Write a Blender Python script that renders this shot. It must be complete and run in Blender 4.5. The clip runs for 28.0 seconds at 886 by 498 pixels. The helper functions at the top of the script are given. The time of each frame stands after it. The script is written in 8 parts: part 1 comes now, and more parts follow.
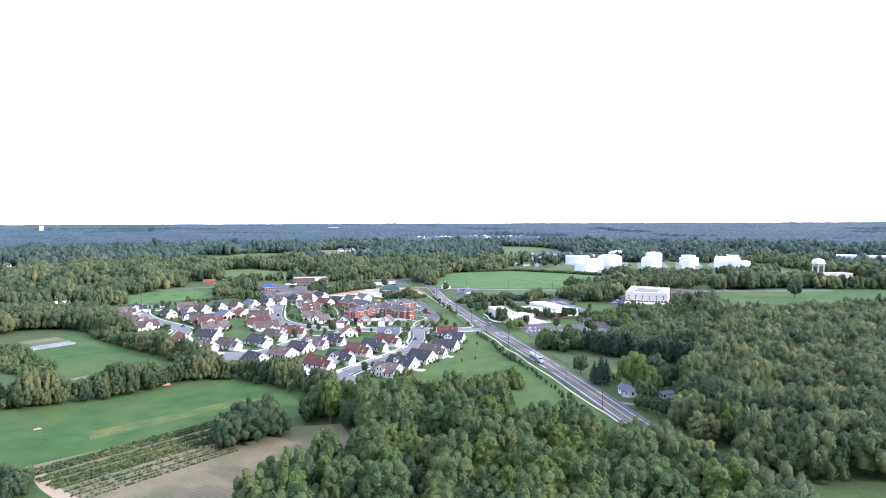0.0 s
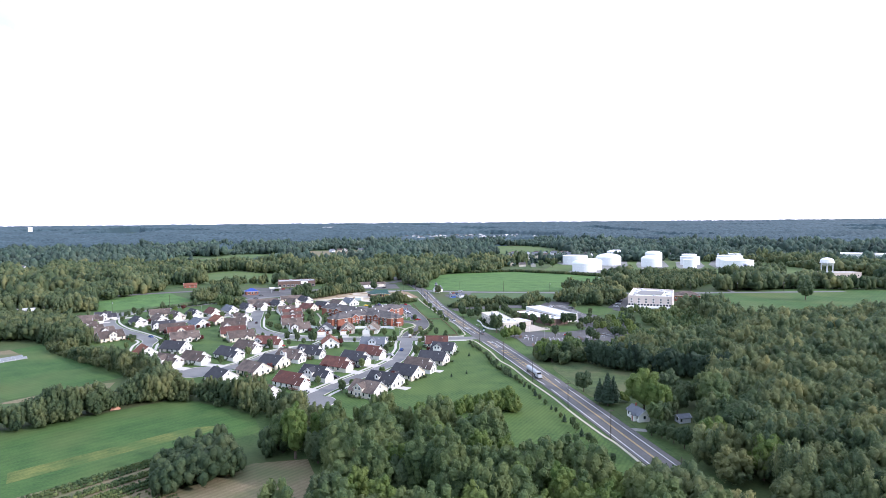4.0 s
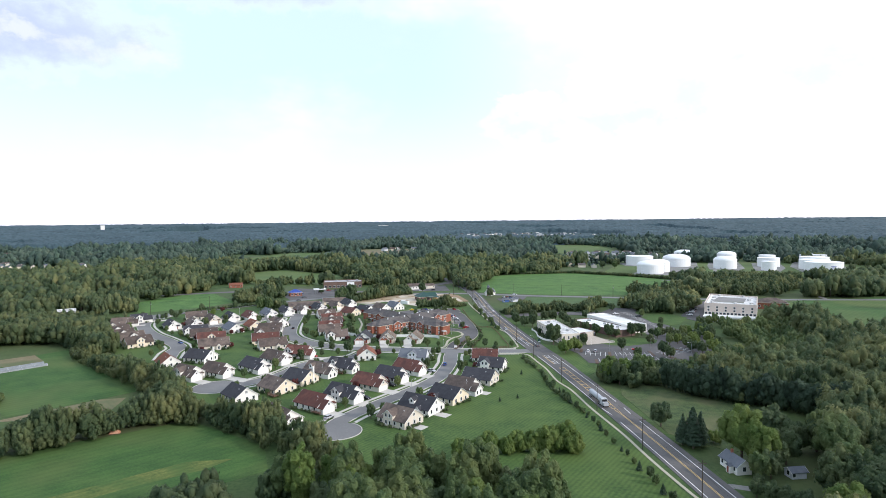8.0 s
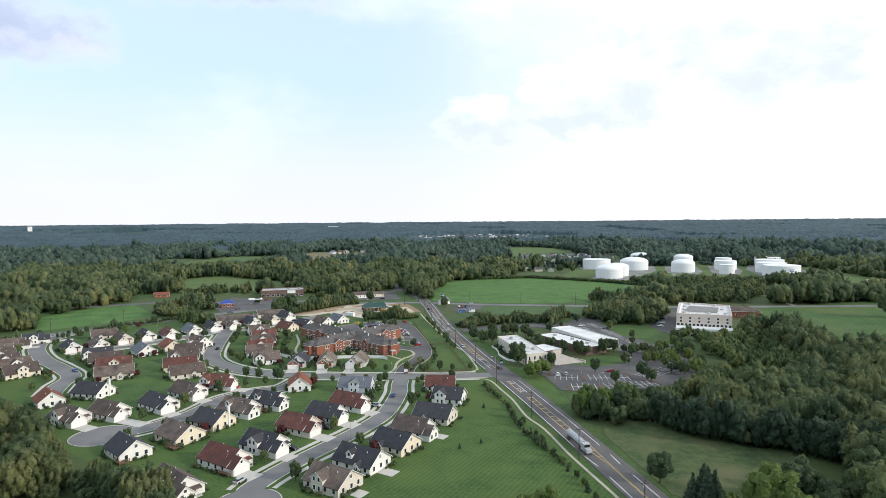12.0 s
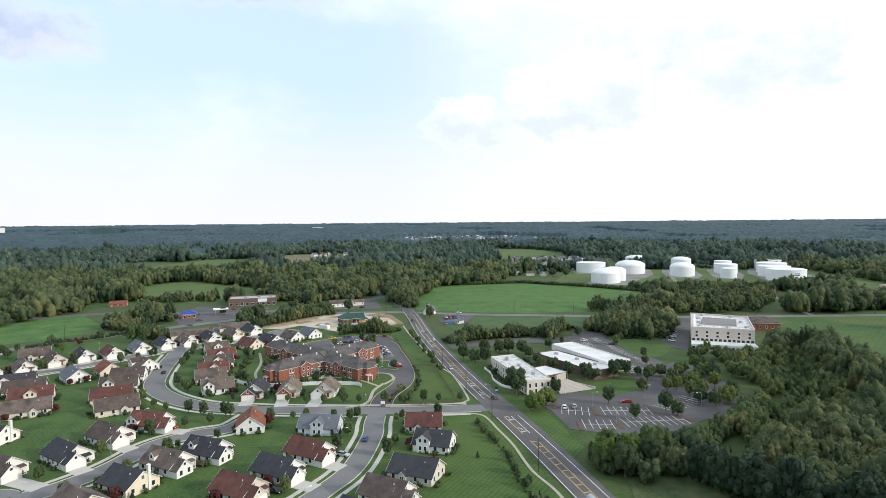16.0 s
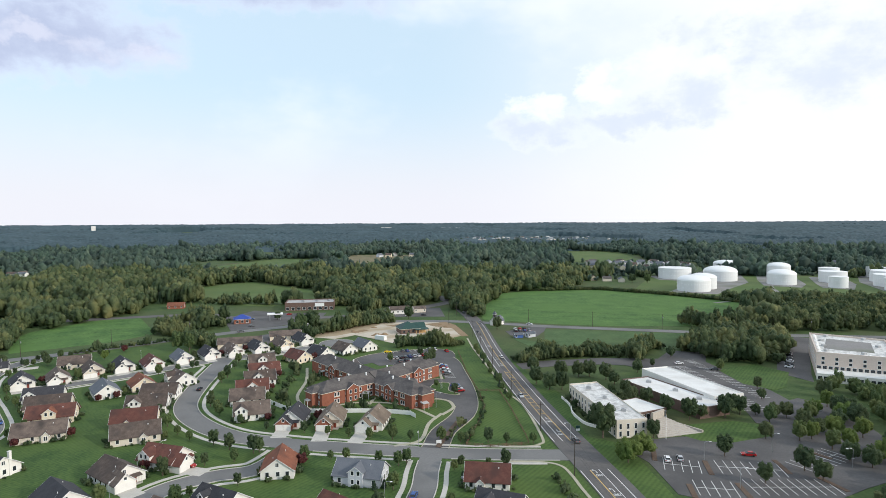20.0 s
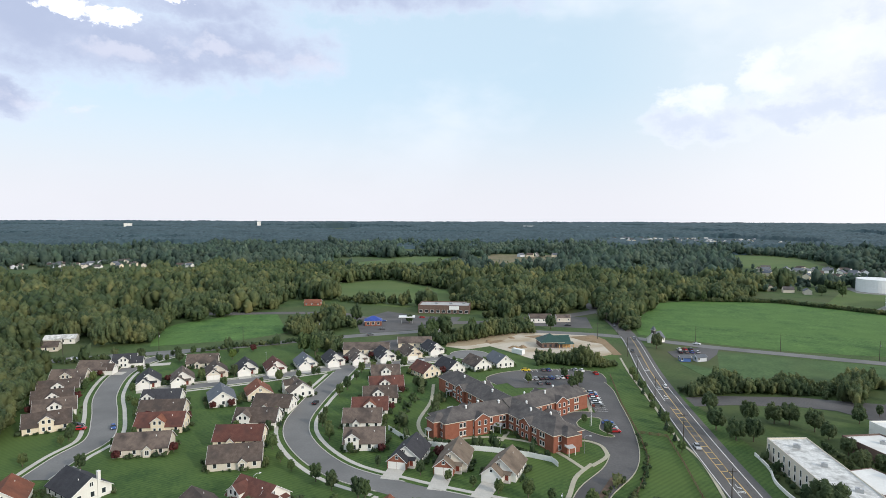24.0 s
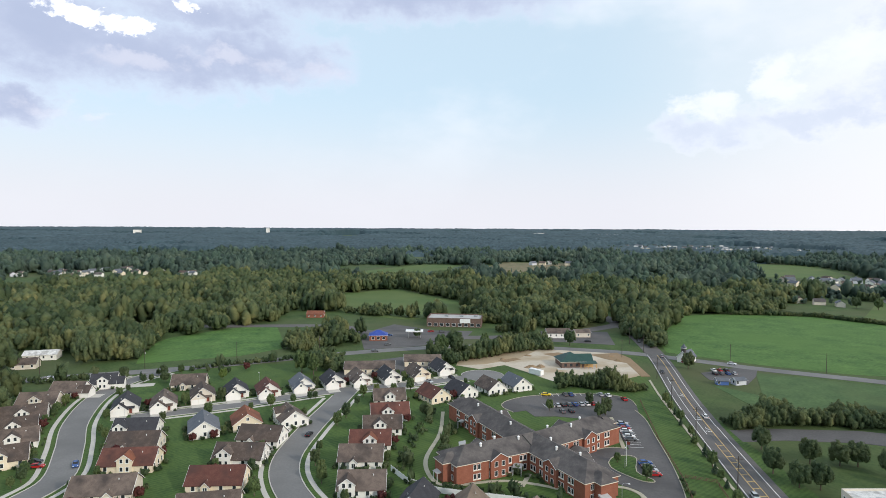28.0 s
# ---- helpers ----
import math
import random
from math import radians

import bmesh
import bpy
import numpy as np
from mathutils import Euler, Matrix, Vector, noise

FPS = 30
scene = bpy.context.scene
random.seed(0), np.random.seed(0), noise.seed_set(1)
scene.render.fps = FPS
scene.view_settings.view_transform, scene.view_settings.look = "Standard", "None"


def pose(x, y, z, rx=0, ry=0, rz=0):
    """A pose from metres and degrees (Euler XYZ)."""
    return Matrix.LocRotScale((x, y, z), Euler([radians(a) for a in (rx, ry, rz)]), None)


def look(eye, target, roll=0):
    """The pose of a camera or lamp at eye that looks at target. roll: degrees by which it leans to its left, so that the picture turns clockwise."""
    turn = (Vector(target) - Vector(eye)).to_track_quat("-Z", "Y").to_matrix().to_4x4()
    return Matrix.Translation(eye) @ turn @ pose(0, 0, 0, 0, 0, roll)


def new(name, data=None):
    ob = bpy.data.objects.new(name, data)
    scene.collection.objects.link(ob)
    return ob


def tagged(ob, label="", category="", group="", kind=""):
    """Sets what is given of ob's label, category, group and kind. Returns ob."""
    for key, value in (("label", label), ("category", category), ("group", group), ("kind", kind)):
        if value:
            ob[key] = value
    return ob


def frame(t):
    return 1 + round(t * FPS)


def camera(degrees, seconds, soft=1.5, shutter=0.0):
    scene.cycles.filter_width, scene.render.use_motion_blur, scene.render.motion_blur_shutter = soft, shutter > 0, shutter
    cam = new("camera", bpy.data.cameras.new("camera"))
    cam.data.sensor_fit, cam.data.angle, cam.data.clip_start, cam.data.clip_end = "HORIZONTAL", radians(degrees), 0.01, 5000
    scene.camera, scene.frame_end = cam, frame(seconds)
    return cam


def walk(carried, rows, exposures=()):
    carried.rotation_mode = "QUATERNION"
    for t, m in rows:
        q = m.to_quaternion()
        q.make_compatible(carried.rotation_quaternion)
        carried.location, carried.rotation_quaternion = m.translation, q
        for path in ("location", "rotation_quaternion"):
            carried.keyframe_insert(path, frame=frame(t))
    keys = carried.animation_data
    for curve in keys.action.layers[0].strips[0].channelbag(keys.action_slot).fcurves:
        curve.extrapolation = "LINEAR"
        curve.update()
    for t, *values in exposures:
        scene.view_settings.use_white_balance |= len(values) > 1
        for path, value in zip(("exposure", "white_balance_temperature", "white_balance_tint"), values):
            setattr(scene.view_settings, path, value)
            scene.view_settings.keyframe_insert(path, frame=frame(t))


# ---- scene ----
cam = camera(72.7, 28.0, soft=0.45)
PATH = [
    (0, (-7.451, 8.936, 77.974), (-7.403, 10.933, 77.874), -0.2),
    (0.5, (-6.875, 12.122, 78.046), (-6.824, 14.119, 77.945), -0.3),
    (1, (-6.126, 15.465, 78.084), (-6.073, 17.462, 77.983), -0.3),
    (1.5, (-5.591, 19.916, 78.124), (-5.538, 21.913, 78.023), -0.4),
    (2, (-4.979, 23.853, 78.118), (-4.922, 25.849, 78.016), -0.4),
    (2.5, (-4.242, 27.809, 78.221), (-4.186, 29.806, 78.119), -0.4),
    (3, (-3.549, 32.633, 78.343), (-3.492, 34.629, 78.24), -0.5),
    (3.5, (-2.811, 37.114, 78.393), (-2.752, 39.111, 78.29), -0.5),
    (5.5, (-0.075, 56.793, 78.713), (-0.008, 58.789, 78.605), -0.6),
    (6, (0.554, 62.04, 78.439), (0.623, 64.036, 78.331), -0.6),
    (6.5, (1.043, 67.995, 77.897), (1.115, 69.991, 77.79), -0.6),
    (7, (1.865, 73.607, 77.699), (1.921, 75.603, 77.591), -0.7),
    (7.5, (2.636, 78.422, 78.046), (2.593, 80.418, 77.937), -0.6),
    (8, (3.141, 83.955, 78.038), (3.014, 85.949, 77.93), -0.6),
    (8.5, (3.616, 89.996, 78.21), (3.454, 91.986, 78.102), -0.6),
    (9, (3.915, 96.018, 78.419), (3.733, 98.007, 78.312), -0.6),
    (9.5, (3.736, 102.545, 78.158), (3.542, 104.533, 78.052), -0.6),
    (10, (3.699, 108.571, 78.008), (3.501, 110.558, 77.904), -0.6),
    (10.5, (3.02, 114.881, 78.399), (2.915, 116.876, 78.295), -0.6),
    (11, (2.508, 120.731, 78.878), (2.494, 122.728, 78.771), -0.5),
    (11.5, (2.265, 126.863, 79.093), (2.273, 128.86, 78.987), -0.5),
    (12, (2.194, 132.938, 79.123), (2.226, 134.935, 79.017), -0.5),
    (12.5, (2.035, 139.357, 79.408), (2.087, 141.353, 79.3), -0.5),
    (14.5, (3.036, 163.554, 79.698), (3.139, 165.548, 79.59), -0.5),
    (15, (3.38, 170.253, 79.588), (3.491, 172.247, 79.481), -0.5),
    (15.5, (3.721, 176.787, 79.532), (3.838, 178.781, 79.427), -0.5),
    (16, (4.125, 183.216, 79.438), (4.201, 185.212, 79.334), -0.5),
    (16.5, (4.35, 189.94, 79.538), (4.333, 191.937, 79.435), -0.5),
    (17, (4.959, 196.708, 79.529), (4.865, 198.704, 79.427), -0.5),
    (17.5, (5.139, 202.845, 79.53), (5.027, 204.839, 79.428), -0.5),
    (18, (5.885, 208.879, 79.579), (5.727, 210.87, 79.478), -0.4),
    (18.5, (5.957, 214.8, 79.578), (5.796, 216.791, 79.478), -0.4),
    (19, (5.678, 220.159, 79.448), (5.521, 222.15, 79.348), -0.4),
    (19.5, (5.257, 224.482, 79.62), (5.101, 226.474, 79.52), -0.3),
    (20, (5.018, 228.995, 79.601), (4.868, 230.987, 79.499), -0.3),
    (20.5, (5.075, 234.776, 79.502), (4.927, 236.768, 79.399), -0.2),
    (21, (4.939, 240.269, 79.385), (4.796, 242.262, 79.281), -0.2),
    (21.5, (3.888, 245.59, 79.387), (3.69, 247.578, 79.282), -0.1),
    (22, (2.371, 251.276, 79.5), (2.0, 253.239, 79.393), 0.1),
    (22.5, (2.242, 257.938, 79.366), (1.661, 259.849, 79.256), 0.0),
    (24.5, (-3.994, 280.597, 79.123), (-4.606, 282.498, 79.017), 0.2),
    (25, (-5.745, 286.541, 79.067), (-6.362, 288.441, 78.965), 0.2),
    (25.5, (-7.445, 291.81, 79.127), (-8.066, 293.708, 79.029), 0.2),
    (26, (-8.75, 296.177, 79.381), (-9.374, 298.074, 79.287), 0.2),
    (26.5, (-10.27, 299.676, 79.513), (-10.892, 301.575, 79.422), 0.2),
    (27, (-10.881, 301.98, 79.125), (-11.505, 303.878, 79.037), 0.3),
    (27.5, (-10.992, 302.767, 79.155), (-11.625, 304.662, 79.068), 0.2),
    (28, (-11.757, 303.374, 79.194), (-12.397, 305.267, 79.11), 0.3),
]
walk(cam, [(t, look(eye, target, roll)) for t, eye, target, roll in PATH],
     [(0, 1.12, 5300, 26), (3, 0.93, 5360, 24), (4.5, 0.70, 5430, 21), (6, 0.52, 5520, 18), (7, 0.42, 5620, 15), (8.5, 0.25, 5720, 13), (10, 0.12, 5820, 11), (12, 0.14, 5900, 10), (15, 0.15, 5920, 10), (18, 0.08, 5930, 10), (24, -0.02, 5960, 10), (28, -0.04, 5960, 10)])

# ---- light ----
SUN_AZ, SUN_EL = radians(113), radians(23)  # compass from +y towards +x
sun_way = Vector((math.sin(SUN_AZ) * math.cos(SUN_EL), math.cos(SUN_AZ) * math.cos(SUN_EL), math.sin(SUN_EL)))
sun = new("sun", bpy.data.lights.new("sun", "SUN"))
sun.data.energy, sun.data.angle, sun.data.color = 2.4, radians(3), (1.0, 0.88, 0.72)
sun.matrix_world = look((400, -50, 300), Vector((400, -50, 300)) - sun_way)


def sky():
    w = bpy.data.worlds.new("sky")
    scene.world = w
    w.use_nodes = True
    nt = w.node_tree
    N, Lk = nt.nodes, nt.links
    N.clear()
    out, bg = N.new("ShaderNodeOutputWorld"), N.new("ShaderNodeBackground")
    co, sep, comb = N.new("ShaderNodeTexCoord"), N.new("ShaderNodeSeparateXYZ"), N.new("ShaderNodeCombineXYZ")
    Lk.new(co.outputs["Generated"], sep.inputs[0])
    up = N.new("ShaderNodeMath")
    up.operation, up.inputs[1].default_value = "MAXIMUM", 0.012
    Lk.new(sep.outputs[2], up.inputs[0])
    for i in (0, 1):
        Lk.new(sep.outputs[i], comb.inputs[i])
    Lk.new(up.outputs[0], comb.inputs[2])
    tex = N.new("ShaderNodeTexSky")
    tex.sky_type, tex.sun_disc = "NISHITA", False
    tex.sun_elevation, tex.sun_rotation = SUN_EL, SUN_AZ
    tex.air_density, tex.dust_density, tex.ozone_density = 1.0, 2.0, 1.0
    Lk.new(comb.outputs[0], tex.inputs[0])
    def mixed(fac, a, b):
        m = N.new("ShaderNodeMix")
        m.data_type = "RGBA"
        if isinstance(fac, float):
            m.inputs[0].default_value = fac
        else:
            Lk.new(fac, m.inputs[0])
        for i, c in ((6, a), (7, b)):
            if isinstance(c, tuple):
                m.inputs[i].default_value = (*c, 1)
            else:
                Lk.new(c, m.inputs[i])
        return m.outputs[2]

    def ramp(value, a, b, c=0.0, d=1.0):
        r = N.new("ShaderNodeMapRange")
        r.interpolation_type = "SMOOTHSTEP"
        for k, v in zip(("From Min", "From Max", "To Min", "To Max"), (a, b, c, d)):
            r.inputs[k].default_value = v
        Lk.new(value, r.inputs["Value"])
        return r.outputs[0]

    def toward(az, el):
        d = N.new("ShaderNodeVectorMath")
        d.operation = "DOT_PRODUCT"
        az, el = radians(az), radians(el)
        d.inputs[1].default_value = (math.sin(az) * math.cos(el), math.cos(az) * math.cos(el), math.sin(el))
        nz = N.new("ShaderNodeVectorMath")
        nz.operation = "NORMALIZE"
        Lk.new(comb.outputs[0], nz.inputs[0])
        Lk.new(nz.outputs[0], d.inputs[0])
        return d.outputs["Value"]

    def math2(op, a, b):
        m = N.new("ShaderNodeMath")
        m.operation = op
        for i, v in ((0, a), (1, b)):
            if isinstance(v, float):
                m.inputs[i].default_value = v
            else:
                Lk.new(v, m.inputs[i])
        return m.outputs[0]

    nz = N.new("ShaderNodeVectorMath")
    nz.operation = "NORMALIZE"
    Lk.new(comb.outputs[0], nz.inputs[0])

    def noise(stretch, scale, detail, rough):
        mp, n = N.new("ShaderNodeMapping"), N.new("ShaderNodeTexNoise")
        mp.inputs["Scale"].default_value = stretch
        Lk.new(nz.outputs[0], mp.inputs["Vector"])
        Lk.new(mp.outputs[0], n.inputs["Vector"])
        n.inputs["Scale"].default_value, n.inputs["Detail"].default_value, n.inputs["Roughness"].default_value = scale, detail, rough
        return n.outputs["Fac"]

    col = mixed(0.72, tex.outputs[0], (7.0, 8.2, 8.6))
    col = mixed(ramp(up.outputs[0], 0.0, 0.22, 0.92, 0.0), col, (7.9, 7.45, 7.35))
    col = mixed(ramp(toward(50, 10), 0.56, 1.0, 0.0, 0.9), col, (9.3, 8.8, 8.2))
    # thin white veils, whiter towards the sun
    veil = math2("ADD", noise((1, 1, 1.9), 2.6, 5, 0.55), math2("MULTIPLY", ramp(toward(24, 15), 0.90, 1.0), 0.12))
    col = mixed(math2("MULTIPLY", ramp(veil, 0.50, 0.74, 0.0, 0.7), ramp(up.outputs[0], 0.06, 0.2, 0.2, 1.0)), col, (8.9, 8.7, 8.6))
    # heaped clouds: soft masses given by bearing and height in degrees, with torn edges
    sep2 = N.new("ShaderNodeSeparateXYZ")
    Lk.new(nz.outputs[0], sep2.inputs[0])
    az = math2("MULTIPLY", math2("ARCTAN2", sep2.outputs[0], sep2.outputs[1]), 57.296)
    el = math2("MULTIPLY", math2("ARCSINE", sep2.outputs[2], 0.0), 57.296)
    torn = noise((1, 1, 1.7), 9.0, 8, 0.60)
    heap = noise((1, 1, 1.5), 34.0, 6, 0.6)
    az = math2("ADD", az, math2("MULTIPLY", math2("SUBTRACT", noise((1, 1.1, 1.6), 15.0, 7, 0.62), 0.5), 11.0))
    el = math2("ADD", el, math2("MULTIPLY", math2("SUBTRACT", noise((1.2, 1, 1.4), 17.0, 7, 0.62), 0.5), 4.6))

    def mass(blobs, wild=2.1):
        """How deep a direction lies in the blobs (bearing, height, half width, half height): above 0 inside."""
        best = None
        for a0, e0, ra, re in blobs:
            d = [math2("POWER", math2("DIVIDE", math2("SUBTRACT", v, float(c)), float(r)), 2.0) for v, c, r in ((az, a0, ra), (el, e0, re))]
            d = math2("SUBTRACT", 1.0, math2("ADD", d[0], d[1]))
            best = d if best is None else math2("MAXIMUM", best, d)
        best = math2("ADD", math2("MAXIMUM", best, -1.5), math2("MULTIPLY", math2("SUBTRACT", torn, 0.5), wild * 1.6))
        return math2("ADD", best, math2("MULTIPLY", math2("SUBTRACT", heap, 0.5), wild * 0.3))

    west = mass(((-52, 14.8, 10, 4.4), (-44, 13.8, 9, 3.2), (-36, 14.4, 8.5, 2.9), (-40, 17.6, 9, 2.0), (-55, 8.8, 6.0, 1.7), (-25, 20.6, 20, 2.6), (-76, 17, 16, 5)), 1.25)
    east = mass(((5.5, 8.0, 4.6, 1.5), (11, 8.6, 6.0, 1.2), (17.5, 10.6, 5, 2.4), (18, 15.5, 4, 2.0), (29, 13, 9, 4.5)), 2.4)
    tops = mass(((4.6, 10.2, 2.6, 1.0), (10.3, 12.0, 2.0, 2.0), (15, 13.4, 3.4, 1.6), (22, 13, 5, 3)), 2.4)
    high = math2("SUBTRACT", math2("MULTIPLY", torn, 4.0), ramp(el, 22.0, 40.0, 3.8, 1.9))
    for m, thin, thick in ((tops, (8.5, 8.6, 8.6), (8.9, 8.8, 8.7)), (east, (8.7, 8.6, 8.6), (6.7, 6.95, 7.6)), (high, (8.4, 8.3, 8.4), (5.6, 5.9, 6.5)), (west, (7.5, 7.5, 8.3), (4.5, 4.8, 6.0))):
        col = mixed(ramp(m, -0.7, 1.0, 0.0, 0.92), col, mixed(ramp(m, -0.5, 1.3), thin, thick))
    # warm hems and crisp sunlit heads on the western bank
    hem = mass(((-31.5, 13.8, 3.8, 1.0), (-45, 13.2, 3.2, 0.8), (-38, 14.4, 3.5, 0.8), (-51, 9.0, 3.4, 0.6)), 2.6)
    col = mixed(ramp(hem, -0.2, 1.5, 0.0, 0.36), col, (9.4, 8.8, 8.8))
    heads = mass(((-49.6, 16.6, 2.8, 1.0), (-46.4, 15.9, 2.2, 0.9), (-41.2, 18.2, 1.6, 1.0), (-52.5, 18, 3, 1.2)), 1.2)
    col = mixed(ramp(heads, 0.25, 0.75, 0.0, 0.95), col, (11.0, 10.7, 10.5))
    Lk.new(col, bg.inputs[0])
    bg.inputs[1].default_value = 0.12
    Lk.new(bg.outputs[0], out.inputs[0])


sky()


# ---- materials ----
def surface(name, a, b, scale=1.0, rough=0.8, fine=8.0, bump=0.0, metal=0.0, coords="Position", vary=0.0, patch=None, patch_scale=0.02, island=False, rows=None, depth=0.1):
    """A material whose colour wanders from a to b at two scales; patch is a third colour in broad blotches."""
    m = bpy.data.materials.new(name)
    m.use_nodes = True
    nt = m.node_tree
    N, Lk = nt.nodes, nt.links
    p = N["Principled BSDF"]
    p.inputs["Roughness"].default_value, p.inputs["Metallic"].default_value = rough, metal
    p.inputs["Specular IOR Level"].default_value = 0.3
    if coords == "Position":
        src = N.new("ShaderNodeNewGeometry").outputs["Position"]
    else:
        src = N.new("ShaderNodeTexCoord").outputs["Object"]
    n1, n2 = N.new("ShaderNodeTexNoise"), N.new("ShaderNodeTexNoise")
    for n, sc in ((n1, scale), (n2, scale * fine)):
        n.inputs["Scale"].default_value, n.inputs["Detail"].default_value = sc, 4
        Lk.new(src, n.inputs["Vector"])
    add = N.new("ShaderNodeMath")
    add.operation = "ADD"
    Lk.new(n1.outputs["Fac"], add.inputs[0])
    Lk.new(n2.outputs["Fac"], add.inputs[1])
    last = add.outputs[0]
    if vary or island:
        rnd = N.new("ShaderNodeNewGeometry").outputs["Random Per Island"] if island else N.new("ShaderNodeObjectInfo").outputs["Random"]
        mul = N.new("ShaderNodeMath")
        mul.operation, mul.inputs[1].default_value = "MULTIPLY_ADD", vary
        Lk.new(rnd, mul.inputs[0])
        Lk.new(last, mul.inputs[2])
        sub = N.new("ShaderNodeMath")
        sub.operation, sub.inputs[1].default_value = "SUBTRACT", vary / 2
        Lk.new(mul.outputs[0], sub.inputs[0])
        last = sub.outputs[0]
    rng = N.new("ShaderNodeMapRange")
    rng.inputs["From Min"].default_value, rng.inputs["From Max"].default_value = 0.68, 1.32
    Lk.new(last, rng.inputs["Value"])
    mix = N.new("ShaderNodeMix")
    mix.data_type = "RGBA"
    mix.inputs[6].default_value, mix.inputs[7].default_value = (*a, 1), (*b, 1)
    Lk.new(rng.outputs[0], mix.inputs[0])
    col = mix.outputs[2]
    if patch:
        n3 = N.new("ShaderNodeTexNoise")
        n3.inputs["Scale"].default_value, n3.inputs["Detail"].default_value = patch_scale, 3
        Lk.new(src, n3.inputs["Vector"])
        r3 = N.new("ShaderNodeMapRange")
        r3.inputs["From Min"].default_value, r3.inputs["From Max"].default_value = 0.45, 0.7
        Lk.new(n3.outputs["Fac"], r3.inputs["Value"])
        mx = N.new("ShaderNodeMix")
        mx.data_type = "RGBA"
        mx.inputs[7].default_value = (*patch, 1)
        Lk.new(r3.outputs[0], mx.inputs[0])
        Lk.new(col, mx.inputs[6])
        col = mx.outputs[2]
    if rows:  # bands of mowing or planting: heading, width, depth
        mp, wv = N.new("ShaderNodeMapping"), N.new("ShaderNodeTexWave")
        mp.inputs["Rotation"].default_value[2] = radians(rows[0])
        Lk.new(src, mp.inputs["Vector"])
        Lk.new(mp.outputs[0], wv.inputs["Vector"])
        wv.inputs["Scale"].default_value, wv.inputs["Distortion"].default_value, wv.inputs["Detail"].default_value = 0.314 / rows[1], 0.7, 3
        wv.inputs["Detail Scale"].default_value = 0.4
        hs, mr = N.new("ShaderNodeHueSaturation"), N.new("ShaderNodeMapRange")
        mr.inputs["To Min"].default_value, mr.inputs["To Max"].default_value = 1 - rows[2], 1 + rows[2]
        Lk.new(wv.outputs["Fac"], mr.inputs["Value"])
        Lk.new(mr.outputs[0], hs.inputs["Value"])
        Lk.new(col, hs.inputs["Color"])
        col = hs.outputs[0]
    Lk.new(col, p.inputs["Base Color"])
    if bump:
        bp = N.new("ShaderNodeBump")
        bp.inputs["Strength"].default_value, bp.inputs["Distance"].default_value = bump, depth
        Lk.new(n2.outputs["Fac"], bp.inputs["Height"])
        Lk.new(bp.outputs[0], p.inputs["Normal"])
    return m


def foliage(name, a, b, patch, vary=0.22, coords="Position", through_light=0.25, patch_scale=0.07):
    m = surface(name, a, b, 0.12, 0.65, 16.0, 1.0, 0, coords, vary, patch, patch_scale, True, depth=0.45)
    nt = m.node_tree
    p, out = nt.nodes["Principled BSDF"], nt.nodes["Material Output"]
    # trees of one wood differ: some yellower and lighter, some darker and bluer
    kind, hs = nt.nodes.new("ShaderNodeAttribute"), nt.nodes.new("ShaderNodeHueSaturation")
    kind.attribute_name = "tree"
    for socket, low, high in (("Hue", 0.522, 0.464), ("Value", 0.66, 1.40)):
        r = nt.nodes.new("ShaderNodeMapRange")
        for k, v in zip(("From Min", "From Max", "To Min", "To Max"), (-1, 1, low, high)):
            r.inputs[k].default_value = v
        nt.links.new(kind.outputs["Fac"], r.inputs["Value"])
        nt.links.new(r.outputs[0], hs.inputs[socket])
    nt.links.new(p.inputs["Base Color"].links[0].from_socket, hs.inputs["Color"])
    nt.links.new(hs.outputs[0], p.inputs["Base Color"])
    tr, mx = nt.nodes.new("ShaderNodeBsdfTranslucent"), nt.nodes.new("ShaderNodeMixShader")
    nt.links.new(p.inputs["Base Color"].links[0].from_socket, tr.inputs["Color"])
    mx.inputs[0].default_value = through_light
    nt.links.new(p.outputs[0], mx.inputs[1])
    nt.links.new(tr.outputs[0], mx.inputs[2])
    nt.links.new(mx.outputs[0], out.inputs["Surface"])
    return m


def glass(name, tint, rough=0.08):
    m = surface(name, tint, tuple(c * 1.5 for c in tint), 0.3, rough)
    m.node_tree.nodes["Principled BSDF"].inputs["Specular IOR Level"].default_value = 0.6
    return m


M_LAWN = surface("lawn", (0.028, 0.066, 0.015), (0.086, 0.140, 0.032), 0.10, 0.9, 9, 0.4, patch=(0.078, 0.122, 0.026), patch_scale=0.02, rows=(32, 1.5, 0.12))
M_GROUND = surface("meadow_ground", (0.032, 0.068, 0.016), (0.080, 0.118, 0.034), 0.09, 0.9, 8, 0.4, patch=(0.080, 0.090, 0.036), patch_scale=0.012)
M_FIELD = surface("green_field", (0.026, 0.070, 0.014), (0.066, 0.130, 0.028), 0.10, 0.9, 14, 0.5, patch=(0.092, 0.125, 0.034), patch_scale=0.02, rows=(43, 3.4, 0.06))
M_CROP = surface("crop_field", (0.033, 0.088, 0.018), (0.110, 0.200, 0.045), 0.07, 0.9, 7, 0.5, patch=(0.083, 0.160, 0.033), patch_scale=0.015, rows=(-81, 3.0, 0.06))
M_SOY = surface("low_crop_field", (0.042, 0.084, 0.028), (0.092, 0.150, 0.050), 0.09, 0.9, 7, 0.5, patch=(0.066, 0.098, 0.034), patch_scale=0.02, rows=(76, 2.2, 0.05))
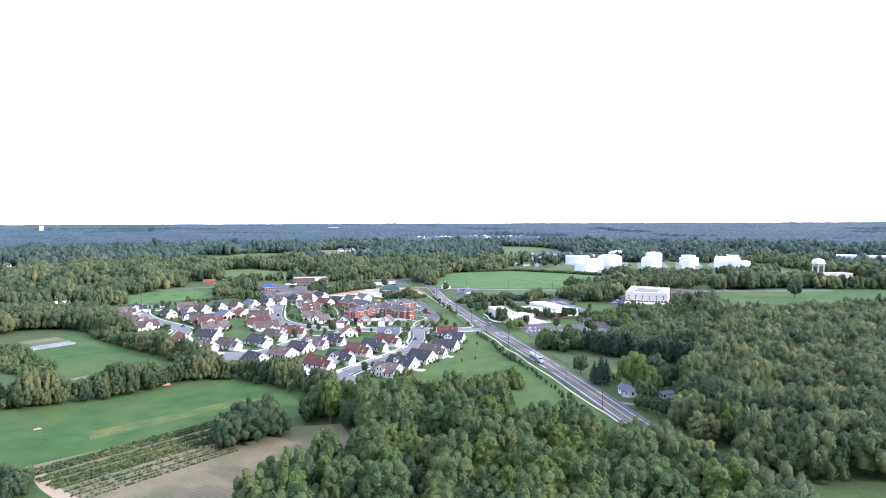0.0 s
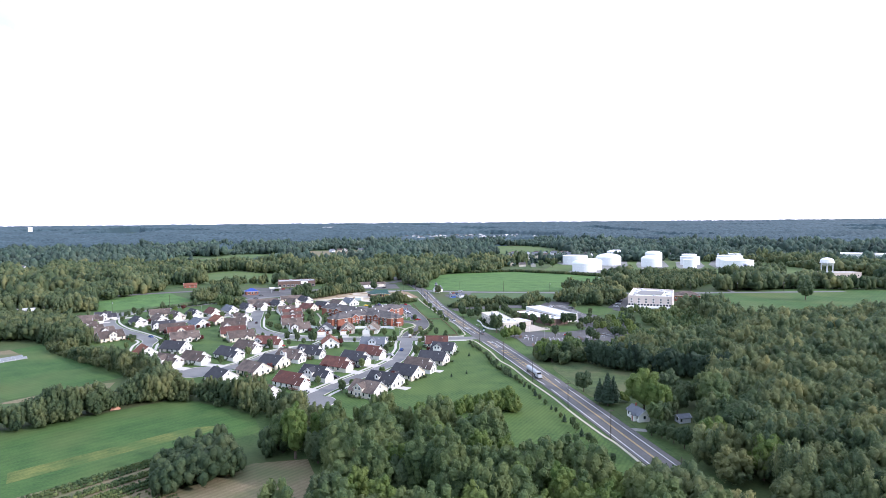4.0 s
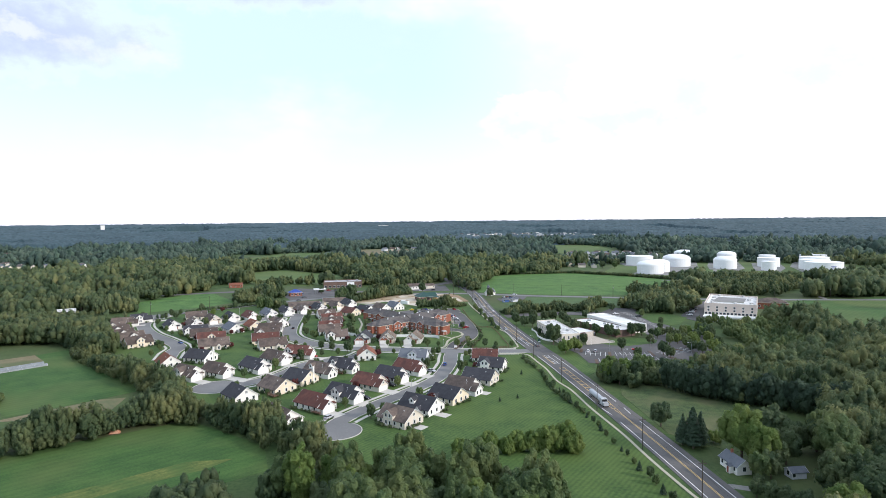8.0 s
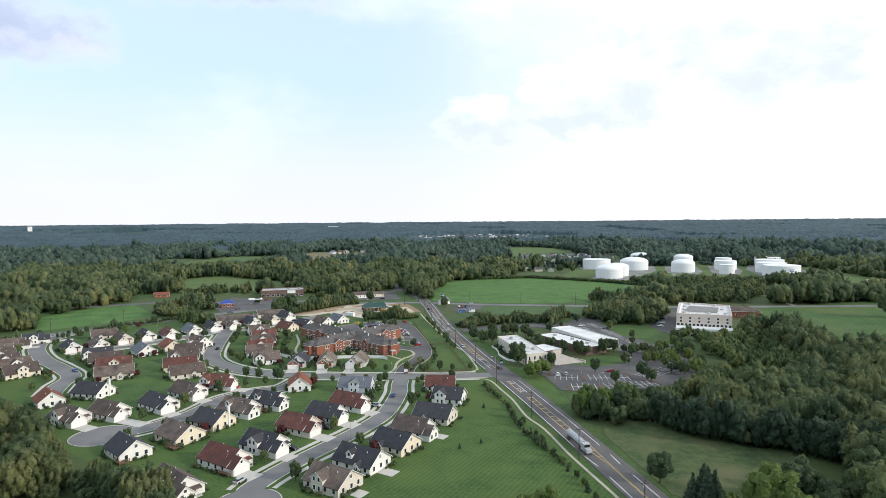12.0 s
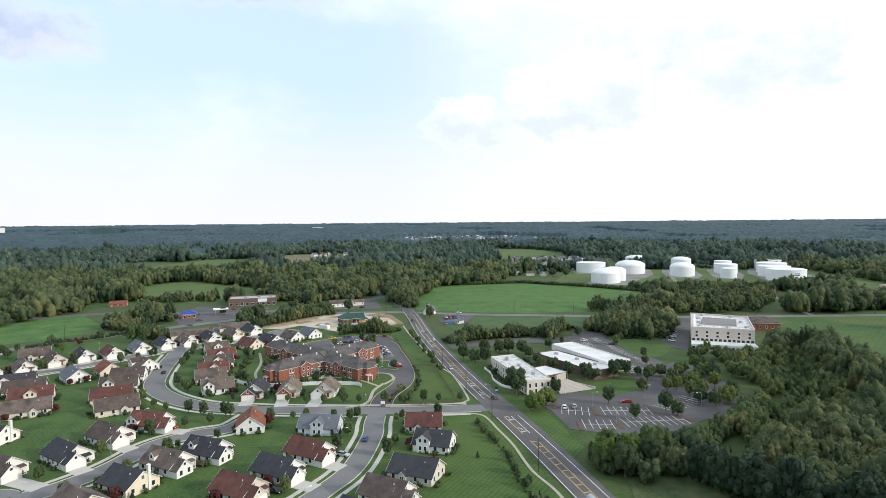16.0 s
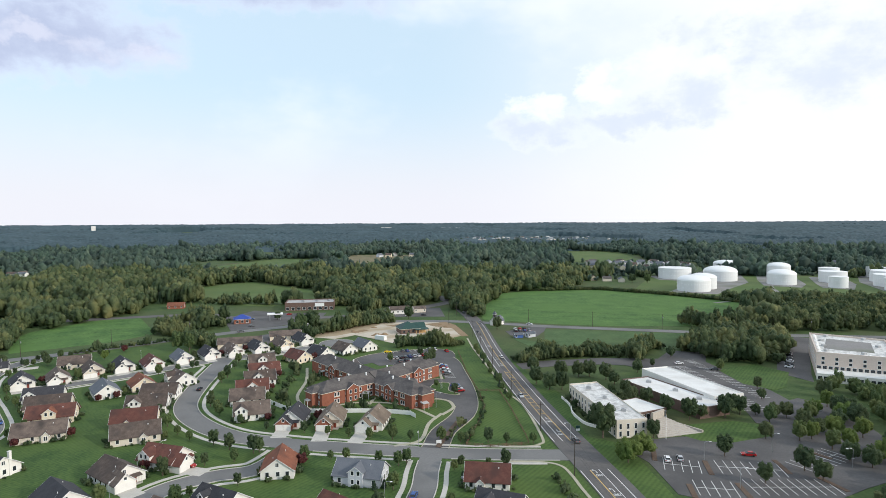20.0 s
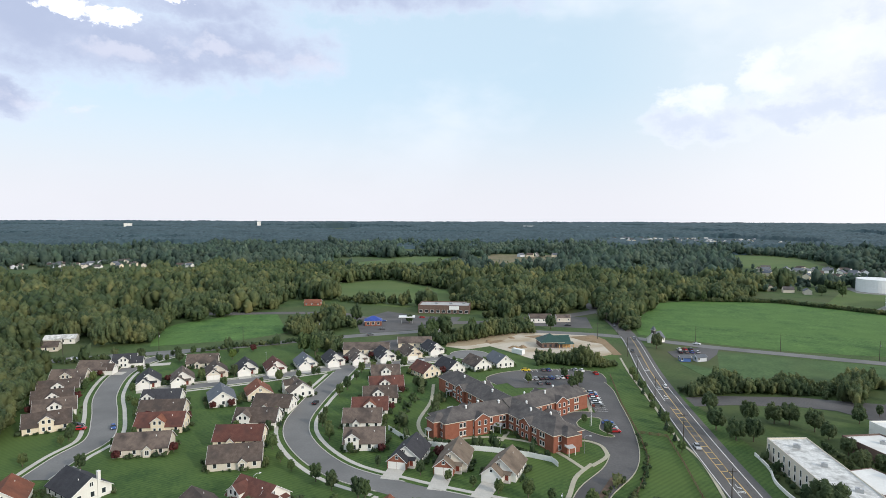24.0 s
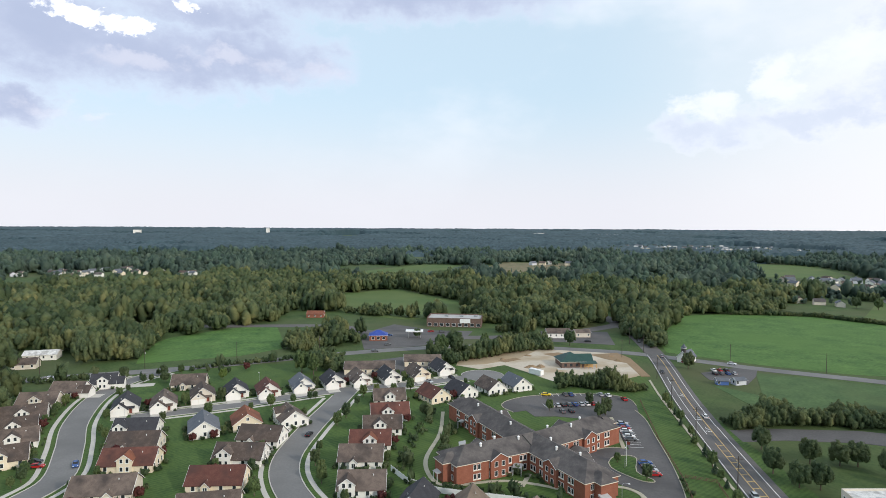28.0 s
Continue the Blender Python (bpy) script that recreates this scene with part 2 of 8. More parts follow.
M_BAND = surface("worn_grass", (0.050, 0.088, 0.020), (0.165, 0.180, 0.045), 0.14, 0.95, 9, 0.6, patch=(0.060, 0.110, 0.026), patch_scale=0.09, rows=(43, 2.6, 0.08))
M_ROUGH = surface("rough_meadow", (0.030, 0.054, 0.022), (0.100, 0.134, 0.046), 0.30, 0.95, 7, 1.0, patch=(0.120, 0.122, 0.056), patch_scale=0.06)
M_HAY = surface("mown_hayfield", (0.08, 0.12, 0.03), (0.11, 0.15, 0.045), 0.03, 0.9, 30, 0.3, patch=(0.07, 0.12, 0.03), patch_scale=0.02)
M_TAN = surface("tan_stubble", (0.235, 0.185, 0.115), (0.145, 0.130, 0.065), 0.12, 0.95, 12, 0.4, patch=(0.110, 0.125, 0.055), patch_scale=0.05, rows=(43, 1.9, 0.09))
M_SAND = surface("bare_sand", (0.58, 0.52, 0.43), (0.46, 0.40, 0.31), 0.06, 0.95, 12, 0.3, patch=(0.38, 0.30, 0.20), patch_scale=0.05)
M_DIRT = surface("brown_dirt", (0.30, 0.21, 0.13), (0.22, 0.16, 0.09), 0.1, 0.95, 10, 0.3)
M_TANSOIL = surface("tan_soil", (0.40, 0.315, 0.205), (0.33, 0.25, 0.155), 0.12, 0.95, 9, 0.3, patch=(0.36, 0.30, 0.21), patch_scale=0.06)
M_ASPHALT = surface("asphalt", (0.108, 0.101, 0.097), (0.150, 0.140, 0.134), 0.08, 0.85, 12, 0.15, patch=(0.096, 0.093, 0.093), patch_scale=0.05)
M_LOT = surface("lot_asphalt", (0.092, 0.088, 0.088), (0.135, 0.128, 0.125), 0.06, 0.85, 20, 0.15, patch=(0.075, 0.072, 0.072), patch_scale=0.05)
M_STREET = surface("street_asphalt", (0.165, 0.162, 0.158), (0.215, 0.21, 0.204), 0.07, 0.85, 20, 0.15, patch=(0.14, 0.138, 0.135), patch_scale=0.04)
M_CONCRETE = surface("concrete", (0.46, 0.44, 0.40), (0.56, 0.53, 0.48), 0.3, 0.85, 8, 0.1)
M_FOOTPATH = surface("worn_footpath", (0.36, 0.335, 0.255), (0.45, 0.42, 0.32), 0.3, 0.9, 8, 0.1)
M_WHITELINE = surface("white_road_paint", (0.62, 0.62, 0.60), (0.75, 0.75, 0.73), 0.5, 0.7, 8)
M_YELLOW = surface("yellow_road_paint", (0.46, 0.33, 0.13), (0.60, 0.43, 0.17), 0.9, 0.7, 8)
ROOFS = {
    "black": surface("black_shingle", (0.030, 0.030, 0.036), (0.055, 0.055, 0.062), 0.5, 0.85, 9, 0.4, vary=0.35),
    "brown": surface("brown_shingle", (0.078, 0.058, 0.048), (0.165, 0.128, 0.106), 0.8, 0.85, 7, 0.4, vary=0.5, patch=(0.062, 0.050, 0.045), patch_scale=0.22),
    "red": surface("red_brown_shingle", (0.092, 0.036, 0.028), (0.155, 0.066, 0.050), 0.7, 0.85, 8, 0.4, vary=0.35, patch=(0.075, 0.038, 0.032), patch_scale=0.22),
    "orange": surface("orange_shingle", (0.17, 0.062, 0.036), (0.25, 0.098, 0.056), 0.7, 0.85, 8, 0.4, vary=0.2, patch=(0.13, 0.055, 0.036), patch_scale=0.22),
    "grey": surface("blue_grey_shingle", (0.10, 0.11, 0.13), (0.15, 0.16, 0.18), 0.5, 0.85, 9, 0.4, vary=0.3),
    "care": surface("grey_brown_shingle", (0.082, 0.074, 0.072), (0.150, 0.134, 0.124), 0.9, 0.85, 7, 0.4, vary=0.3, patch=(0.062, 0.056, 0.056), patch_scale=0.22),
    "tan": surface("tan_shingle", (0.155, 0.120, 0.090), (0.215, 0.170, 0.130), 0.5, 0.85, 9, 0.4, vary=0.3, patch=(0.11, 0.085, 0.066), patch_scale=0.3),
    "green": surface("green_metal_roof", (0.020, 0.055, 0.048), (0.032, 0.078, 0.066), 0.5, 0.55, 9),
    "pale": surface("pale_grey_roof", (0.46, 0.45, 0.43), (0.58, 0.57, 0.55), 0.5, 0.7, 9, vary=0.5),
    "blue": surface("blue_roof", (0.03, 0.06, 0.28), (0.05, 0.09, 0.36), 0.5, 0.6, 9),
}
WALLS = {
    "white": surface("white_siding", (0.76, 0.735, 0.68), (0.83, 0.805, 0.75), 0.4, 0.6, 8, 0.1),
    "cream": surface("cream_siding", (0.72, 0.62, 0.46), (0.80, 0.70, 0.54), 0.4, 0.6, 8, 0.1),
    "beige": surface("beige_siding", (0.62, 0.56, 0.47), (0.70, 0.63, 0.53), 0.4, 0.6, 8, 0.1),
    "grey": surface("grey_siding", (0.55, 0.56, 0.60), (0.63, 0.64, 0.68), 0.4, 0.6, 8, 0.1),
    "brick": surface("red_brick", (0.215, 0.078, 0.048), (0.310, 0.122, 0.078), 0.5, 0.85, 12, 0.3),
    "dark_brick": surface("brown_brick", (0.12, 0.080, 0.066), (0.18, 0.120, 0.098), 0.5, 0.85, 12, 0.3),
    "pink": surface("tan_precast", (0.60, 0.50, 0.43), (0.68, 0.58, 0.50), 0.2, 0.8, 8, 0.1),
    "log": surface("new_timber", (0.55, 0.33, 0.14), (0.65, 0.42, 0.19), 0.5, 0.7, 8),
}
M_TRIM = surface("white_trim", (0.78, 0.78, 0.76), (0.84, 0.84, 0.82), 0.5, 0.5, 6)
M_PANE = glass("dark_window_glass", (0.025, 0.03, 0.035))
M_DOORPAINT = surface("garage_door_white", (0.74, 0.72, 0.68), (0.80, 0.78, 0.74), 0.5, 0.5, 6)
M_ENTRY = surface("dark_red_door", (0.16, 0.04, 0.03), (0.22, 0.06, 0.04), 0.5, 0.5, 6)
M_STONE = surface("chimney_stone", (0.40, 0.36, 0.31), (0.52, 0.47, 0.41), 1.5, 0.85, 5, 0.3)
M_TANK = surface("white_tank_paint", (0.78, 0.78, 0.77), (0.84, 0.84, 0.83), 0.05, 0.45, 12)
M_FLATROOF = surface("stained_membrane_roof", (0.50, 0.49, 0.47), (0.80, 0.79, 0.76), 0.45, 0.7, 5, 0.1, patch=(0.34, 0.33, 0.31), patch_scale=0.4)
M_CLEANROOF = surface("white_membrane_roof", (0.70, 0.69, 0.66), (0.80, 0.79, 0.76), 0.25, 0.7, 6, 0.05, patch=(0.62, 0.60, 0.56), patch_scale=0.1)
M_GREYROOF = surface("grey_gravel_roof", (0.38, 0.37, 0.36), (0.48, 0.47, 0.46), 0.1, 0.85, 10, 0.2)
M_WOODPOLE = surface("weathered_pole", (0.05, 0.042, 0.036), (0.085, 0.07, 0.056), 0.6, 0.85, 8)
M_METAL = surface("galvanised_steel", (0.42, 0.43, 0.44), (0.52, 0.53, 0.54), 0.6, 0.4, 8, metal=0.7)
M_BARK = surface("bark", (0.09, 0.07, 0.05), (0.14, 0.11, 0.085), 1.0, 0.9, 6, 0.4)
M_FENCEWOOD = surface("brown_rail_wood", (0.13, 0.080, 0.055), (0.19, 0.115, 0.075), 0.8, 0.8, 6)
M_LEAF = foliage("broadleaf_leaves", (0.062, 0.11, 0.048), (0.158, 0.224, 0.08), (0.18, 0.22, 0.078), through_light=0.45)
M_LEAFDARK = foliage("dark_leaves", (0.052, 0.09, 0.046), (0.116, 0.168, 0.072), (0.125, 0.158, 0.07), through_light=0.45)
M_LEAFBRIGHT = foliage("bright_leaves", (0.085, 0.155, 0.036), (0.18, 0.255, 0.066), (0.19, 0.24, 0.066), through_light=0.45)
M_NEEDLE = foliage("conifer_needles", (0.032, 0.06, 0.036), (0.06, 0.096, 0.052), (0.046, 0.08, 0.042))
M_REDLEAF = foliage("red_leaves", (0.075, 0.022, 0.022), (0.12, 0.04, 0.03), (0.10, 0.035, 0.025))
# distance haze is painted into these leaf colours as extra blue
M_HAZEWOODS = foliage("far_leaves_haze_tint", (0.054, 0.094, 0.076), (0.118, 0.172, 0.13), (0.132, 0.18, 0.126), patch_scale=0.012, through_light=0.45)
# treetops towards the horizon: their blue is haze put into the base colour
M_HAZEHORIZON = surface("treetops_haze_tint", (0.014, 0.036, 0.044), (0.074, 0.116, 0.132), 0.014, 0.8, 4, patch=(0.034, 0.062, 0.070), patch_scale=0.0022)
M_WOODS = foliage("woods_leaves", (0.05, 0.09, 0.046), (0.155, 0.206, 0.086), (0.205, 0.224, 0.088), patch_scale=0.075, through_light=0.45)
M_GRAVEL = surface("grey_gravel", (0.20, 0.19, 0.185), (0.29, 0.28, 0.27), 0.08, 0.9, 12, 0.3, patch=(0.16, 0.17, 0.13), patch_scale=0.04)
M_MULCH = surface("brown_mulch", (0.10, 0.068, 0.050), (0.15, 0.105, 0.075), 0.3, 0.95, 8, 0.3)
M_WATER = surface("still_water", (0.05, 0.06, 0.06), (0.07, 0.08, 0.08), 0.05, 0.06)
M_CREAM = surface("cream_stone_sill", (0.66, 0.60, 0.48), (0.74, 0.68, 0.56), 0.5, 0.7, 6)
M_TYRE = surface("tyre_rubber", (0.015, 0.015, 0.015), (0.03, 0.03, 0.03), 2, 0.9)
M_CARGLASS = glass("car_glass", (0.012, 0.014, 0.016), 0.05)


# ---- mesh helpers ----
class Shape:
    """Collects faces and turns them into one mesh."""

    def __init__(self):
        self.v, self.f = [], []

    def face(self, *pts):
        n = len(self.v)
        self.v += [tuple(p) for p in pts]
        self.f.append(tuple(range(n, n + len(pts))))
        return self

    def box(self, x0, x1, y0, y1, z0, z1):
        n = len(self.v)
        self.v += [(x, y, z) for z in (z0, z1) for x, y in ((x0, y0), (x1, y0), (x1, y1), (x0, y1))]
        self.f += [tuple(n + i for i in q) for q in ((3, 2, 1, 0), (4, 5, 6, 7), (0, 1, 5, 4), (1, 2, 6, 5), (2, 3, 7, 6), (3, 0, 4, 7))]
        return self

    def solid(self, low, high):
        """A closed solid between two rings of the same number of points."""
        n, k = len(self.v), len(low)
        self.v += [tuple(p) for p in low] + [tuple(p) for p in high]
        self.f.append(tuple(n + i for i in reversed(range(k))))
        self.f.append(tuple(n + k + i for i in range(k)))
        for i in range(k):
            j = (i + 1) % k
            self.f.append((n + i, n + j, n + k + j, n + k + i))
        return self

    def tube(self, x, y, z0, z1, r0, r1=None, sides=10):
        r1 = r0 if r1 is None else r1
        ring = [(math.cos(2 * math.pi * i / sides), math.sin(2 * math.pi * i / sides)) for i in range(sides)]
        return self.solid([(x + r0 * c, y + r0 * s, z0) for c, s in ring], [(x + r1 * c, y + r1 * s, z1) for c, s in ring])

    def moved(self, m):
        self.v = [tuple(m @ Vector(p)) for p in self.v]
        return self

    def mesh(self, name, mat, smooth=False):
        me = bpy.data.meshes.new(name)
        me.from_pydata(self.v, [], self.f)
        me.materials.append(mat)
        if smooth:
            me.polygons.foreach_set("use_smooth", [True] * len(me.polygons))
        return me


def part(name, shape, mat, parent=None, label="", at=None, smooth=False):
    me = shape if isinstance(shape, bpy.types.Mesh) else shape.mesh(name, mat, smooth)
    ob = new(name, me)
    if parent:
        ob.parent = parent
    if at is not None:
        ob.matrix_basis = at
    if label:
        ob["label"] = label
    return ob


def thing(name, m, label, category, group=""):
    ob = new(name)
    ob.empty_display_size = 0.5
    ob.matrix_basis = m
    return tagged(ob, label, category, group)


def structure(name, shape, mat, label, category, smooth=False):
    return tagged(part(name, shape, mat, smooth=smooth), label, category, kind="structure")


def smooth_line(pts, n=6):
    """Catmull-Rom through the points."""
    P = [Vector((*p, 0)) for p in pts]
    P = [P[0] * 2 - P[1]] + P + [P[-1] * 2 - P[-2]]
    out = []
    for a, b, c, d in zip(P, P[1:], P[2:], P[3:]):
        for i in range(n):
            t = i / n
            out.append(0.5 * (2 * b + (c - a) * t + (2 * a - 5 * b + 4 * c - d) * t * t + (3 * b - a - 3 * c + d) * t ** 3))
    return out + [P[-2]]


def ribbon(line, left, right, z0, z1, shape=None):
    """A raised strip along a line, from the offset left to the offset right of it (left is negative)."""
    s = shape or Shape()
    k = len(line)
    L, R = [], []
    for i, p in enumerate(line):
        d = (line[min(i + 1, k - 1)] - line[max(i - 1, 0)]).normalized()
        nrm = Vector((d.y, -d.x, 0))
        lo = left(i / (k - 1)) if callable(left) else left
        ro = right(i / (k - 1)) if callable(right) else right
        L.append(p + nrm * lo)
        R.append(p + nrm * ro)
    for i in range(k - 1):
        a, b, c, d = L[i], L[i + 1], R[i + 1], R[i]
        s.face((a.x, a.y, z1), (d.x, d.y, z1), (c.x, c.y, z1), (b.x, b.y, z1))
        s.face((a.x, a.y, z0), (a.x, a.y, z1), (b.x, b.y, z1), (b.x, b.y, z0))
        s.face((d.x, d.y, z0), (c.x, c.y, z0), (c.x, c.y, z1), (d.x, d.y, z1))
    return s


def slab(pts, z0, z1, shape=None):
    s = shape or Shape()
    area = sum(a[0] * b[1] - b[0] * a[1] for a, b in zip(pts, pts[1:] + pts[:1]))
    pts = pts if area > 0 else pts[::-1]
    return s.solid([(x, y, z0) for x, y in pts], [(x, y, z1) for x, y in pts])


def inside(pts, x, y):
    """Which of the points x, y (arrays) lie in the polygon."""
    hit = np.zeros(len(x), bool)
    for (ax, ay), (bx, by) in zip(pts, pts[1:] + pts[:1]):
        cross = (ay > y) != (by > y)
        hit ^= cross & (x < (bx - ax) * (y - ay) / ((by - ay) if by != ay else 1e-9) + ax)
    return hit

# ---- ground, fields and roads ----
def ground():
    s = Shape()
    rings = [0, 250, 500, 800, 1200, 2000, 3500, 6500]
    n = 48
    pts = [[(r * math.cos(2 * math.pi * i / n), 300 + r * math.sin(2 * math.pi * i / n), 0) for i in range(n)] for r in rings]
    for a, b in zip(pts, pts[1:]):
        for i in range(n):
            j = (i + 1) % n
            if a is pts[0]:
                s.face((0, 300, 0), b[i], b[j])
            else:
                s.face(a[i], b[i], b[j], a[j])
    structure("ground", s, M_GROUND, "wide flat green meadow ground reaching the horizon", "ground")


ground()
ESTATE = [(-278.2, 493.5), (-204.2, 410.3), (-123.2, 336.7), (-63.4, 291.4), (-30.9, 262.3), (19.3, 245.0), (67.0, 202.4), (51.3, 309.3), (35.6, 401.5), (19.7, 474.4), (-0.6, 570.7), (-15.3, 659.4), (-21.4, 615.3),
          (-116.4, 619.9), (-159.4, 622.0), (-223.7, 580.6), (-279.3, 526.1)]
F_NEAR = [(-205.9, 218.6), (-185.1, 255.6), (-134.3, 287.0), (-110.6, 306.8), (-71.6, 282.4), (-63.4, 263.0), (-85.7, 241.1), (-132.8, 196.5)]
F_ROWS = [(-136.9, 197.6), (-87.7, 239.1), (-71.4, 214.4), (-106.0, 170.5)]
F_TAN = [(-110.1, 172.7), (-79.5, 208.5), (-58.2, 233.4), (-41.0, 236.1), (-25.8, 194.2), (-51.0, 148.9), (-86.5, 144.6)]
F_LEFT = [(-250, 352), (-266, 397), (-251, 420), (-238, 437), (-193, 404), (-155, 368), (-150, 350), (-163, 333), (-186, 308), (-223, 336)]
F_MID = [(-280.8, 564.6), (-310.4, 598.4), (-319.9, 630.7), (-306.1, 676.0), (-283.4, 702.6), (-226.5, 630.0), (-239.8, 600.4)]
F_FAR = [(-349.0, 886.5), (-295.7, 972.4), (-195.7, 889.4), (-146.6, 799.4), (-201.1, 761.2), (-262.9, 776.5)]
F_BEAN = [(1.4, 699.2), (-1.7, 726.9), (1.4, 773.3), (20.5, 865.8), (61.4, 892.0), (125.4, 897.5), (190.0, 870.0), (249.2, 791.2), (209.0, 721.1), (153.9, 677.3), (90.5, 674.0), (49.3, 681.8)]
F_SOY = [(40.7, 612.4), (45.1, 660.8), (90.2, 652.9), (153.2, 646.5), (167.7, 617.6), (132.3, 612.7), (93.5, 588.4), (61.0, 589.8), (38.4, 582.1), (20.1, 626.5)]
F_EAST = [(236, 512), (228, 466), (240, 452), (300, 472), (400, 484), (470, 500), (523.8, 637.4), (394.9, 662.7), (292.3, 640), (242.5, 603.6)]
F_ROADSIDE = [(69.2, 298.8), (63.4, 344.6), (71.6, 392.4), (85.4, 374.7), (85.3, 353.3), (94.1, 340.9), (120.8, 327.1), (106.8, 296.0), (85.0, 282.2)]
F_TANKS = [(159.0, 887.2), (214.6, 828.7), (372.7, 805.3), (534.8, 811.4), (560.0, 1010.0), (399.9, 1068.3), (223.3, 1054.5)]
for lay, (nm, pts, mat, lab) in enumerate((
        ("lawn", ESTATE, M_LAWN, "mown green lawns between the houses"),
        ("field", F_NEAR, M_FIELD, "bright green grass field with worn bands"),
        ("field", [(-128, 222), (-99, 250), (-84, 262), (-78, 271), (-92, 268), (-112, 249), (-133, 230)], M_BAND, "worn yellow-green band across the grass field"),
        ("field", F_ROWS, M_TAN, "tan vegetable plot with rows of low plants"),
        ("field", F_TAN, M_TAN, "tan stubble field with thin green regrowth"),
        ("field", [(-188, 302), (-163, 332), (-153, 335), (-149, 318), (-166, 307)], M_TAN, "narrow tan strip of bare soil beside a hedge"),
        ("field", F_LEFT, M_FIELD, "bright green grass field by a hedgerow"),
        ("field", [(-272, 396), (-250, 385), (-240, 400), (-256, 414)], M_TAN, "tan nursery beds beside the polytunnels"),
        ("field", F_MID, M_CROP, "green crop field with faint rows"),
        ("field", F_FAR, M_HAY, "pale green hayfield in front of woods"),
        ("field", F_BEAN, M_CROP, "large green bean field in rows"),
        ("field", F_SOY, M_SOY, "green crop field below the side road"),
        ("field", F_EAST, M_FIELD, "smooth green field beyond the woods"),
        ("field", F_ROADSIDE, M_ROUGH, "rough green meadow beside the highway"),
        ("field", F_TANKS, M_HAY, "pale mown grass round the storage tanks"),
        ("field", [(-470, 1090), (-390, 1080), (-300, 1120), (-290, 1380), (-420, 1390), (-450, 1250)], M_HAY, "pale green far field among woods"),
        ("field", [(150, 1330), (290, 1330), (300, 1660), (180, 1660)], M_HAY, "pale green far field among woods"),
        ("field", [(-290, 1230), (-150, 1230), (-140, 1540), (-290, 1520)], M_TAN, "tan far field among woods"))):
    structure(nm, slab(pts, -0.3, 0.02 + 0.006 * lay), mat, lab, "field" if nm == "field" else "lawn")

structure("lawn", slab([(60, 384), (53, 441), (41, 447), (38, 500), (24, 545), (14, 580), (10, 590), (17, 540), (30, 474), (46, 402), (52, 372)], -0.3, 0.075), M_LAWN, "mown green verge between highway and offices", "lawn")
structure("pond", slab([(400, 805), (441, 790), (436, 770), (417, 766), (391, 768), (388, 788)], -0.3, 0.14), M_WATER, "still pond in the mown grass", "water")

MAIN = smooth_line([(128.0, -220.0), (106.0, 20.0), (85.9, 146.0), (76.9, 197.2), (70.3, 239.9), (62.7, 288.7), (52.0, 349.9), (41.3, 405.4), (30.4, 455.3), (19.3, 513.4), (7.1, 587.8), (-3.8, 679.1), (-16.6, 745.2), (-33.0, 801.9), (-66.7, 888.1), (-135.5, 1038.9)], 8)
CROSS = smooth_line([(-520.0, 330.0), (-431.9, 429.3), (-314.5, 510.2), (-296.0, 525.7), (-264.7, 550.6), (-245.3, 567.3), (-209.1, 603.3), (-184.6, 627.8), (-156.9, 651.2), (-126.0, 672.2), (-88.5, 684.9), (-51.3, 688.5), (-18.5, 688.9),
                     (18.2, 680.1), (49.3, 670.6), (90.4, 663.4), (119.9, 658.1), (223.7, 643.1), (423.7, 637.9)], 6)


def main_half(u):
    return 6.0 + 0.9 * min(max((u - 0.40) / 0.06, 0), 1) - max(u - 0.55, 0) * 6


main_road = structure("road", ribbon(MAIN, -5.4, main_half, -0.2, 0.16), M_ASPHALT, "grey asphalt highway with painted lane lines", "road")
ROUTE = smooth_line([(-420, 640), (-300, 690), (-238, 712), (-205, 700), (-170, 697), (-140, 700), (-105, 714), (-72, 738), (-44, 775), (-30, 800)], 6)
structure("road", ribbon(ROUTE, -6, 6, -0.2, 0.15), M_ASPHALT, "grey asphalt main route past the shops", "road")
structure("road", ribbon(CROSS, -4.8, 4.8, -0.2, 0.13), M_STREET, "grey asphalt cross road along the fields", "road")


def stretch(y0, y1):
    return [p for p in MAIN if y0 <= p.y <= y1]


def paint(name, mat, y0, y1, off, w=0.14, tail=None):
    """A painted line along the highway from one northing to another; its offset may slide from off to tail."""
    pts = stretch(y0, y1)
    if tail is None:
        part(name, ribbon(pts, off - w, off + w, 0.1, 0.19), mat, main_road)
    else:
        part(name, ribbon(pts, lambda u: off + (tail - off) * u - w, lambda u: off + (tail - off) * u + w, 0.1, 0.19), mat, main_road)


for y0, y1, left, left1, right, right1 in ((-230, 317, -4.1, None, 3.5, None), (314, 334, -4.1, -4.9, 3.5, 4.1), (331, 424, -4.9, None, 4.1, None), (440, 560, -4.9, None, 4.2, None), (556, 690, -4.9, None, 4.0, None)):
    paint("edge_line", M_WHITELINE, y0, y1, left, 0.13, left1)
    paint("edge_line", M_WHITELINE, y0, y1, right, 0.13, right1)
for off, end in ((-0.22, -1.6), (0.22, 0.9)):
    paint("centre_line", M_YELLOW, -230, 319, off, 0.10)
    paint("centre_line", M_YELLOW, 315, 336, off, 0.11, end)
    paint("centre_line", M_YELLOW, 333, 396, end, 0.12)
    paint("centre_line", M_YELLOW, 466, 542, end, 0.12)
paint("lane_line", M_YELLOW, 393, 424, -1.75, 0.18)
paint("lane_line", M_WHITELINE, 395, 424, 1.1, 0.12)
paint("lane_line", M_YELLOW, 440, 470, 1.0, 0.18)
paint("lane_line", M_WHITELINE, 440, 470, -1.8, 0.12)
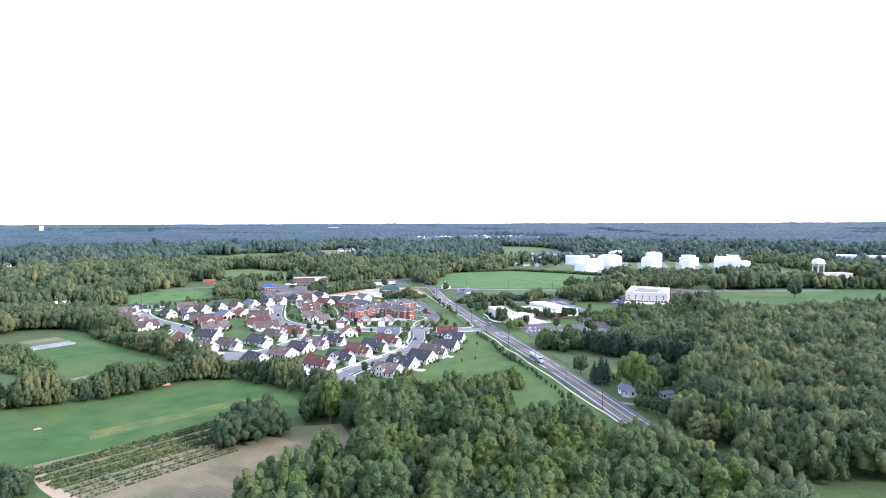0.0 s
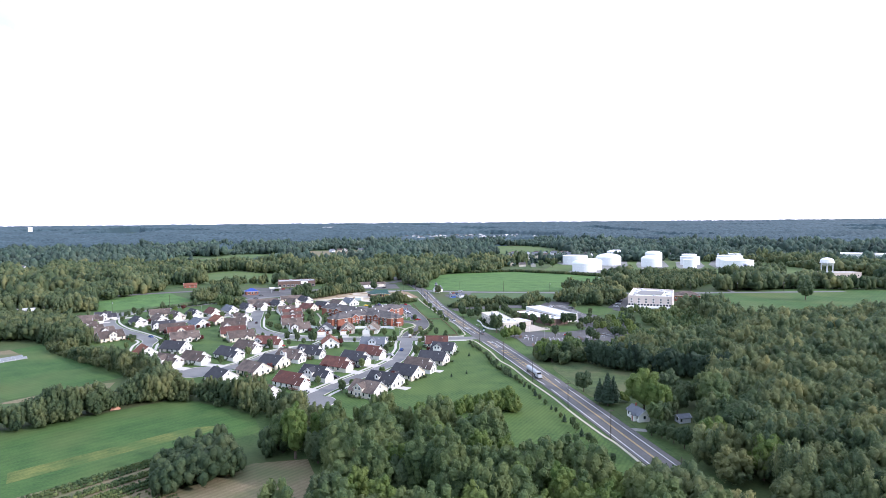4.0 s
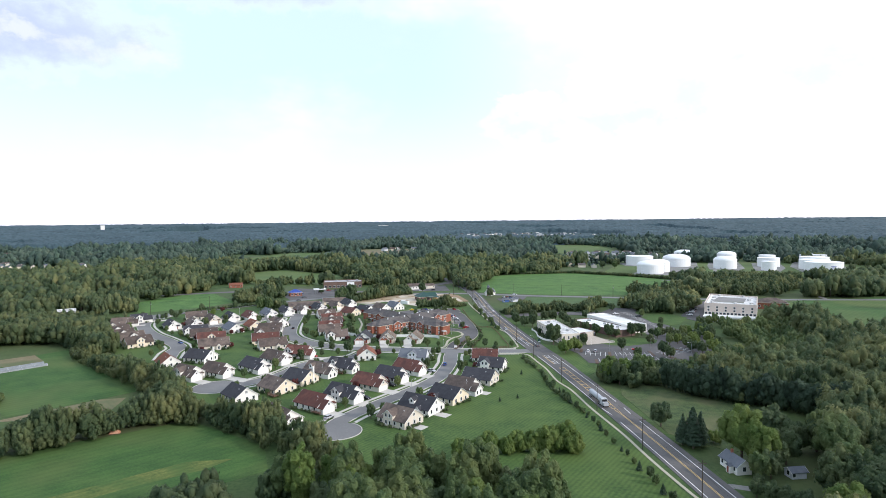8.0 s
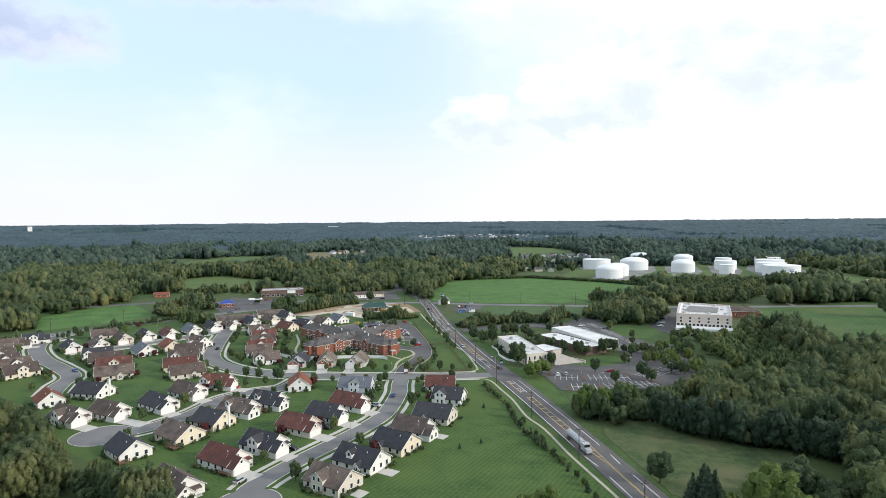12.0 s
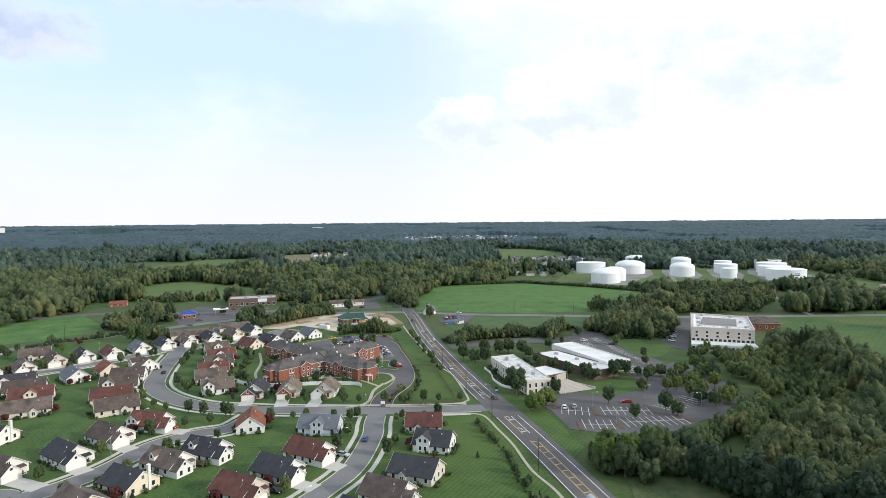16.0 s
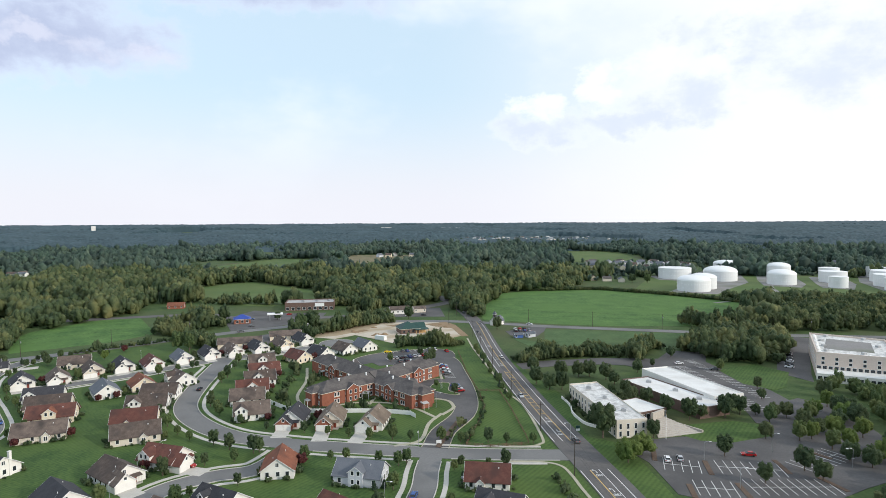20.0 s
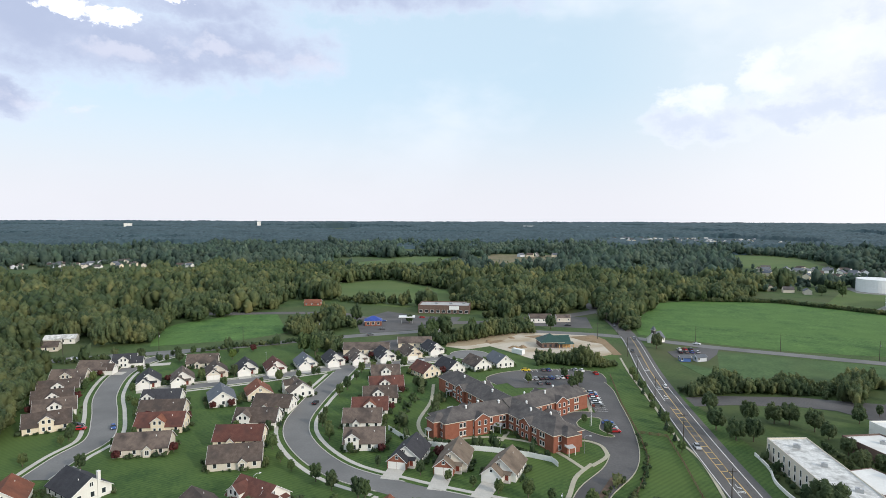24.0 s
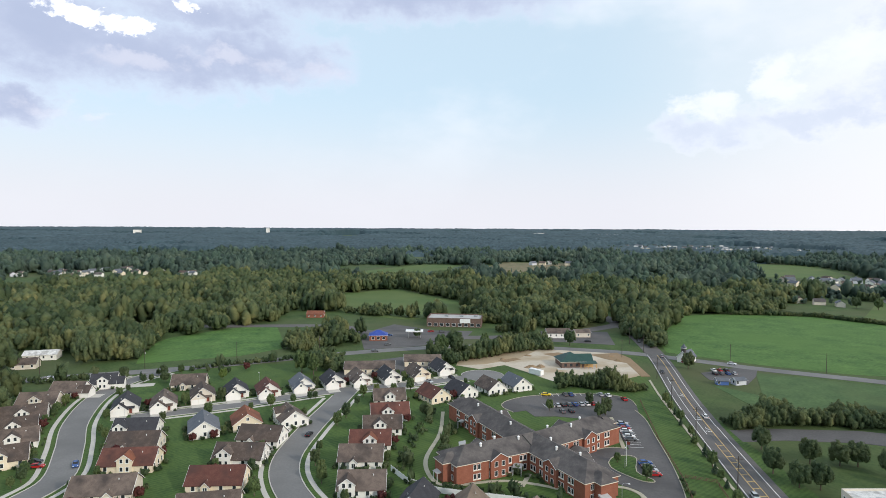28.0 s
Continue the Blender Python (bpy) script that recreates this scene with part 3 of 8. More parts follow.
paint("lane_line", M_YELLOW, 538, 690, 0.9, 0.18)
paint("lane_line", M_WHITELINE, 544, 640, -2.0, 0.12)

STREETS = [
    ("main street", [(32.7, 429.9), (5.4, 428.6), (-20.0, 429.3), (-47.6, 431.6), (-67.1, 434.3), (-89.9, 440.2), (-110.9, 455.5), (-124.2, 473.9), (-132.5, 500.7), (-138.8, 529.9), (-144.0, 555.1)], 4.6),
    ("south street", [(-13.9, 429.6), (-14.4, 414), (-14.2, 398.7), (-18.0, 372.0), (-25.5, 354.8), (-33.1, 341.7), (-46.2, 319.5), (-52.3, 304.4), (-50.2, 295.2)], 3.7),
    ("middle street", [(-62.0, 434.1), (-68.0, 412.5), (-80.3, 405.6), (-90.6, 395.5), (-96.6, 376.1), (-106.8, 359.9), (-118.2, 352.0)], 4.2),
    ("back street", [(-88.5, 607.4), (-105.3, 591.6), (-120.9, 575.9), (-144.1, 558.3), (-159.8, 542.7), (-178.6, 519.7), (-199.7, 499.0), (-208.1, 490.7)], 4.2),
    ("west street", [(-251.7, 559.9), (-254.1, 533.7), (-244.5, 507.2), (-223.0, 478.5), (-200.9, 457.5), (-182.3, 437.9), (-177.8, 421.0), (-172.2, 405.1)], 4.4),
]
LINES = [(smooth_line(pts, 6), half) for nm, pts, half in STREETS] + [(MAIN, 6.9), (CROSS, 4.8)]
CIRCLES = ((-50.2, 297.2, 9.2), (-120.2, 352.0, 10.5), (-91.7, 605.3, 11))


def on_road(p, skip=None, margin=0.0):
    for x, y, r in CIRCLES:
        if math.hypot(p[0] - x, p[1] - y) < r + margin:
            return True
    for line, half in LINES:
        if line is not skip and min((p[0] - q.x) ** 2 + (p[1] - q.y) ** 2 for q in line) < (half + 1.0 + margin) ** 2:
            return True
    return False


def side_strip(line, off, wid, z0, z1, margin=0.0):
    """A strip beside a street, broken where another street joins."""
    s, run = Shape(), []
    for i, p in enumerate(line):
        d = (line[min(i + 1, len(line) - 1)] - line[max(i - 1, 0)]).normalized()
        q = p + Vector((d.y, -d.x, 0)) * off
        if on_road((q.x, q.y), line, margin):
            if len(run) > 1:
                ribbon(run, off - wid / 2, off + wid / 2, z0, z1, s)
            run = []
        else:
            run.append(p)
    if len(run) > 1:
        ribbon(run, off - wid / 2, off + wid / 2, z0, z1, s)
    return s


for lay, ((line, half), (nm, pts, _)) in enumerate(zip(LINES, STREETS)):
    st = structure("street", ribbon(line, -half, half, -0.2, 0.10 + 0.006 * lay), M_STREET, "pale grey residential street with kerbs", "street")
    for sd in (-1, 1):
        s_ = side_strip(line, sd * (half + 0.12), 0.3, -0.2, 0.24)
        if s_.f:
            part("kerb", s_, M_CONCRETE, st)
        s_ = side_strip(line, sd * (half + 2.6), 1.5, -0.2, 0.135, 1.0)
        if s_.f:
            structure("sidewalk", s_, M_CONCRETE, "pale concrete sidewalk along the street", "sidewalk")
for x, y, r in CIRCLES:
    st = structure("street", Shape().tube(x, y, -0.2, 0.14, r, r, 32), M_STREET, "round pale grey turning circle", "street")
    rim = [Vector((x + r * math.cos(a * math.pi / 30), y - r * math.sin(a * math.pi / 30), 0)) for a in range(61)]
    s_ = side_strip(rim, -0.1, 0.3, -0.2, 0.24)
    if s_.f:
        part("kerb", s_, M_CONCRETE, st)
for pts in ([(90, 80), (79, 146), (70, 197), (64.0, 240), (60.9, 253), (56.6, 275), (53.2, 296.6), (49.8, 313), (46.6, 328.5), (42.8, 352), (38.4, 367), (35.8, 388.7), (32.4, 404.7), (30.6, 414), (28.2, 420.6), (22.5, 423.2), (10, 423.0)],
            [(10, 436.4), (18, 436.6), (23.0, 439.0), (24.4, 446), (20, 482), (14.2, 500), (9.9, 522), (4.1, 552), (-4, 593), (-9, 625)]):
    structure("sidewalk", ribbon(smooth_line(pts, 6), -0.5, 0.5, -0.2, 0.15), M_FOOTPATH, "worn sand-coloured footpath beside the highway", "sidewalk")


# ---- trees ----
def crown_cards(n, lobes, size, rng, up=0.35):
    """Leaf sprays laid like shingles over the outer faces of several lobes (x, y, z, rx, rz)."""
    lob = np.array(lobes)
    w = lob[:, 3] * lob[:, 4]
    w[0] *= 0.35 if len(lob) > 3 else 1.0
    pick = rng.choice(len(lob), n, p=w / w.sum())
    mid = lob[0, :3] if len(lob) > 3 else lob[:, :3].mean(0)
    away = lob[pick, :3] - mid
    away /= np.linalg.norm(away, axis=1)[:, None] + 1e-6
    d = rng.normal(size=(n, 3)) + 0.7 * away
    d[:, 2] += up
    d /= np.linalg.norm(d, axis=1)[:, None]
    rad = rng.uniform(0.9, 1.08, n)[:, None]
    c = lob[pick, :3] + d * rad * np.stack([lob[pick, 3], lob[pick, 3], lob[pick, 4]], 1)
    nrm = d + rng.normal(scale=0.32, size=(n, 3))
    nrm /= np.linalg.norm(nrm, axis=1)[:, None]
    u = np.array([0, 0, 0.7]) + rng.normal(scale=0.6, size=(n, 3))
    u -= nrm * (u * nrm).sum(1)[:, None]
    u /= np.linalg.norm(u, axis=1)[:, None] + 1e-9
    v = np.cross(nrm, u)
    sz = (size * rng.uniform(0.55, 1.35, n))[:, None]
    quad = np.stack([c - u * sz * 0.6, c + v * sz * 0.5, c + u * sz * 1.05 + nrm * sz * 0.15, c - v * sz * 0.5], 1)
    return quad.reshape(-1, 3)


def hull(lobes, rng, shrink=0.9, n=6, m=4):
    """The leafy bodies of a crown: one rough puff for each lobe, pointed a little at its top."""
    V, F = [], []
    for x, y, z, rx, rz in lobes:
        b = len(V)
        V.append((x, y, z - rz * shrink))
        for j in range(1, m):
            a = -math.pi / 2 + math.pi * j / m
            for i in range(n):
                q = 2 * math.pi * (i + 0.5 * (j % 2)) / n
                k = shrink * rng.uniform(0.70, 1.18)
                V.append((x + rx * k * math.cos(a) * math.cos(q), y + rx * k * math.cos(a) * math.sin(q), z + rz * k * math.sin(a)))
        V.append((x, y, z + rz * shrink * 1.08))
        for i in range(n):
            j = (i + 1) % n
            F.append((b, b + 1 + j, b + 1 + i))
            for r in range(m - 2):
                o = b + 1 + r * n
                F += [(o + i, o + j, o + n + i), (o + j, o + n + j, o + n + i)]
            F.append((b + 1 + (m - 2) * n + i, b + 1 + (m - 2) * n + j, len(V) - 1))
    return np.array(V), F


def lobes_for(kind, h, r, rng, side=24):
    """The puffs of a crown: a core, and tufts spread over its dome from the top down to the skirt."""
    if kind == "conifer":
        return [(rng.uniform(-.1, .1), rng.uniform(-.1, .1), h * (0.12 + 0.88 * (i + 0.5) / 9), r * (1 - (i + 0.3) / 9.4), h * 0.075) for i in range(9)]
    out = [(0, 0, h * 0.52, r * 0.72, h * 0.37)]
    turn = rng.uniform(0, 6.28)
    for i in range(side):
        s_ = 0.97 - 1.5 * (i + 0.5) / side
        a = turn + i * 2.4 + rng.uniform(-0.35, 0.35)
        c = max(0.05, 1 - s_ * s_) ** 0.36
        k = rng.uniform(0.68, 1.06)
        t = r * rng.uniform(0.25, 0.40) * (16 / max(side, 8)) ** 0.4
        out.append((r * 0.76 * c * k * math.cos(a), r * 0.76 * c * k * math.sin(a), h * (0.54 + 0.37 * s_ * k), t, t * rng.uniform(1.0, 1.6)))
    return out


def crown_mesh(name, kind, h, r, n, size, seed, mat):
    rng = np.random.default_rng(seed)
    lob = lobes_for(kind, h, r, rng, 30 if h > 10 else 20 if h > 4.5 else 12)
    quads = crown_cards(n, lob, size, rng, 0.2 if kind == "conifer" else 0.5)
    hv, hf = hull(lob, rng, 0.92, 7, 4)
    k = len(quads)
    me = bpy.data.meshes.new(name)
    me.from_pydata(np.vstack([quads, hv]).tolist(), [], [(i, i + 1, i + 2, i + 3) for i in range(0, k, 4)] + [tuple(k + i for i in f) for f in hf])
    me.materials.append(mat)
    return me


def trunk_mesh(h, r, seed):
    rng = random.Random(seed)
    s = Shape().tube(0, 0, -0.3, h * 0.55, r, r * 0.55, 7)
    for i in range(4):
        a, e = i * 1.6 + rng.random(), h * rng.uniform(0.62, 0.8)
        o = h * 0.16
        p = Vector((0, 0, h * rng.uniform(0.3, 0.5)))
        q = Vector((o * math.cos(a), o * math.sin(a), e))
        k = r * 0.35
        s.solid([(p.x + k, p.y, p.z), (p.x, p.y + k, p.z), (p.x - k, p.y - k, p.z)], [(q.x + k * .4, q.y, q.z), (q.x, q.y + k * .4, q.z), (q.x - k * .4, q.y - k * .4, q.z)])
    return s.mesh("trunk", M_BARK)


TREES = {}
for key, kind, h, r, n, size, mat, label in (
        ("oak_a", "broad", 15, 5.4, 1600, 0.37, M_LEAF, "tall broadleaf tree with a full green crown"),
        ("oak_b", "broad", 17, 4.9, 1550, 0.37, M_LEAF, "tall leafy tree with an upright green crown"),
        ("oak_c", "broad", 13, 5.2, 1400, 0.37, M_LEAFDARK, "dark green broadleaf tree in full leaf"),
        ("bright", "broad", 12, 4.8, 1500, 0.34, M_LEAFBRIGHT, "light yellow-green broadleaf tree in full leaf"),
        ("poplar", "broad", 17, 3.6, 1500, 0.34, M_LEAFBRIGHT, "slender upright tree with light green leaves"),
        ("round", "broad", 8, 3.6, 800, 0.32, M_LEAFDARK, "medium round-crowned green tree"),
        ("street_a", "broad", 5.8, 1.9, 420, 0.28, M_LEAFDARK, "small dark green street tree"),
        ("street_b", "broad", 5.0, 1.8, 380, 0.28, M_LEAF, "small green garden tree"),
        ("red", "broad", 3.6, 1.8, 220, 0.32, M_REDLEAF, "small dark red ornamental tree"),
        ("shrub", "broad", 1.6, 1.1, 120, 0.26, M_LEAFDARK, "low rounded green shrub"),
        ("pine", "broad", 10, 3.5, 1000, 0.40, M_LEAFDARK, "broad blue-green pine with spreading boughs"),
        ("spreading", "broad", 7.6, 4.6, 900, 0.32, M_LEAFBRIGHT, "wide round tree with yellow-green leaves"),
        ("conifer", "conifer", 11, 3.2, 800, 0.50, M_NEEDLE, "dark green conifer of conical shape"),
        ("small_conifer", "conifer", 4.0, 1.3, 240, 0.30, M_NEEDLE, "small dark green conifer")):
    seed = len(TREES) + 3
    TREES[key] = (crown_mesh("crown", kind, h, r, n, size, seed, mat), trunk_mesh(h, h * 0.022 + 0.05, seed), label)


def tree(key, x, y, scale=1.0, turn=0.0, group="", label="", tall=1.0, sink=0.0):
    crown, trunk, lab = TREES[key]
    m = pose(x, y, -sink, 0, 0, turn)
    ob = thing("shrub" if key == "shrub" else "tree", m, label or lab, "shrub" if key == "shrub" else "tree", group)
    ob.scale = (scale, scale, scale * tall)
    part("crown", crown, None, ob)
    part("trunk", trunk, None, ob)
    return ob


def spots(poly, step, seed, jitter=0.42):
    """Jittered rows of places inside a polygon."""
    rng = np.random.default_rng(seed)
    xs, ys = [p[0] for p in poly], [p[1] for p in poly]
    gx, gy = np.meshgrid(np.arange(min(xs), max(xs), float(step)), np.arange(min(ys), max(ys), step * 0.9))
    gx[1::2] += step / 2
    x = gx.ravel() + rng.uniform(-jitter, jitter, gx.size) * step
    y = gy.ravel() + rng.uniform(-jitter, jitter, gx.size) * step
    k = inside(poly, x, y)
    return x[k], y[k]


def rolling(x, y, lo, hi, seed, cell=46.0, rough=0.16):
    """Tree heights that swell and sink from clump to clump, with some scatter from tree to tree."""
    rng = np.random.default_rng(seed)
    v = np.zeros(len(x))
    for k in range(5):
        a, p = rng.uniform(0, 6.28), rng.uniform(0, 6.28)
        v += np.sin((x * math.cos(a) + y * math.sin(a)) * 6.28 / (cell * rng.uniform(0.6, 1.9)) + p)
    v = np.clip(0.5 + v * 0.22, 0, 1)
    return (lo + (hi - lo) * v) * rng.uniform(1 - rough, 1 + rough * 1.6, len(x))


def joined_woods(name, x, y, h, n_cards, size, seed, mat, label, variants=10, ratio=0.34, side=12, rings=3, shrink=0.94, sides=6):
    """Many trees in one mesh: each a crown of leaf sprays round a rough dark body."""
    rng = np.random.default_rng(seed)
    protos = []
    for i in range(variants):
        lob = lobes_for("broad", 1.0, ratio * rng.uniform(0.85, 1.15), rng, side)
        q = crown_cards(n_cards, lob, size, rng, 0.6)
        hv, hf = hull(lob, rng, shrink, sides, rings)
        protos.append((q, hv, np.array(hf)))
    V, Q, T, A, base = [], [], [], [], 0
    pick = rng.integers(0, variants, len(x))
    turn = rng.uniform(0, 6.28, len(x))
    mean = float(np.mean(h))
    for px, py, ph, pi, a in zip(x, y, h, pick, turn):
        q, hv, hf = protos[pi]
        p = np.vstack([q, hv])
        c, s_ = math.cos(a), math.sin(a)
        w = ph ** 0.7 * mean ** 0.3 * rng.uniform(0.75, 1.35)
        V.append(np.stack([(p[:, 0] * c - p[:, 1] * s_) * w + px, (p[:, 0] * s_ + p[:, 1] * c) * w + py, (p[:, 2] - 0.14) * ph * 1.12], 1))
        Q.append(np.arange(len(q)) + base)
        if len(hf):
            T.append(hf.ravel() + base + len(q))
        A.append(np.full(len(p), np.clip(rng.normal(0, 0.5), -1, 1)))
        base += len(p)
    V, Q = np.vstack(V), np.concatenate(Q)
    T = np.concatenate(T) if T else np.zeros(0, int)
    me = bpy.data.meshes.new(name)
    me.vertices.add(len(V))
    me.vertices.foreach_set("co", V.ravel())
    me.loops.add(len(Q) + len(T))
    me.loops.foreach_set("vertex_index", np.concatenate([Q, T]).astype(np.int32))
    nq, nt_ = len(Q) // 4, len(T) // 3
    me.polygons.add(nq + nt_)
    me.polygons.foreach_set("loop_start", np.concatenate([np.arange(nq) * 4, nq * 4 + np.arange(nt_) * 3]).astype(np.int32))
    me.update(calc_edges=True)
    me.attributes.new("tree", "FLOAT", "POINT").data.foreach_set("value", np.concatenate(A).astype(np.float32))
    me.materials.append(mat)
    ob = new(name, me)
    return tagged(ob, label, "woods", kind="stuff")


# near woods south of the lawns
W_SOUTH = [(-63.1, 126.8), (-56.1, 159.2), (-44.0, 178.0), (-31.0, 192.0), (-34.9, 221.8), (-55.2, 240.5), (-35.0, 252.2), (-18.8, 256.9), (2.3, 249.4), (17.3, 239.0), (23.3, 224.6), (41.2, 204.0), (57.1, 187.4), (71.0, 161.6), (81.0, 135.8), (79.1, 105.0), (-63.1, 108.3)]
W_EAST = [(97.0, 250.0), (110.0, 262.0), (113.0, 284.0), (120.6, 295.7), (133.6, 327.9), (116.8, 332.3), (91.2, 345.0), (87.4, 367.5), (118.0, 396.0), (152.0, 437.0), (160.0, 500.0), (160.0, 524.0), (197.0, 509.0), (210.0, 520.0), (232.0, 520.0), (236.0, 490.0), (222.0, 462.0), (216.0, 446.0), (240.0, 447.0), (300.0, 468.0), (400.0, 480.0),
          (458.0, 490.0), (473.4, 291.2), (296.3, 110.1), (190.0, 150.0), (150.0, 178.0), (101.0, 179.0), (90.0, 195.0), (82.0, 226.0)]
HEDGES = [[(-206.2, 262.3), (-169.5, 265.4), (-152.0, 275.0), (-141.0, 284.0), (-127.0, 303.0), (-102.4, 306.6), (-85.9, 298.0), (-70.5, 285.5), (-53.2, 272.9), (-41.0, 255.4)],
          [(-114.8, 313.0), (-130.5, 331.8), (-151.5, 351.8), (-181.2, 374.3), (-211.5, 399.1), (-246.8, 435.9), (-284.0, 470.2)]]
rng0 = random.Random(5)
x, y = spots(W_SOUTH, 7.8, 21)
for px, py in zip(x, y):
    if math.hypot(px + 4, py - 197) < 9:
        continue  # a dark gap with bare trunks
    tree(rng0.choice(["oak_a", "oak_a", "oak_b", "oak_b", "oak_c", "poplar", "bright"]), px, py, rng0.uniform(0.95, 1.3), rng0.uniform(0, 360), "woods south of the lawns", sink=1.6)
ex, ey = spots(W_EAST, 8.4, 22)
seen = ex < (ey - 9) * 0.93 + 8
ex, ey = ex[seen], ey[seen]
rn = np.random.default_rng(9)
LOW = [(84, 362), (108, 366), (150, 385), (190, 420), (212, 500), (197, 515), (148, 526), (130, 440), (108, 402)]
BRUSH = [(84, 346), (104, 350), (112, 372), (120, 400), (104, 394), (88, 384)]
low = inside(LOW, ex, ey)
eh = np.where(low, rn.uniform(5, 9, len(ex)), rn.uniform(10.5, 18.5, len(ex)))
eh = np.where(inside(BRUSH, ex, ey), rn.uniform(1.8, 4.5, len(ex)), eh)
near = np.hypot(ex - 75, ey - 190) < 130
middle = (ex < 200) & (ey < 450) & ~near
for sel, cards, size, seed, mat in ((near & ~low, 950, 0.032, 31, M_WOODS), (middle & ~low, 600, 0.036, 36, M_WOODS), (~near & ~middle & ~low, 190, 0.050, 32, M_WOODS), (low, 300, 0.045, 34, M_LEAF)):
    joined_woods("woods", ex[sel], ey[sel], eh[sel], cards, size, seed, mat, "light green young wood beside the parking lot" if mat is M_LEAF else "dense broadleaf woods east of the highway", ratio=0.42, side=26 if cards > 500 else 13, shrink=0.86)
rx_, ry_ = spots([(53, 194), (68, 162), (77, 136), (78, 105), (90, 105), (84, 140), (77, 163), (66, 192), (60, 200)], 6.6, 24)
joined_woods("woods", rx_, ry_, rn.uniform(15, 18.5, len(rx_)), 800, 0.026, 35, M_WOODS, "broadleaf trees overhanging the highway footpath", ratio=0.36, side=26, rings=4)
hx, hy, hh = [], [], []
for pts in HEDGES:
    line = smooth_line(pts, 5)
    d = 0.0
    for a, b in zip(line, line[1:]):
        d += (b - a).length
        if d > 4.6:
            d = 0
            for k in (-1.5, -0.5, 0.5, 1.5):
                n = Vector(((b - a).y, -(b - a).x, 0)).normalized() * (k * 3.1 + rng0.uniform(-1.4, 1.4))
                hx.append(b.x + n.x)
                hy.append(b.y + n.y)
                hh.append((rng0.uniform(3.0, 7.5) if abs(k) > 1 else rng0.uniform(5.5, 12.5)) * (1 + 0.22 * math.sin(b.x * 0.16 + b.y * 0.11)) + (2.0 if b.y < 300 and b.x < -110 else 0))
joined_woods("woods", hx, hy, hh, 520, 0.038, 33, M_WOODS, "thick hedgerow of green trees", ratio=0.42, side=24, shrink=0.88, sides=5)

# woods all round, wherever no field, street or yard is
CLEAR = [ESTATE, F_NEAR, F_ROWS, F_TAN, F_LEFT, F_MID, F_FAR, F_BEAN, F_SOY, F_EAST, F_TANKS, F_ROADSIDE, W_SOUTH, W_EAST,
         [(-275, 480), (-197.6, 399.7), (-112.8, 321.1), (-41.0, 255.4), (-71.4, 200.2), (-112.1, 130.0), (-300, 180), (-215, 262), (-262, 345), (-250, 431)],
         [(-346.6, 520.4), (-280.9, 566.8), (-226.5, 630.0), (-283.4, 702.6), (-316.7, 765.9), (-263.1, 780.2), (-201.1, 761.2), (-146.4, 793.4), (-65.0, 772.0), (-43.7, 790.7), (-11.2, 715.9), (30.6, 657.0), (61.0, 589.8), (-0.6, 485.6), (-208.4, 408.4), (-286, 478), (-300, 505)],
         [(19.8, 505.9), (-0.6, 636.4), (20.3, 682.2), (153.8, 675.1), (243.9, 646.5), (245.8, 545.4), (190.0, 490.1), (150.4, 496.5), (139.6, 439.9), (94.5, 389.8), (59.4, 349.8), (29.7, 442.9)],
         [(-81.4, 108.8), (-81.6, 241.0), (128.3, 236.8), (120.0, 90.0)],
         [(241.3, 561.3), (215.5, 702.8), (259.0, 779.1), (373.4, 816.7), (387.1, 704.1), (304.8, 665.1)]]
PATCHES = [(-338, 548, 30, 20), (-490, 1200, 60, 150), (-365, 1230, 95, 180), (-215, 1360, 100, 190), (220, 1480, 95, 210), (165, 925, 75, 70), (-730, 930, 170, 120), (-480, 1560, 120, 90), (240, 1200, 120, 130), (30, 2010, 110, 80), (170, 2420, 300, 240), (-1060, 1320, 90, 90), (560, 1180, 140, 80), (765, 1030, 80, 90), (185, 985, 50, 60), (468, 732, 62, 62), (505, 770, 60, 40)]


def wooded(x, y):
    ok = np.ones(len(x), bool)
    for pts in CLEAR:
        ok &= ~inside(pts, x, y)
    for cx, cy, rx, ry in PATCHES:
        ok &= ((x - cx) / rx) ** 2 + ((y - cy) / ry) ** 2 > 1
    way = np.arctan2(x, y - 150)
    ok &= (way > -0.97) & (way < 0.86)
    for line, half in ((MAIN, 10), (CROSS, 9), (ROUTE, 11)):
        P = np.array([(p.x, p.y) for p in line])
        for q in P:
            ok &= (x - q[0]) ** 2 + (y - q[1]) ** 2 > half ** 2
    return ok


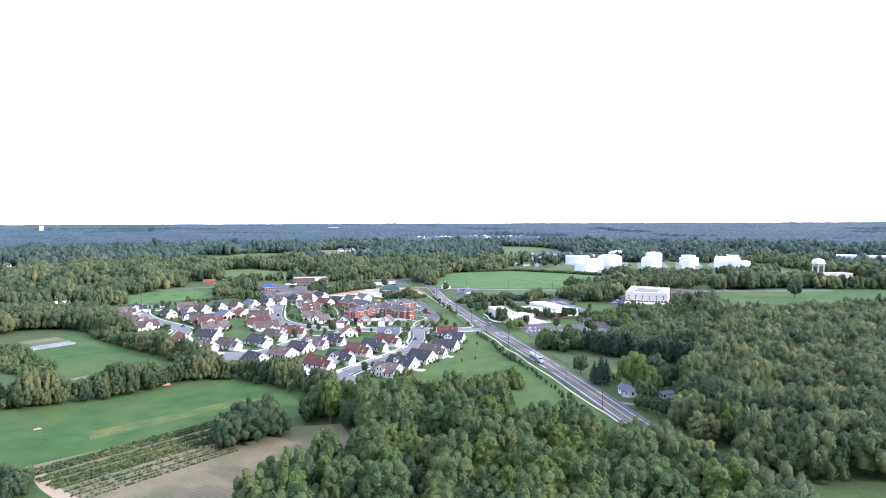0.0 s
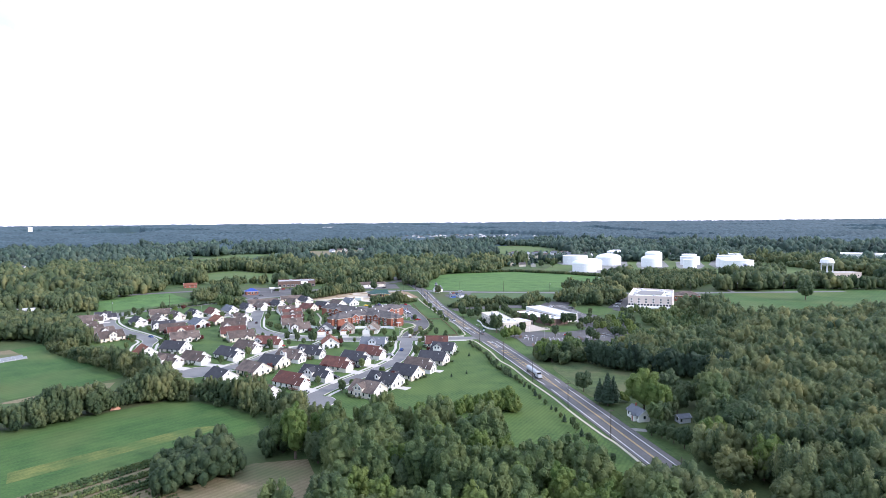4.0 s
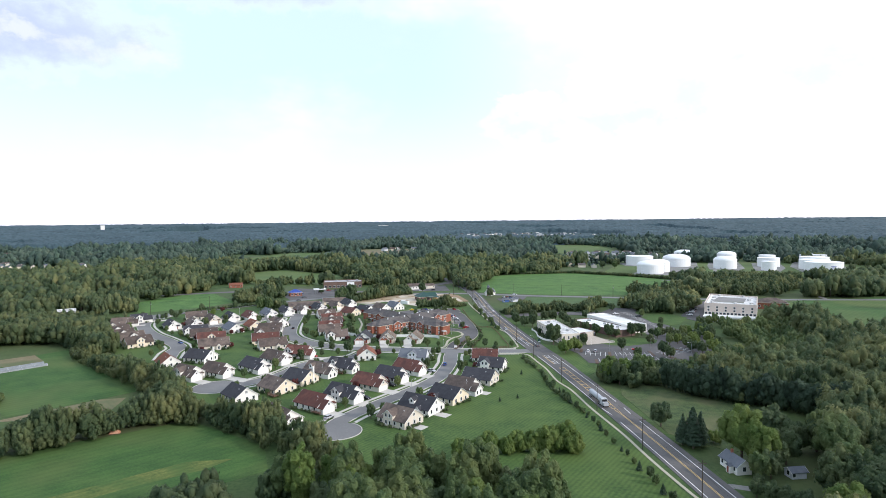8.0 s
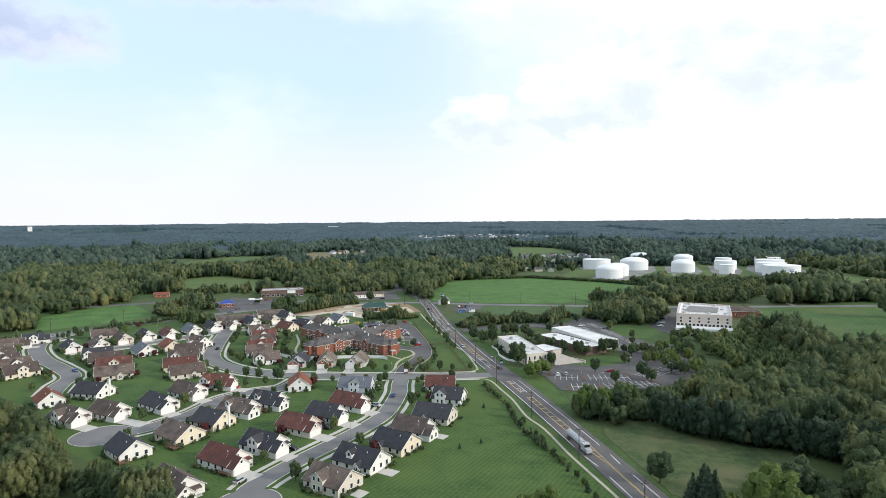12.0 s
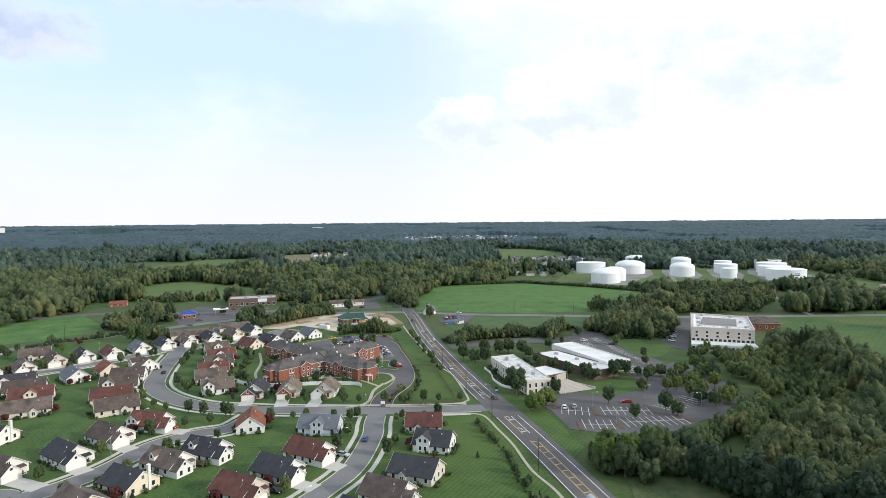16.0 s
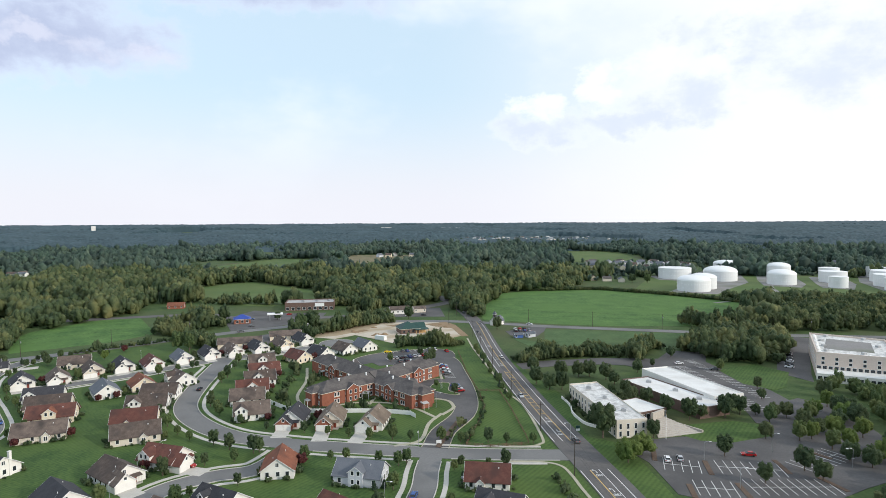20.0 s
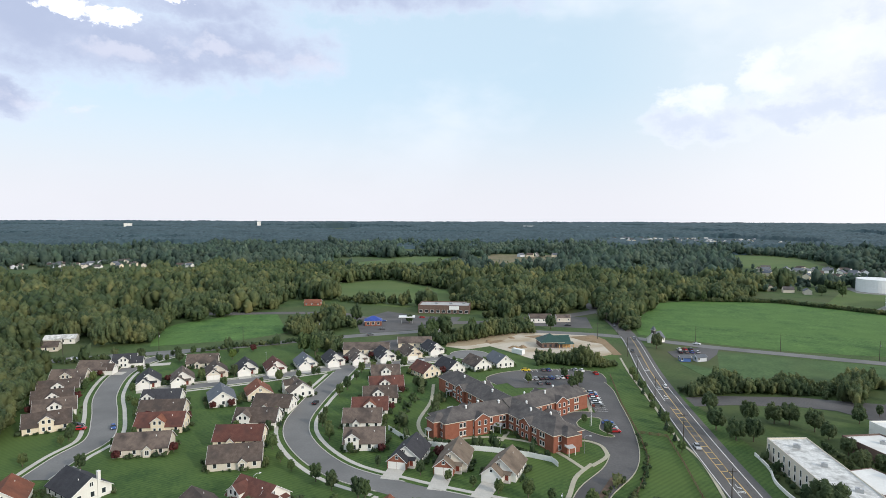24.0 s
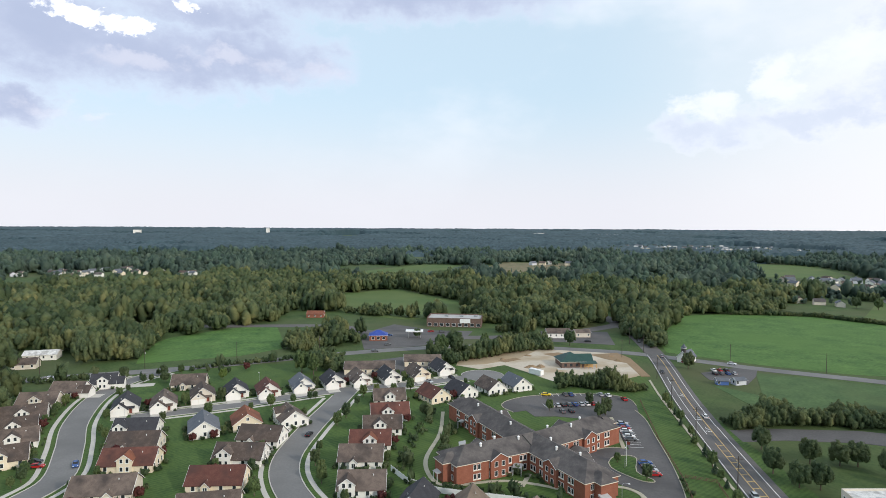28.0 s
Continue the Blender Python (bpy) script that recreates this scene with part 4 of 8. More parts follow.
mx, my = spots([(-700, 250), (-640, 1000), (-300, 1050), (620, 1050), (640, 500), (480, 300), (300, 640), (0, 760), (-300, 500), (-330, 380)], 13.6, 41)
ok = wooded(mx, my)
mx, my = mx[ok], my[ok]
near = np.hypot(mx + 100, my - 450) < 320
for sel, cards, size, seed, side in ((near, 260, 0.046, 42, 26), (~near, 40, 0.10, 45, 10)):
    joined_woods("woods", mx[sel], my[sel], rolling(mx[sel], my[sel], 8, 17, seed), cards, size, seed, M_WOODS, "dense green woods beyond the cross road", ratio=0.6, side=side, sides=5)
GROVES = ([(-227, 621), (-205, 632), (-192, 650), (-190, 668), (-205, 694), (-214, 694), (-229, 665)], [(-10, 708), (-24, 752), (-34, 806), (-4, 850), (16, 841), (3, 775), (0, 718)],
          [(-128, 766), (-66, 756), (-52, 786), (-80, 850), (-160, 800), (-146, 770)], [(-262, 770), (-215, 768), (-190, 775), (-205, 786), (-262, 782)], [(-300, 560), (-288, 572), (-306, 600), (-330, 640), (-345, 600)],
          [(95, 905), (88, 925), (100, 990), (118, 985), (108, 930)], [(-96, 722), (-84, 752), (-100, 752), (-118, 730)], [(320, 672), (375, 652), (395, 690), (378, 715), (335, 690)], [(117.5, 594), (127, 577), (132, 562), (143, 564), (162, 560), (186, 604), (192, 636), (171, 655), (136, 624)])
for k, pts in enumerate(GROVES):
    gx, gy = spots(pts, 7.2, 70 + k)
    joined_woods("grove", gx, gy, rolling(gx, gy, 4.5, 14, 80 + k, 30), 110, 0.06, 80 + k, M_WOODS, "grove of mixed green trees beside the road", ratio=0.44)
for pts, seed in (([(-302, 415), (-285, 438), (-252, 441), (-240, 435), (-212, 403), (-206, 412), (-238, 452), (-268, 484), (-292, 502), (-330, 470)], 91),):
    gx, gy = spots(pts, 7.4, seed)
    joined_woods("woods", gx, gy, rn.uniform(10.5, 15.5, len(gx)), 200, 0.05, seed, M_WOODS, "tall dark green wood between field and houses", ratio=0.44, side=14)
fx, fy = spots([(-1500, 500), (-1300, 1900), (1500, 1950), (1500, 700), (640, 500), (620, 1050), (-300, 1050), (-640, 1000), (-700, 450)], 17.5, 43)
ok = wooded(fx, fy) & (np.hypot(fx, fy - 150) < 1720)
joined_woods("woods", fx[ok], fy[ok], rolling(fx[ok], fy[ok], 5, 19, 44, 90), 8, 0.18, 44, M_HAZEWOODS, "far rolling green woods", ratio=0.8, side=2, sides=5)


def lattice(X, Y, cell, seed):
    """Smooth random heights from 0 to 1 on a lattice of the given cell size."""
    t = np.random.default_rng(seed).uniform(0, 1, (64, 64))
    a, b = X / cell + 1000, Y / cell + 1000
    i, j = np.floor(a).astype(int), np.floor(b).astype(int)
    u, v = a - i, b - j
    u, v = u * u * (3 - 2 * u), v * v * (3 - 2 * v)
    g = lambda p, q: t[p % 64, q % 64]
    return (g(i, j) * (1 - u) + g(i + 1, j) * u) * (1 - v) + (g(i, j + 1) * (1 - u) + g(i + 1, j + 1) * u) * v


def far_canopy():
    """The distant treetops as one uneven sheet out to the horizon, with clearings."""
    rng = np.random.default_rng(77)
    na, radii = 800, 1500 * (6400 / 1500) ** (np.arange(170) / 169)
    ang = np.radians(np.linspace(-66, 58, na))
    R, A = np.meshgrid(radii, ang, indexing="ij")
    X, Y = R * np.sin(A), 150 + R * np.cos(A)
    u = np.clip((R - 1800) / 3000, 0, 1)
    rough = rng.uniform(0, 1, X.shape)
    Z = 3 + 9 * rough + 7 * lattice(X, Y, 150, 3) + 4 * lattice(X, Y, 420, 4) + 24 * u * u * (3 - 2 * u)
    Z = Z * np.clip((R - 1500) / 220, 0, 1) - 3 * (R < 1520)
    fields = (lattice(X, Y, 300, 5) > 0.76) & (R < 4800)
    Z[fields] = -2
    open_ = np.zeros(X.size, bool)
    for cx, cy, rx, ry in PATCHES:
        open_ |= ((X.ravel() - cx) / rx) ** 2 + ((Y.ravel() - cy) / ry) ** 2 < 1
    Z.ravel()[open_] = -2
    low = ((X - 160) / 360) ** 2 + ((Y - 2330) / 400) ** 2 < 1
    Z[low] = 1 + 5.5 * rough[low]
    me = bpy.data.meshes.new("woods")
    idx = np.arange(X.size).reshape(X.shape)
    q = np.stack([idx[:-1, :-1], idx[:-1, 1:], idx[1:, 1:], idx[1:, :-1]], -1).reshape(-1, 4)[:, ::-1]
    me.vertices.add(X.size)
    me.vertices.foreach_set("co", np.stack([X, Y, Z], -1).ravel())
    me.loops.add(q.size)
    me.loops.foreach_set("vertex_index", q.ravel().astype(np.int32))
    me.polygons.add(len(q))
    me.polygons.foreach_set("loop_start", (np.arange(len(q)) * 4).astype(np.int32))
    me.update(calc_edges=True)
    me.materials.append(M_HAZEHORIZON)
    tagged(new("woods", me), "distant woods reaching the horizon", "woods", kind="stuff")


far_canopy()


# ---- houses ----
MESHES = {}


def window(owner, x, y, z, face, w=1.0, h=1.4, bars=1):
    """A framed window at a wall point; face is the way it looks, in degrees."""
    m = owner.matrix_basis.to_3x3() @ Vector((math.cos(radians(face)), math.sin(radians(face)), 0))
    if m.y > 0.45:
        return  # the sheltered north walls are plain
    key = ("win", w, h, bars)
    if key not in MESHES:
        fr, pn = Shape(), Shape()
        t = 0.12
        ring = lambda p, q, d: [(-w / 2 - p, d, -h / 2 - p - q), (w / 2 + p, d, -h / 2 - p - q), (w / 2 + p, d, h / 2 + p), (-w / 2 - p, d, h / 2 + p)]
        fr.v = ring(t, 0.04, -0.02) + ring(t, 0.04, 0.08) + ring(0, 0, 0.06) + ring(0, 0, -0.02)
        for k in (0, 4, 8):
            fr.f += [(k + i, k + (i + 1) % 4, k + 4 + (i + 1) % 4, k + 4 + i) for i in range(4)]
        if bars > 1:
            fr.box(-0.05, 0.05, -0.02, 0.05, -h / 2, h / 2)
        pn.box(-w / 2, w / 2, -0.02, 0.02, -h / 2, h / 2)
        MESHES[key] = (fr.mesh("window", M_TRIM), pn.mesh("pane", M_PANE))
    f, p = MESHES[key]
    ob = part("window", f, None, owner, at=pose(x, y, z, 0, 0, face - 90))
    part("pane", p, None, ob)


def garage_door(owner, x, y, face, w=2.6, h=2.2):
    key = ("garage", w, h)
    if key not in MESHES:
        s = Shape()
        for i in range(4):
            s.box(-w / 2, w / 2, -0.02, 0.05, h * i / 4 + 0.02, h * (i + 1) / 4 - 0.02)
        MESHES[key] = s.box(-w / 2 - 0.12, w / 2 + 0.12, -0.02, 0.03, 0, h + 0.12).mesh("garage_door", M_DOORPAINT)
    part("garage_door", MESHES[key], None, owner, at=pose(x, y, 0.05, 0, 0, face - 90))


def gable_block(owner, names, cx, cy, turn, L, W, he, hr, wall, roof, over=0.45, z0=0.0, label=""):
    """A block with a pitched roof whose ridge runs along its own x axis."""
    m = pose(cx, cy, 0, 0, 0, turn)
    b = Shape()
    prof = [(-W / 2, z0), (W / 2, z0), (W / 2, he), (0, hr - 0.12), (-W / 2, he)]
    b.solid([(-L / 2, p, z) for p, z in reversed(prof)], [(L / 2, p, z) for p, z in reversed(prof)])
    part(names[0], b.moved(m), wall, owner)
    slope = (hr - he) / (W / 2)
    ye, ze, t, xe = W / 2 + over, he - over * slope, 0.16, L / 2 + over
    prof = [(ye, ze), (0, hr), (-ye, ze), (-ye, ze - t), (0, hr - t), (ye, ze - t)]
    part(names[1], Shape().solid([(-xe, p, z) for p, z in reversed(prof)], [(xe, p, z) for p, z in reversed(prof)]).moved(m), roof, owner, label)
    prof = [(ye, ze - 0.02), (0, hr - 0.02), (-ye, ze - 0.02), (-ye, ze - 0.2), (0, hr - 0.2), (ye, ze - 0.2)]
    for sx in (-1, 1):
        x0, x1 = sorted((sx * xe, sx * (xe + 0.06)))
        part("bargeboard", Shape().solid([(x0, p, z) for p, z in reversed(prof)], [(x1, p, z) for p, z in reversed(prof)]).moved(m), M_TRIM, owner)
    return m


HOUSES = []
HOUSE_LABEL = {"black": "black-shingled", "brown": "brown-shingled", "red": "red-brown-shingled", "orange": "orange-shingled", "tan": "tan-shingled", "grey": "grey-shingled"}


def house(x, y, turn, L=14.0, W=11.0, roof="brown", wall="white", dormer=0, garage="", chimney=0, he=2.9, hr=6.6, wing_roof="", dx=0.0, drive=True, front="", bay=None, pop=None):
    """A one-and-a-half-storey house; local x is the ridge. dormer: +-1 the side of a wall gable at dx; garage: E, W, N or S."""
    h = thing("house", pose(x, y, 0, 0, 0, turn), f"{wall} house with {HOUSE_LABEL[roof]} gable roof on the lawn", "house", "houses of the estate")
    R, Wm = ROOFS[roof], WALLS[wall]
    R2 = ROOFS[wing_roof] if wing_roof else R
    gable_block(h, ("wall", "roof"), 0, 0, 0, L, W, he, hr, Wm, R)
    for sd, face in ((1, 90), (-1, 270)):
        if garage == ("N" if sd > 0 else "S"):
            continue
        for px in (-L * 0.36, -L * 0.1, L * 0.14, L * 0.38):
            if not (dormer == sd and abs(px - dx) < 2.6) and not (bay is not None and sd < 0 and abs(px - bay) < 1.6):
                window(h, px, sd * W / 2, 1.65, face, 0.95, 1.35)
    for sd, face in ((1, 0), (-1, 180)):
        if garage != ("E" if sd > 0 else "W"):
            for py in (-W * 0.3, W * 0.02, W * 0.3):
                window(h, sd * L / 2, py, 1.65, face, 1.0, 1.4)
        window(h, sd * L / 2, -W * 0.08 * (garage != ""), 4.5, face, 0.9, 1.1, 2)
    if dormer:
        gable_block(h, ("dormer", "dormer_roof"), dx, dormer * (W / 2 - 1.6), 90, 4.2, 4.6, 4.6, 6.35, Wm, R2, 0.3)
        for px in (-0.9, 0.9):
            window(h, dx + px, dormer * (W / 2 + 0.5), 4.2, 90 * dormer, 0.8, 1.2)
            window(h, dx + px, dormer * (W / 2 + 0.5), 1.6, 90 * dormer, 0.8, 1.3)
    if garage:
        face = {"E": 0, "N": 90, "W": 180, "S": 270}[garage]
        a = radians(face)
        half = (L if garage in "EW" else W) / 2
        side = -W * 0.2 if garage in "EW" else L * 0.22
        ux, uy = math.cos(a), math.sin(a)
        ox, oy = -uy * side, ux * side
        d = half + 0.6
        gable_block(h, ("garage_wall", "garage_roof"), ux * d + ox, uy * d + oy, face, 5.6, 6.2, 2.7, 5.3, WALLS[front] if front else Wm, R2, 0.35)
        d += 2.8
        for o in (-1.45, 1.45):
            if not drive:
                window(h, ux * d + ox - uy * o, uy * d + oy + ux * o, 1.4, face, 1.0, 1.5)
                continue
            garage_door(h, ux * d + ox - uy * o, uy * d + oy + ux * o, face)
        window(h, ux * d + ox, uy * d + oy, 3.8, face, 0.8, 0.8)
        # porch and entry beside the garage
        ex, ey = ux * (half + 0.02) - uy * -side, uy * (half + 0.02) + ux * -side
        part("front_door", Shape().box(-0.5, 0.5, -0.02, 0.06, 0.15, 2.25), M_ENTRY, h, at=pose(ex, ey, 0, 0, 0, face - 90))
        m = pose(ex, ey, 0, 0, 0, face - 90)
        part("porch_roof", Shape().solid([(-1.6, 0, 2.75), (1.6, 0, 2.75), (1.6, 1.7, 2.45), (-1.6, 1.7, 2.45)], [(-1.6, 0, 3.1), (1.6, 0, 3.1), (1.6, 1.7, 2.6), (-1.6, 1.7, 2.6)]), R2, h, at=m)
        for px in (-1.4, 1.4):
            part("porch_post", Shape().box(px - 0.08, px + 0.08, 1.45, 1.6, 0, 2.5), M_TRIM, h, at=m)
        part("porch_step", Shape().box(-1.5, 1.5, 0, 1.7, -0.1, 0.18), M_CONCRETE, h, at=m)
    if pop is not None:
        gable_block(h, ("roof_dormer", "roof_dormer_roof"), pop, -W * 0.27, 90, 3.0, 2.3, hr - 1.35, hr - 0.3, Wm, R, 0.2, he)
        window(h, pop, -W * 0.27 - 1.5, hr - 1.75, 270, 0.9, 1.0)
    if bay is not None:
        gable_block(h, ("bay", "bay_roof"), bay, -W / 2 - 0.2, 90, 1.8, 2.6, 2.6, 3.9, Wm, R, 0.25)
        window(h, bay, -W / 2 - 1.1, 1.5, 270, 1.1, 1.5, 2)
    if chimney:
        part("chimney", Shape().box(-0.45, 0.45, -0.4, 0.4, 0, hr + 0.9).box(-0.52, 0.52, -0.47, 0.47, hr + 0.9, hr + 1.05), WALLS["white"], h, at=pose(L / 2 - 0.1 if chimney > 0 else -L / 2 + 0.1, W * 0.18, 0))
    part("roof_vent", Shape().tube(-L * 0.2, W * 0.15, he, hr - 0.3 * (hr - he) + 0.4, 0.09, 0.09, 6), M_TRIM, h)
    part("roof_vent", Shape().tube(L * 0.25, -W * 0.16, he, hr - 0.32 * (hr - he) + 0.4, 0.12, 0.12, 6), M_TRIM, h)
    HOUSES.append((x, y, turn, L, W, garage if drive else garage.lower()))
    return h


# along the south street, lawn side
house(-28.0, 307.4, -33, 13.5, 11, "brown", "beige", dormer=-1, dx=-1.0, he=3.0)
house(-21.4, 322.0, -32, 15, 11, "black", "white", pop=-1.5, bay=3.0)
house(-11.3, 336.1, -36, 13.5, 11, "black", "cream", bay=-2.0)
house(-5.8, 350.2, -30, 13, 10.5, "brown", "white", garage="E", drive=False)
house(2.3, 364.9, -24, 14.5, 11, "black", "beige", bay=-2.0)
house(8.4, 387.8, -18, 12.5, 10.5, "black", "white", dormer=-1, dx=-2.5)
house(4.9, 406.4, -4, 13, 10, "red", "white", bay=-2.0)
# along the south street, other side
house(-48.8, 355.3, -30, 13, 10.5, "red", "beige", garage="E")
house(-56.4, 337.1, -30, 13.5, 10.5, "black", "white", dormer=-1, garage="E")
house(-40.7, 368.0, -30, 13, 10.5, "black", "white", garage="E")
house(-33.6, 382.1, -32, 13.5, 10.5, "red", "white", garage="E")
house(-33.7, 406.4, -8, 14.5, 9.5, "grey", "grey", dormer=-1, he=3.2)
house(-60.8, 411.2, -78, 12.5, 10, "orange", "white")
house(-68.4, 385.1, -24, 13, 10.5, "black", "white", pop=-2.5, garage="E", drive=False)
house(-77.6, 376.1, -28, 13.5, 10.5, "brown", "white", pop=-2.0, garage="E", drive=False)
house(-83.1, 361.8, -30, 13, 11, "black", "cream", chimney=1)
house(-89.7, 347.6, -36, 13.5, 11.5, "brown", "cream")
house(-65.6, 324.6, -33, 14, 10.5, "red", "white", garage="E")
house(-73.7, 305.9, -42, 14.5, 10.5, "brown", "white", pop=0.0, garage="E")
house(-101.5, 334.1, -42, 13, 10.5, "black", "white")
# round the middle street
house(-113.8, 384.3, -36, 14, 10.5, "black", "white", garage="E")
house(-129.3, 374.4, -25, 12.5, 10.5, "brown", "white", garage="E")
house(-141.7, 368.5, -28, 12.5, 10.5, "brown", "white", dormer=-1, garage="E")
house(-108.7, 401.7, -32, 13.5, 11, "brown", "white", garage="E")
house(-100.0, 414.4, -14, 13.5, 10.5, "red", "white", dormer=-1, dx=-3.5, garage="E")
house(-151.6, 403.0, -16, 14, 11, "black", "white", chimney=1)
house(-164.1, 391.4, -48, 12, 10, "orange", "white")
# rows between the west street and the main street
house(-158.4, 434.0, 28, 17, 10.5, "brown", "beige", bay=2.5)
house(-168.2, 452.7, 25, 16.5, 10.5, "red", "cream", dormer=-1, wing_roof="orange")
house(-179.1, 465.2, 25, 16.5, 10.5, "brown", "beige", bay=-2.0)
house(-190.0, 476.7, 26, 15, 10.5, "black", "white", dormer=-1, dx=-4.5)
house(-122.6, 434.9, 30, 16, 10.5, "brown", "beige", bay=2.5)
house(-132.3, 450.4, 22, 16, 10.5, "red", "cream", bay=-2.0)
house(-137.8, 468.5, 18, 15.5, 10.5, "brown", "white", dormer=-1, dx=-4)
house(-141.7, 485.6, 12, 15, 10.5, "brown", "white", bay=-2.0)
house(-168.9, 487.1, -48, 15, 10.5, "grey", "white")
house(-158.4, 498.5, -48, 12.5, 10.5, "orange", "cream")
house(-144.2, 507.6, -42, 13, 10.5, "brown", "white", dormer=-1, dx=-3)
# back street, far side
for px, py, rf, wl in ((-218.6, 498.7, "black", "white"), (-206.4, 506.8, "brown", "white"), (-199.7, 522.7, "brown", "beige"), (-189.7, 533.1, "black", "white"), (-176.9, 539.1, "red", "white"), (-167.0, 552.2, "grey", "white"),
                       (-156.5, 563.2, "black", "white"), (-145.9, 571.0, "brown", "white"), (-134.4, 580.9, "black", "white"), (-122.8, 591.4, "brown", "cream"), (-114.5, 605.9, "black", "white")):
    house(px, py, -48, 12.5, 10, rf, wl, garage="E")
house(-218.5, 535.9, 30, 15, 10, "brown", "beige", bay=-2.0)
# east side of the main street bend
house(-118.3, 545.3, 28, 13.5, 10, "brown", "white", dormer=-1)
house(-109.6, 526.1, 28, 15, 10, "red", "white", dormer=-1, dx=-1)
house(-105.7, 510.4, 26, 14, 10, "brown", "white", dormer=-1, dx=-1)
house(-102.9, 494.3, 22, 14, 10, "red", "white", dormer=-1, wing_roof="orange")
house(-99.6, 480.4, 20, 14, 10, "brown", "white", bay=-2.0)
house(-90.1, 461.7, 22, 13.5, 10.5, "brown", "white", dormer=-1, dx=-4)
# in front of the brick home
house(-70.8, 456.3, -86, 12.5, 9.5, "black", "white", garage="E", front="brick")
house(-55.9, 456.9, -84, 12.5, 9.5, "tan", "beige", garage="E", front="brick")
house(-38.9, 455.3, -95, 12, 9.5, "tan", "white", garage="E")
# by the far turning circle
house(-101.6, 556.5, -38, 13.5, 10, "red", "cream")
house(-91.7, 567.0, -40, 13.5, 10, "black", "white")
house(-80.3, 577.9, -45, 13.5, 10, "brown", "white")
house(-70.4, 587.9, -48, 13.5, 10, "grey", "white")
# west side of the west street
house(-257.1, 522.9, 35, 11, 10, "black", "white", dormer=-1, garage="E")
house(-259.8, 506.8, 22, 14, 10, "brown", "white", garage="E")
house(-256.0, 489.4, 28, 15, 10, "brown", "beige", dormer=-1)
house(-244.6, 474.0, 44, 15.5, 10, "brown", "white", dormer=-1)
house(-233.4, 461.9, 48, 14.5, 10, "brown", "white", dormer=-1)
house(-221.2, 452.9, 48, 14.5, 10, "brown", "white", dormer=-1)
house(-209.1, 439.8, 48, 15, 10.5, "brown", "cream", dormer=-1)


# ---- storage tanks and tower ----
def tank(x, y, r, h, dome=4.0):
    t = thing("storage_tank", pose(x, y, 0), "large white cylindrical storage tank with a domed roof", "tank", "storage tanks")
    n = 40
    s = Shape()
    ring = lambda q, z: [(q * math.cos(2 * math.pi * i / n), q * math.sin(2 * math.pi * i / n), z) for i in range(n)]
    s.solid(ring(r, -0.2), ring(r, h))
    part("shell", s, M_TANK, t)
    d = Shape()
    prof = [(r * math.cos(a), h + dome * math.sin(a)) for a in np.linspace(0, 1.5, 7)]
    for (r0, z0), (r1, z1) in zip(prof, prof[1:]):
        a, b = ring(r0, z0), ring(r1, z1)
        for i in range(n):
            j = (i + 1) % n
            d.face(a[i], a[j], b[j], b[i])
    part("dome", d, M_TANK, t, smooth=True)
    for z in (h * 0.35, h * 0.68, h - 0.3):
        part("wind_girder", Shape().solid(ring(r + 0.25, z), ring(r + 0.25, z + 0.25)), M_TANK, t)
    return t


for px, py, r, h, dome in ((227, 897, 17, 11.6, 5.5), (244, 919, 14.5, 12.6, 4.5), (296, 1008, 19.8, 11.9, 6.5), (342, 1110, 17, 14, 4.5), (248, 1034, 20.3, 13.8, 0.6), (350, 964, 15.5, 12.3, 5.5), (386, 1050, 14, 15, 4.5),
                           (395, 930, 9.6, 12.3, 0.5), (422, 990, 14.8, 13, 0.6), (436, 1025, 11.5, 14.5, 0.6), (451, 900, 22, 13.4, 0.8), (463, 945, 19, 13.2, 0.7), (489, 995, 19, 13.5, 0.7), (519, 1055, 19.2, 13.2, 0.7)):
    tk_ = tank(px, py, r, h, dome)
    if (px, py) == (451, 900):
        for z, a0, a1 in ((8.6, 262, 280), (6.8, 264, 278)):
            s = Shape()
            for k in range(6):
                a, b = radians(a0 + (a1 - a0) * k / 6), radians(a0 + (a1 - a0) * (k + 0.8) / 6)
                s.solid([((r + 0.02) * math.cos(t), (r + 0.02) * math.sin(t), z) for t in (a, b)] + [((r + 0.08) * math.cos(t), (r + 0.08) * math.sin(t), z) for t in (b, a)],
                        [((r + 0.02) * math.cos(t), (r + 0.02) * math.sin(t), z + 1.1) for t in (a, b)] + [((r + 0.08) * math.cos(t), (r + 0.08) * math.sin(t), z + 1.1) for t in (b, a)])
            part("lettering_bars", s, ROOFS["blue"], tk_, "faded blue painted bars")


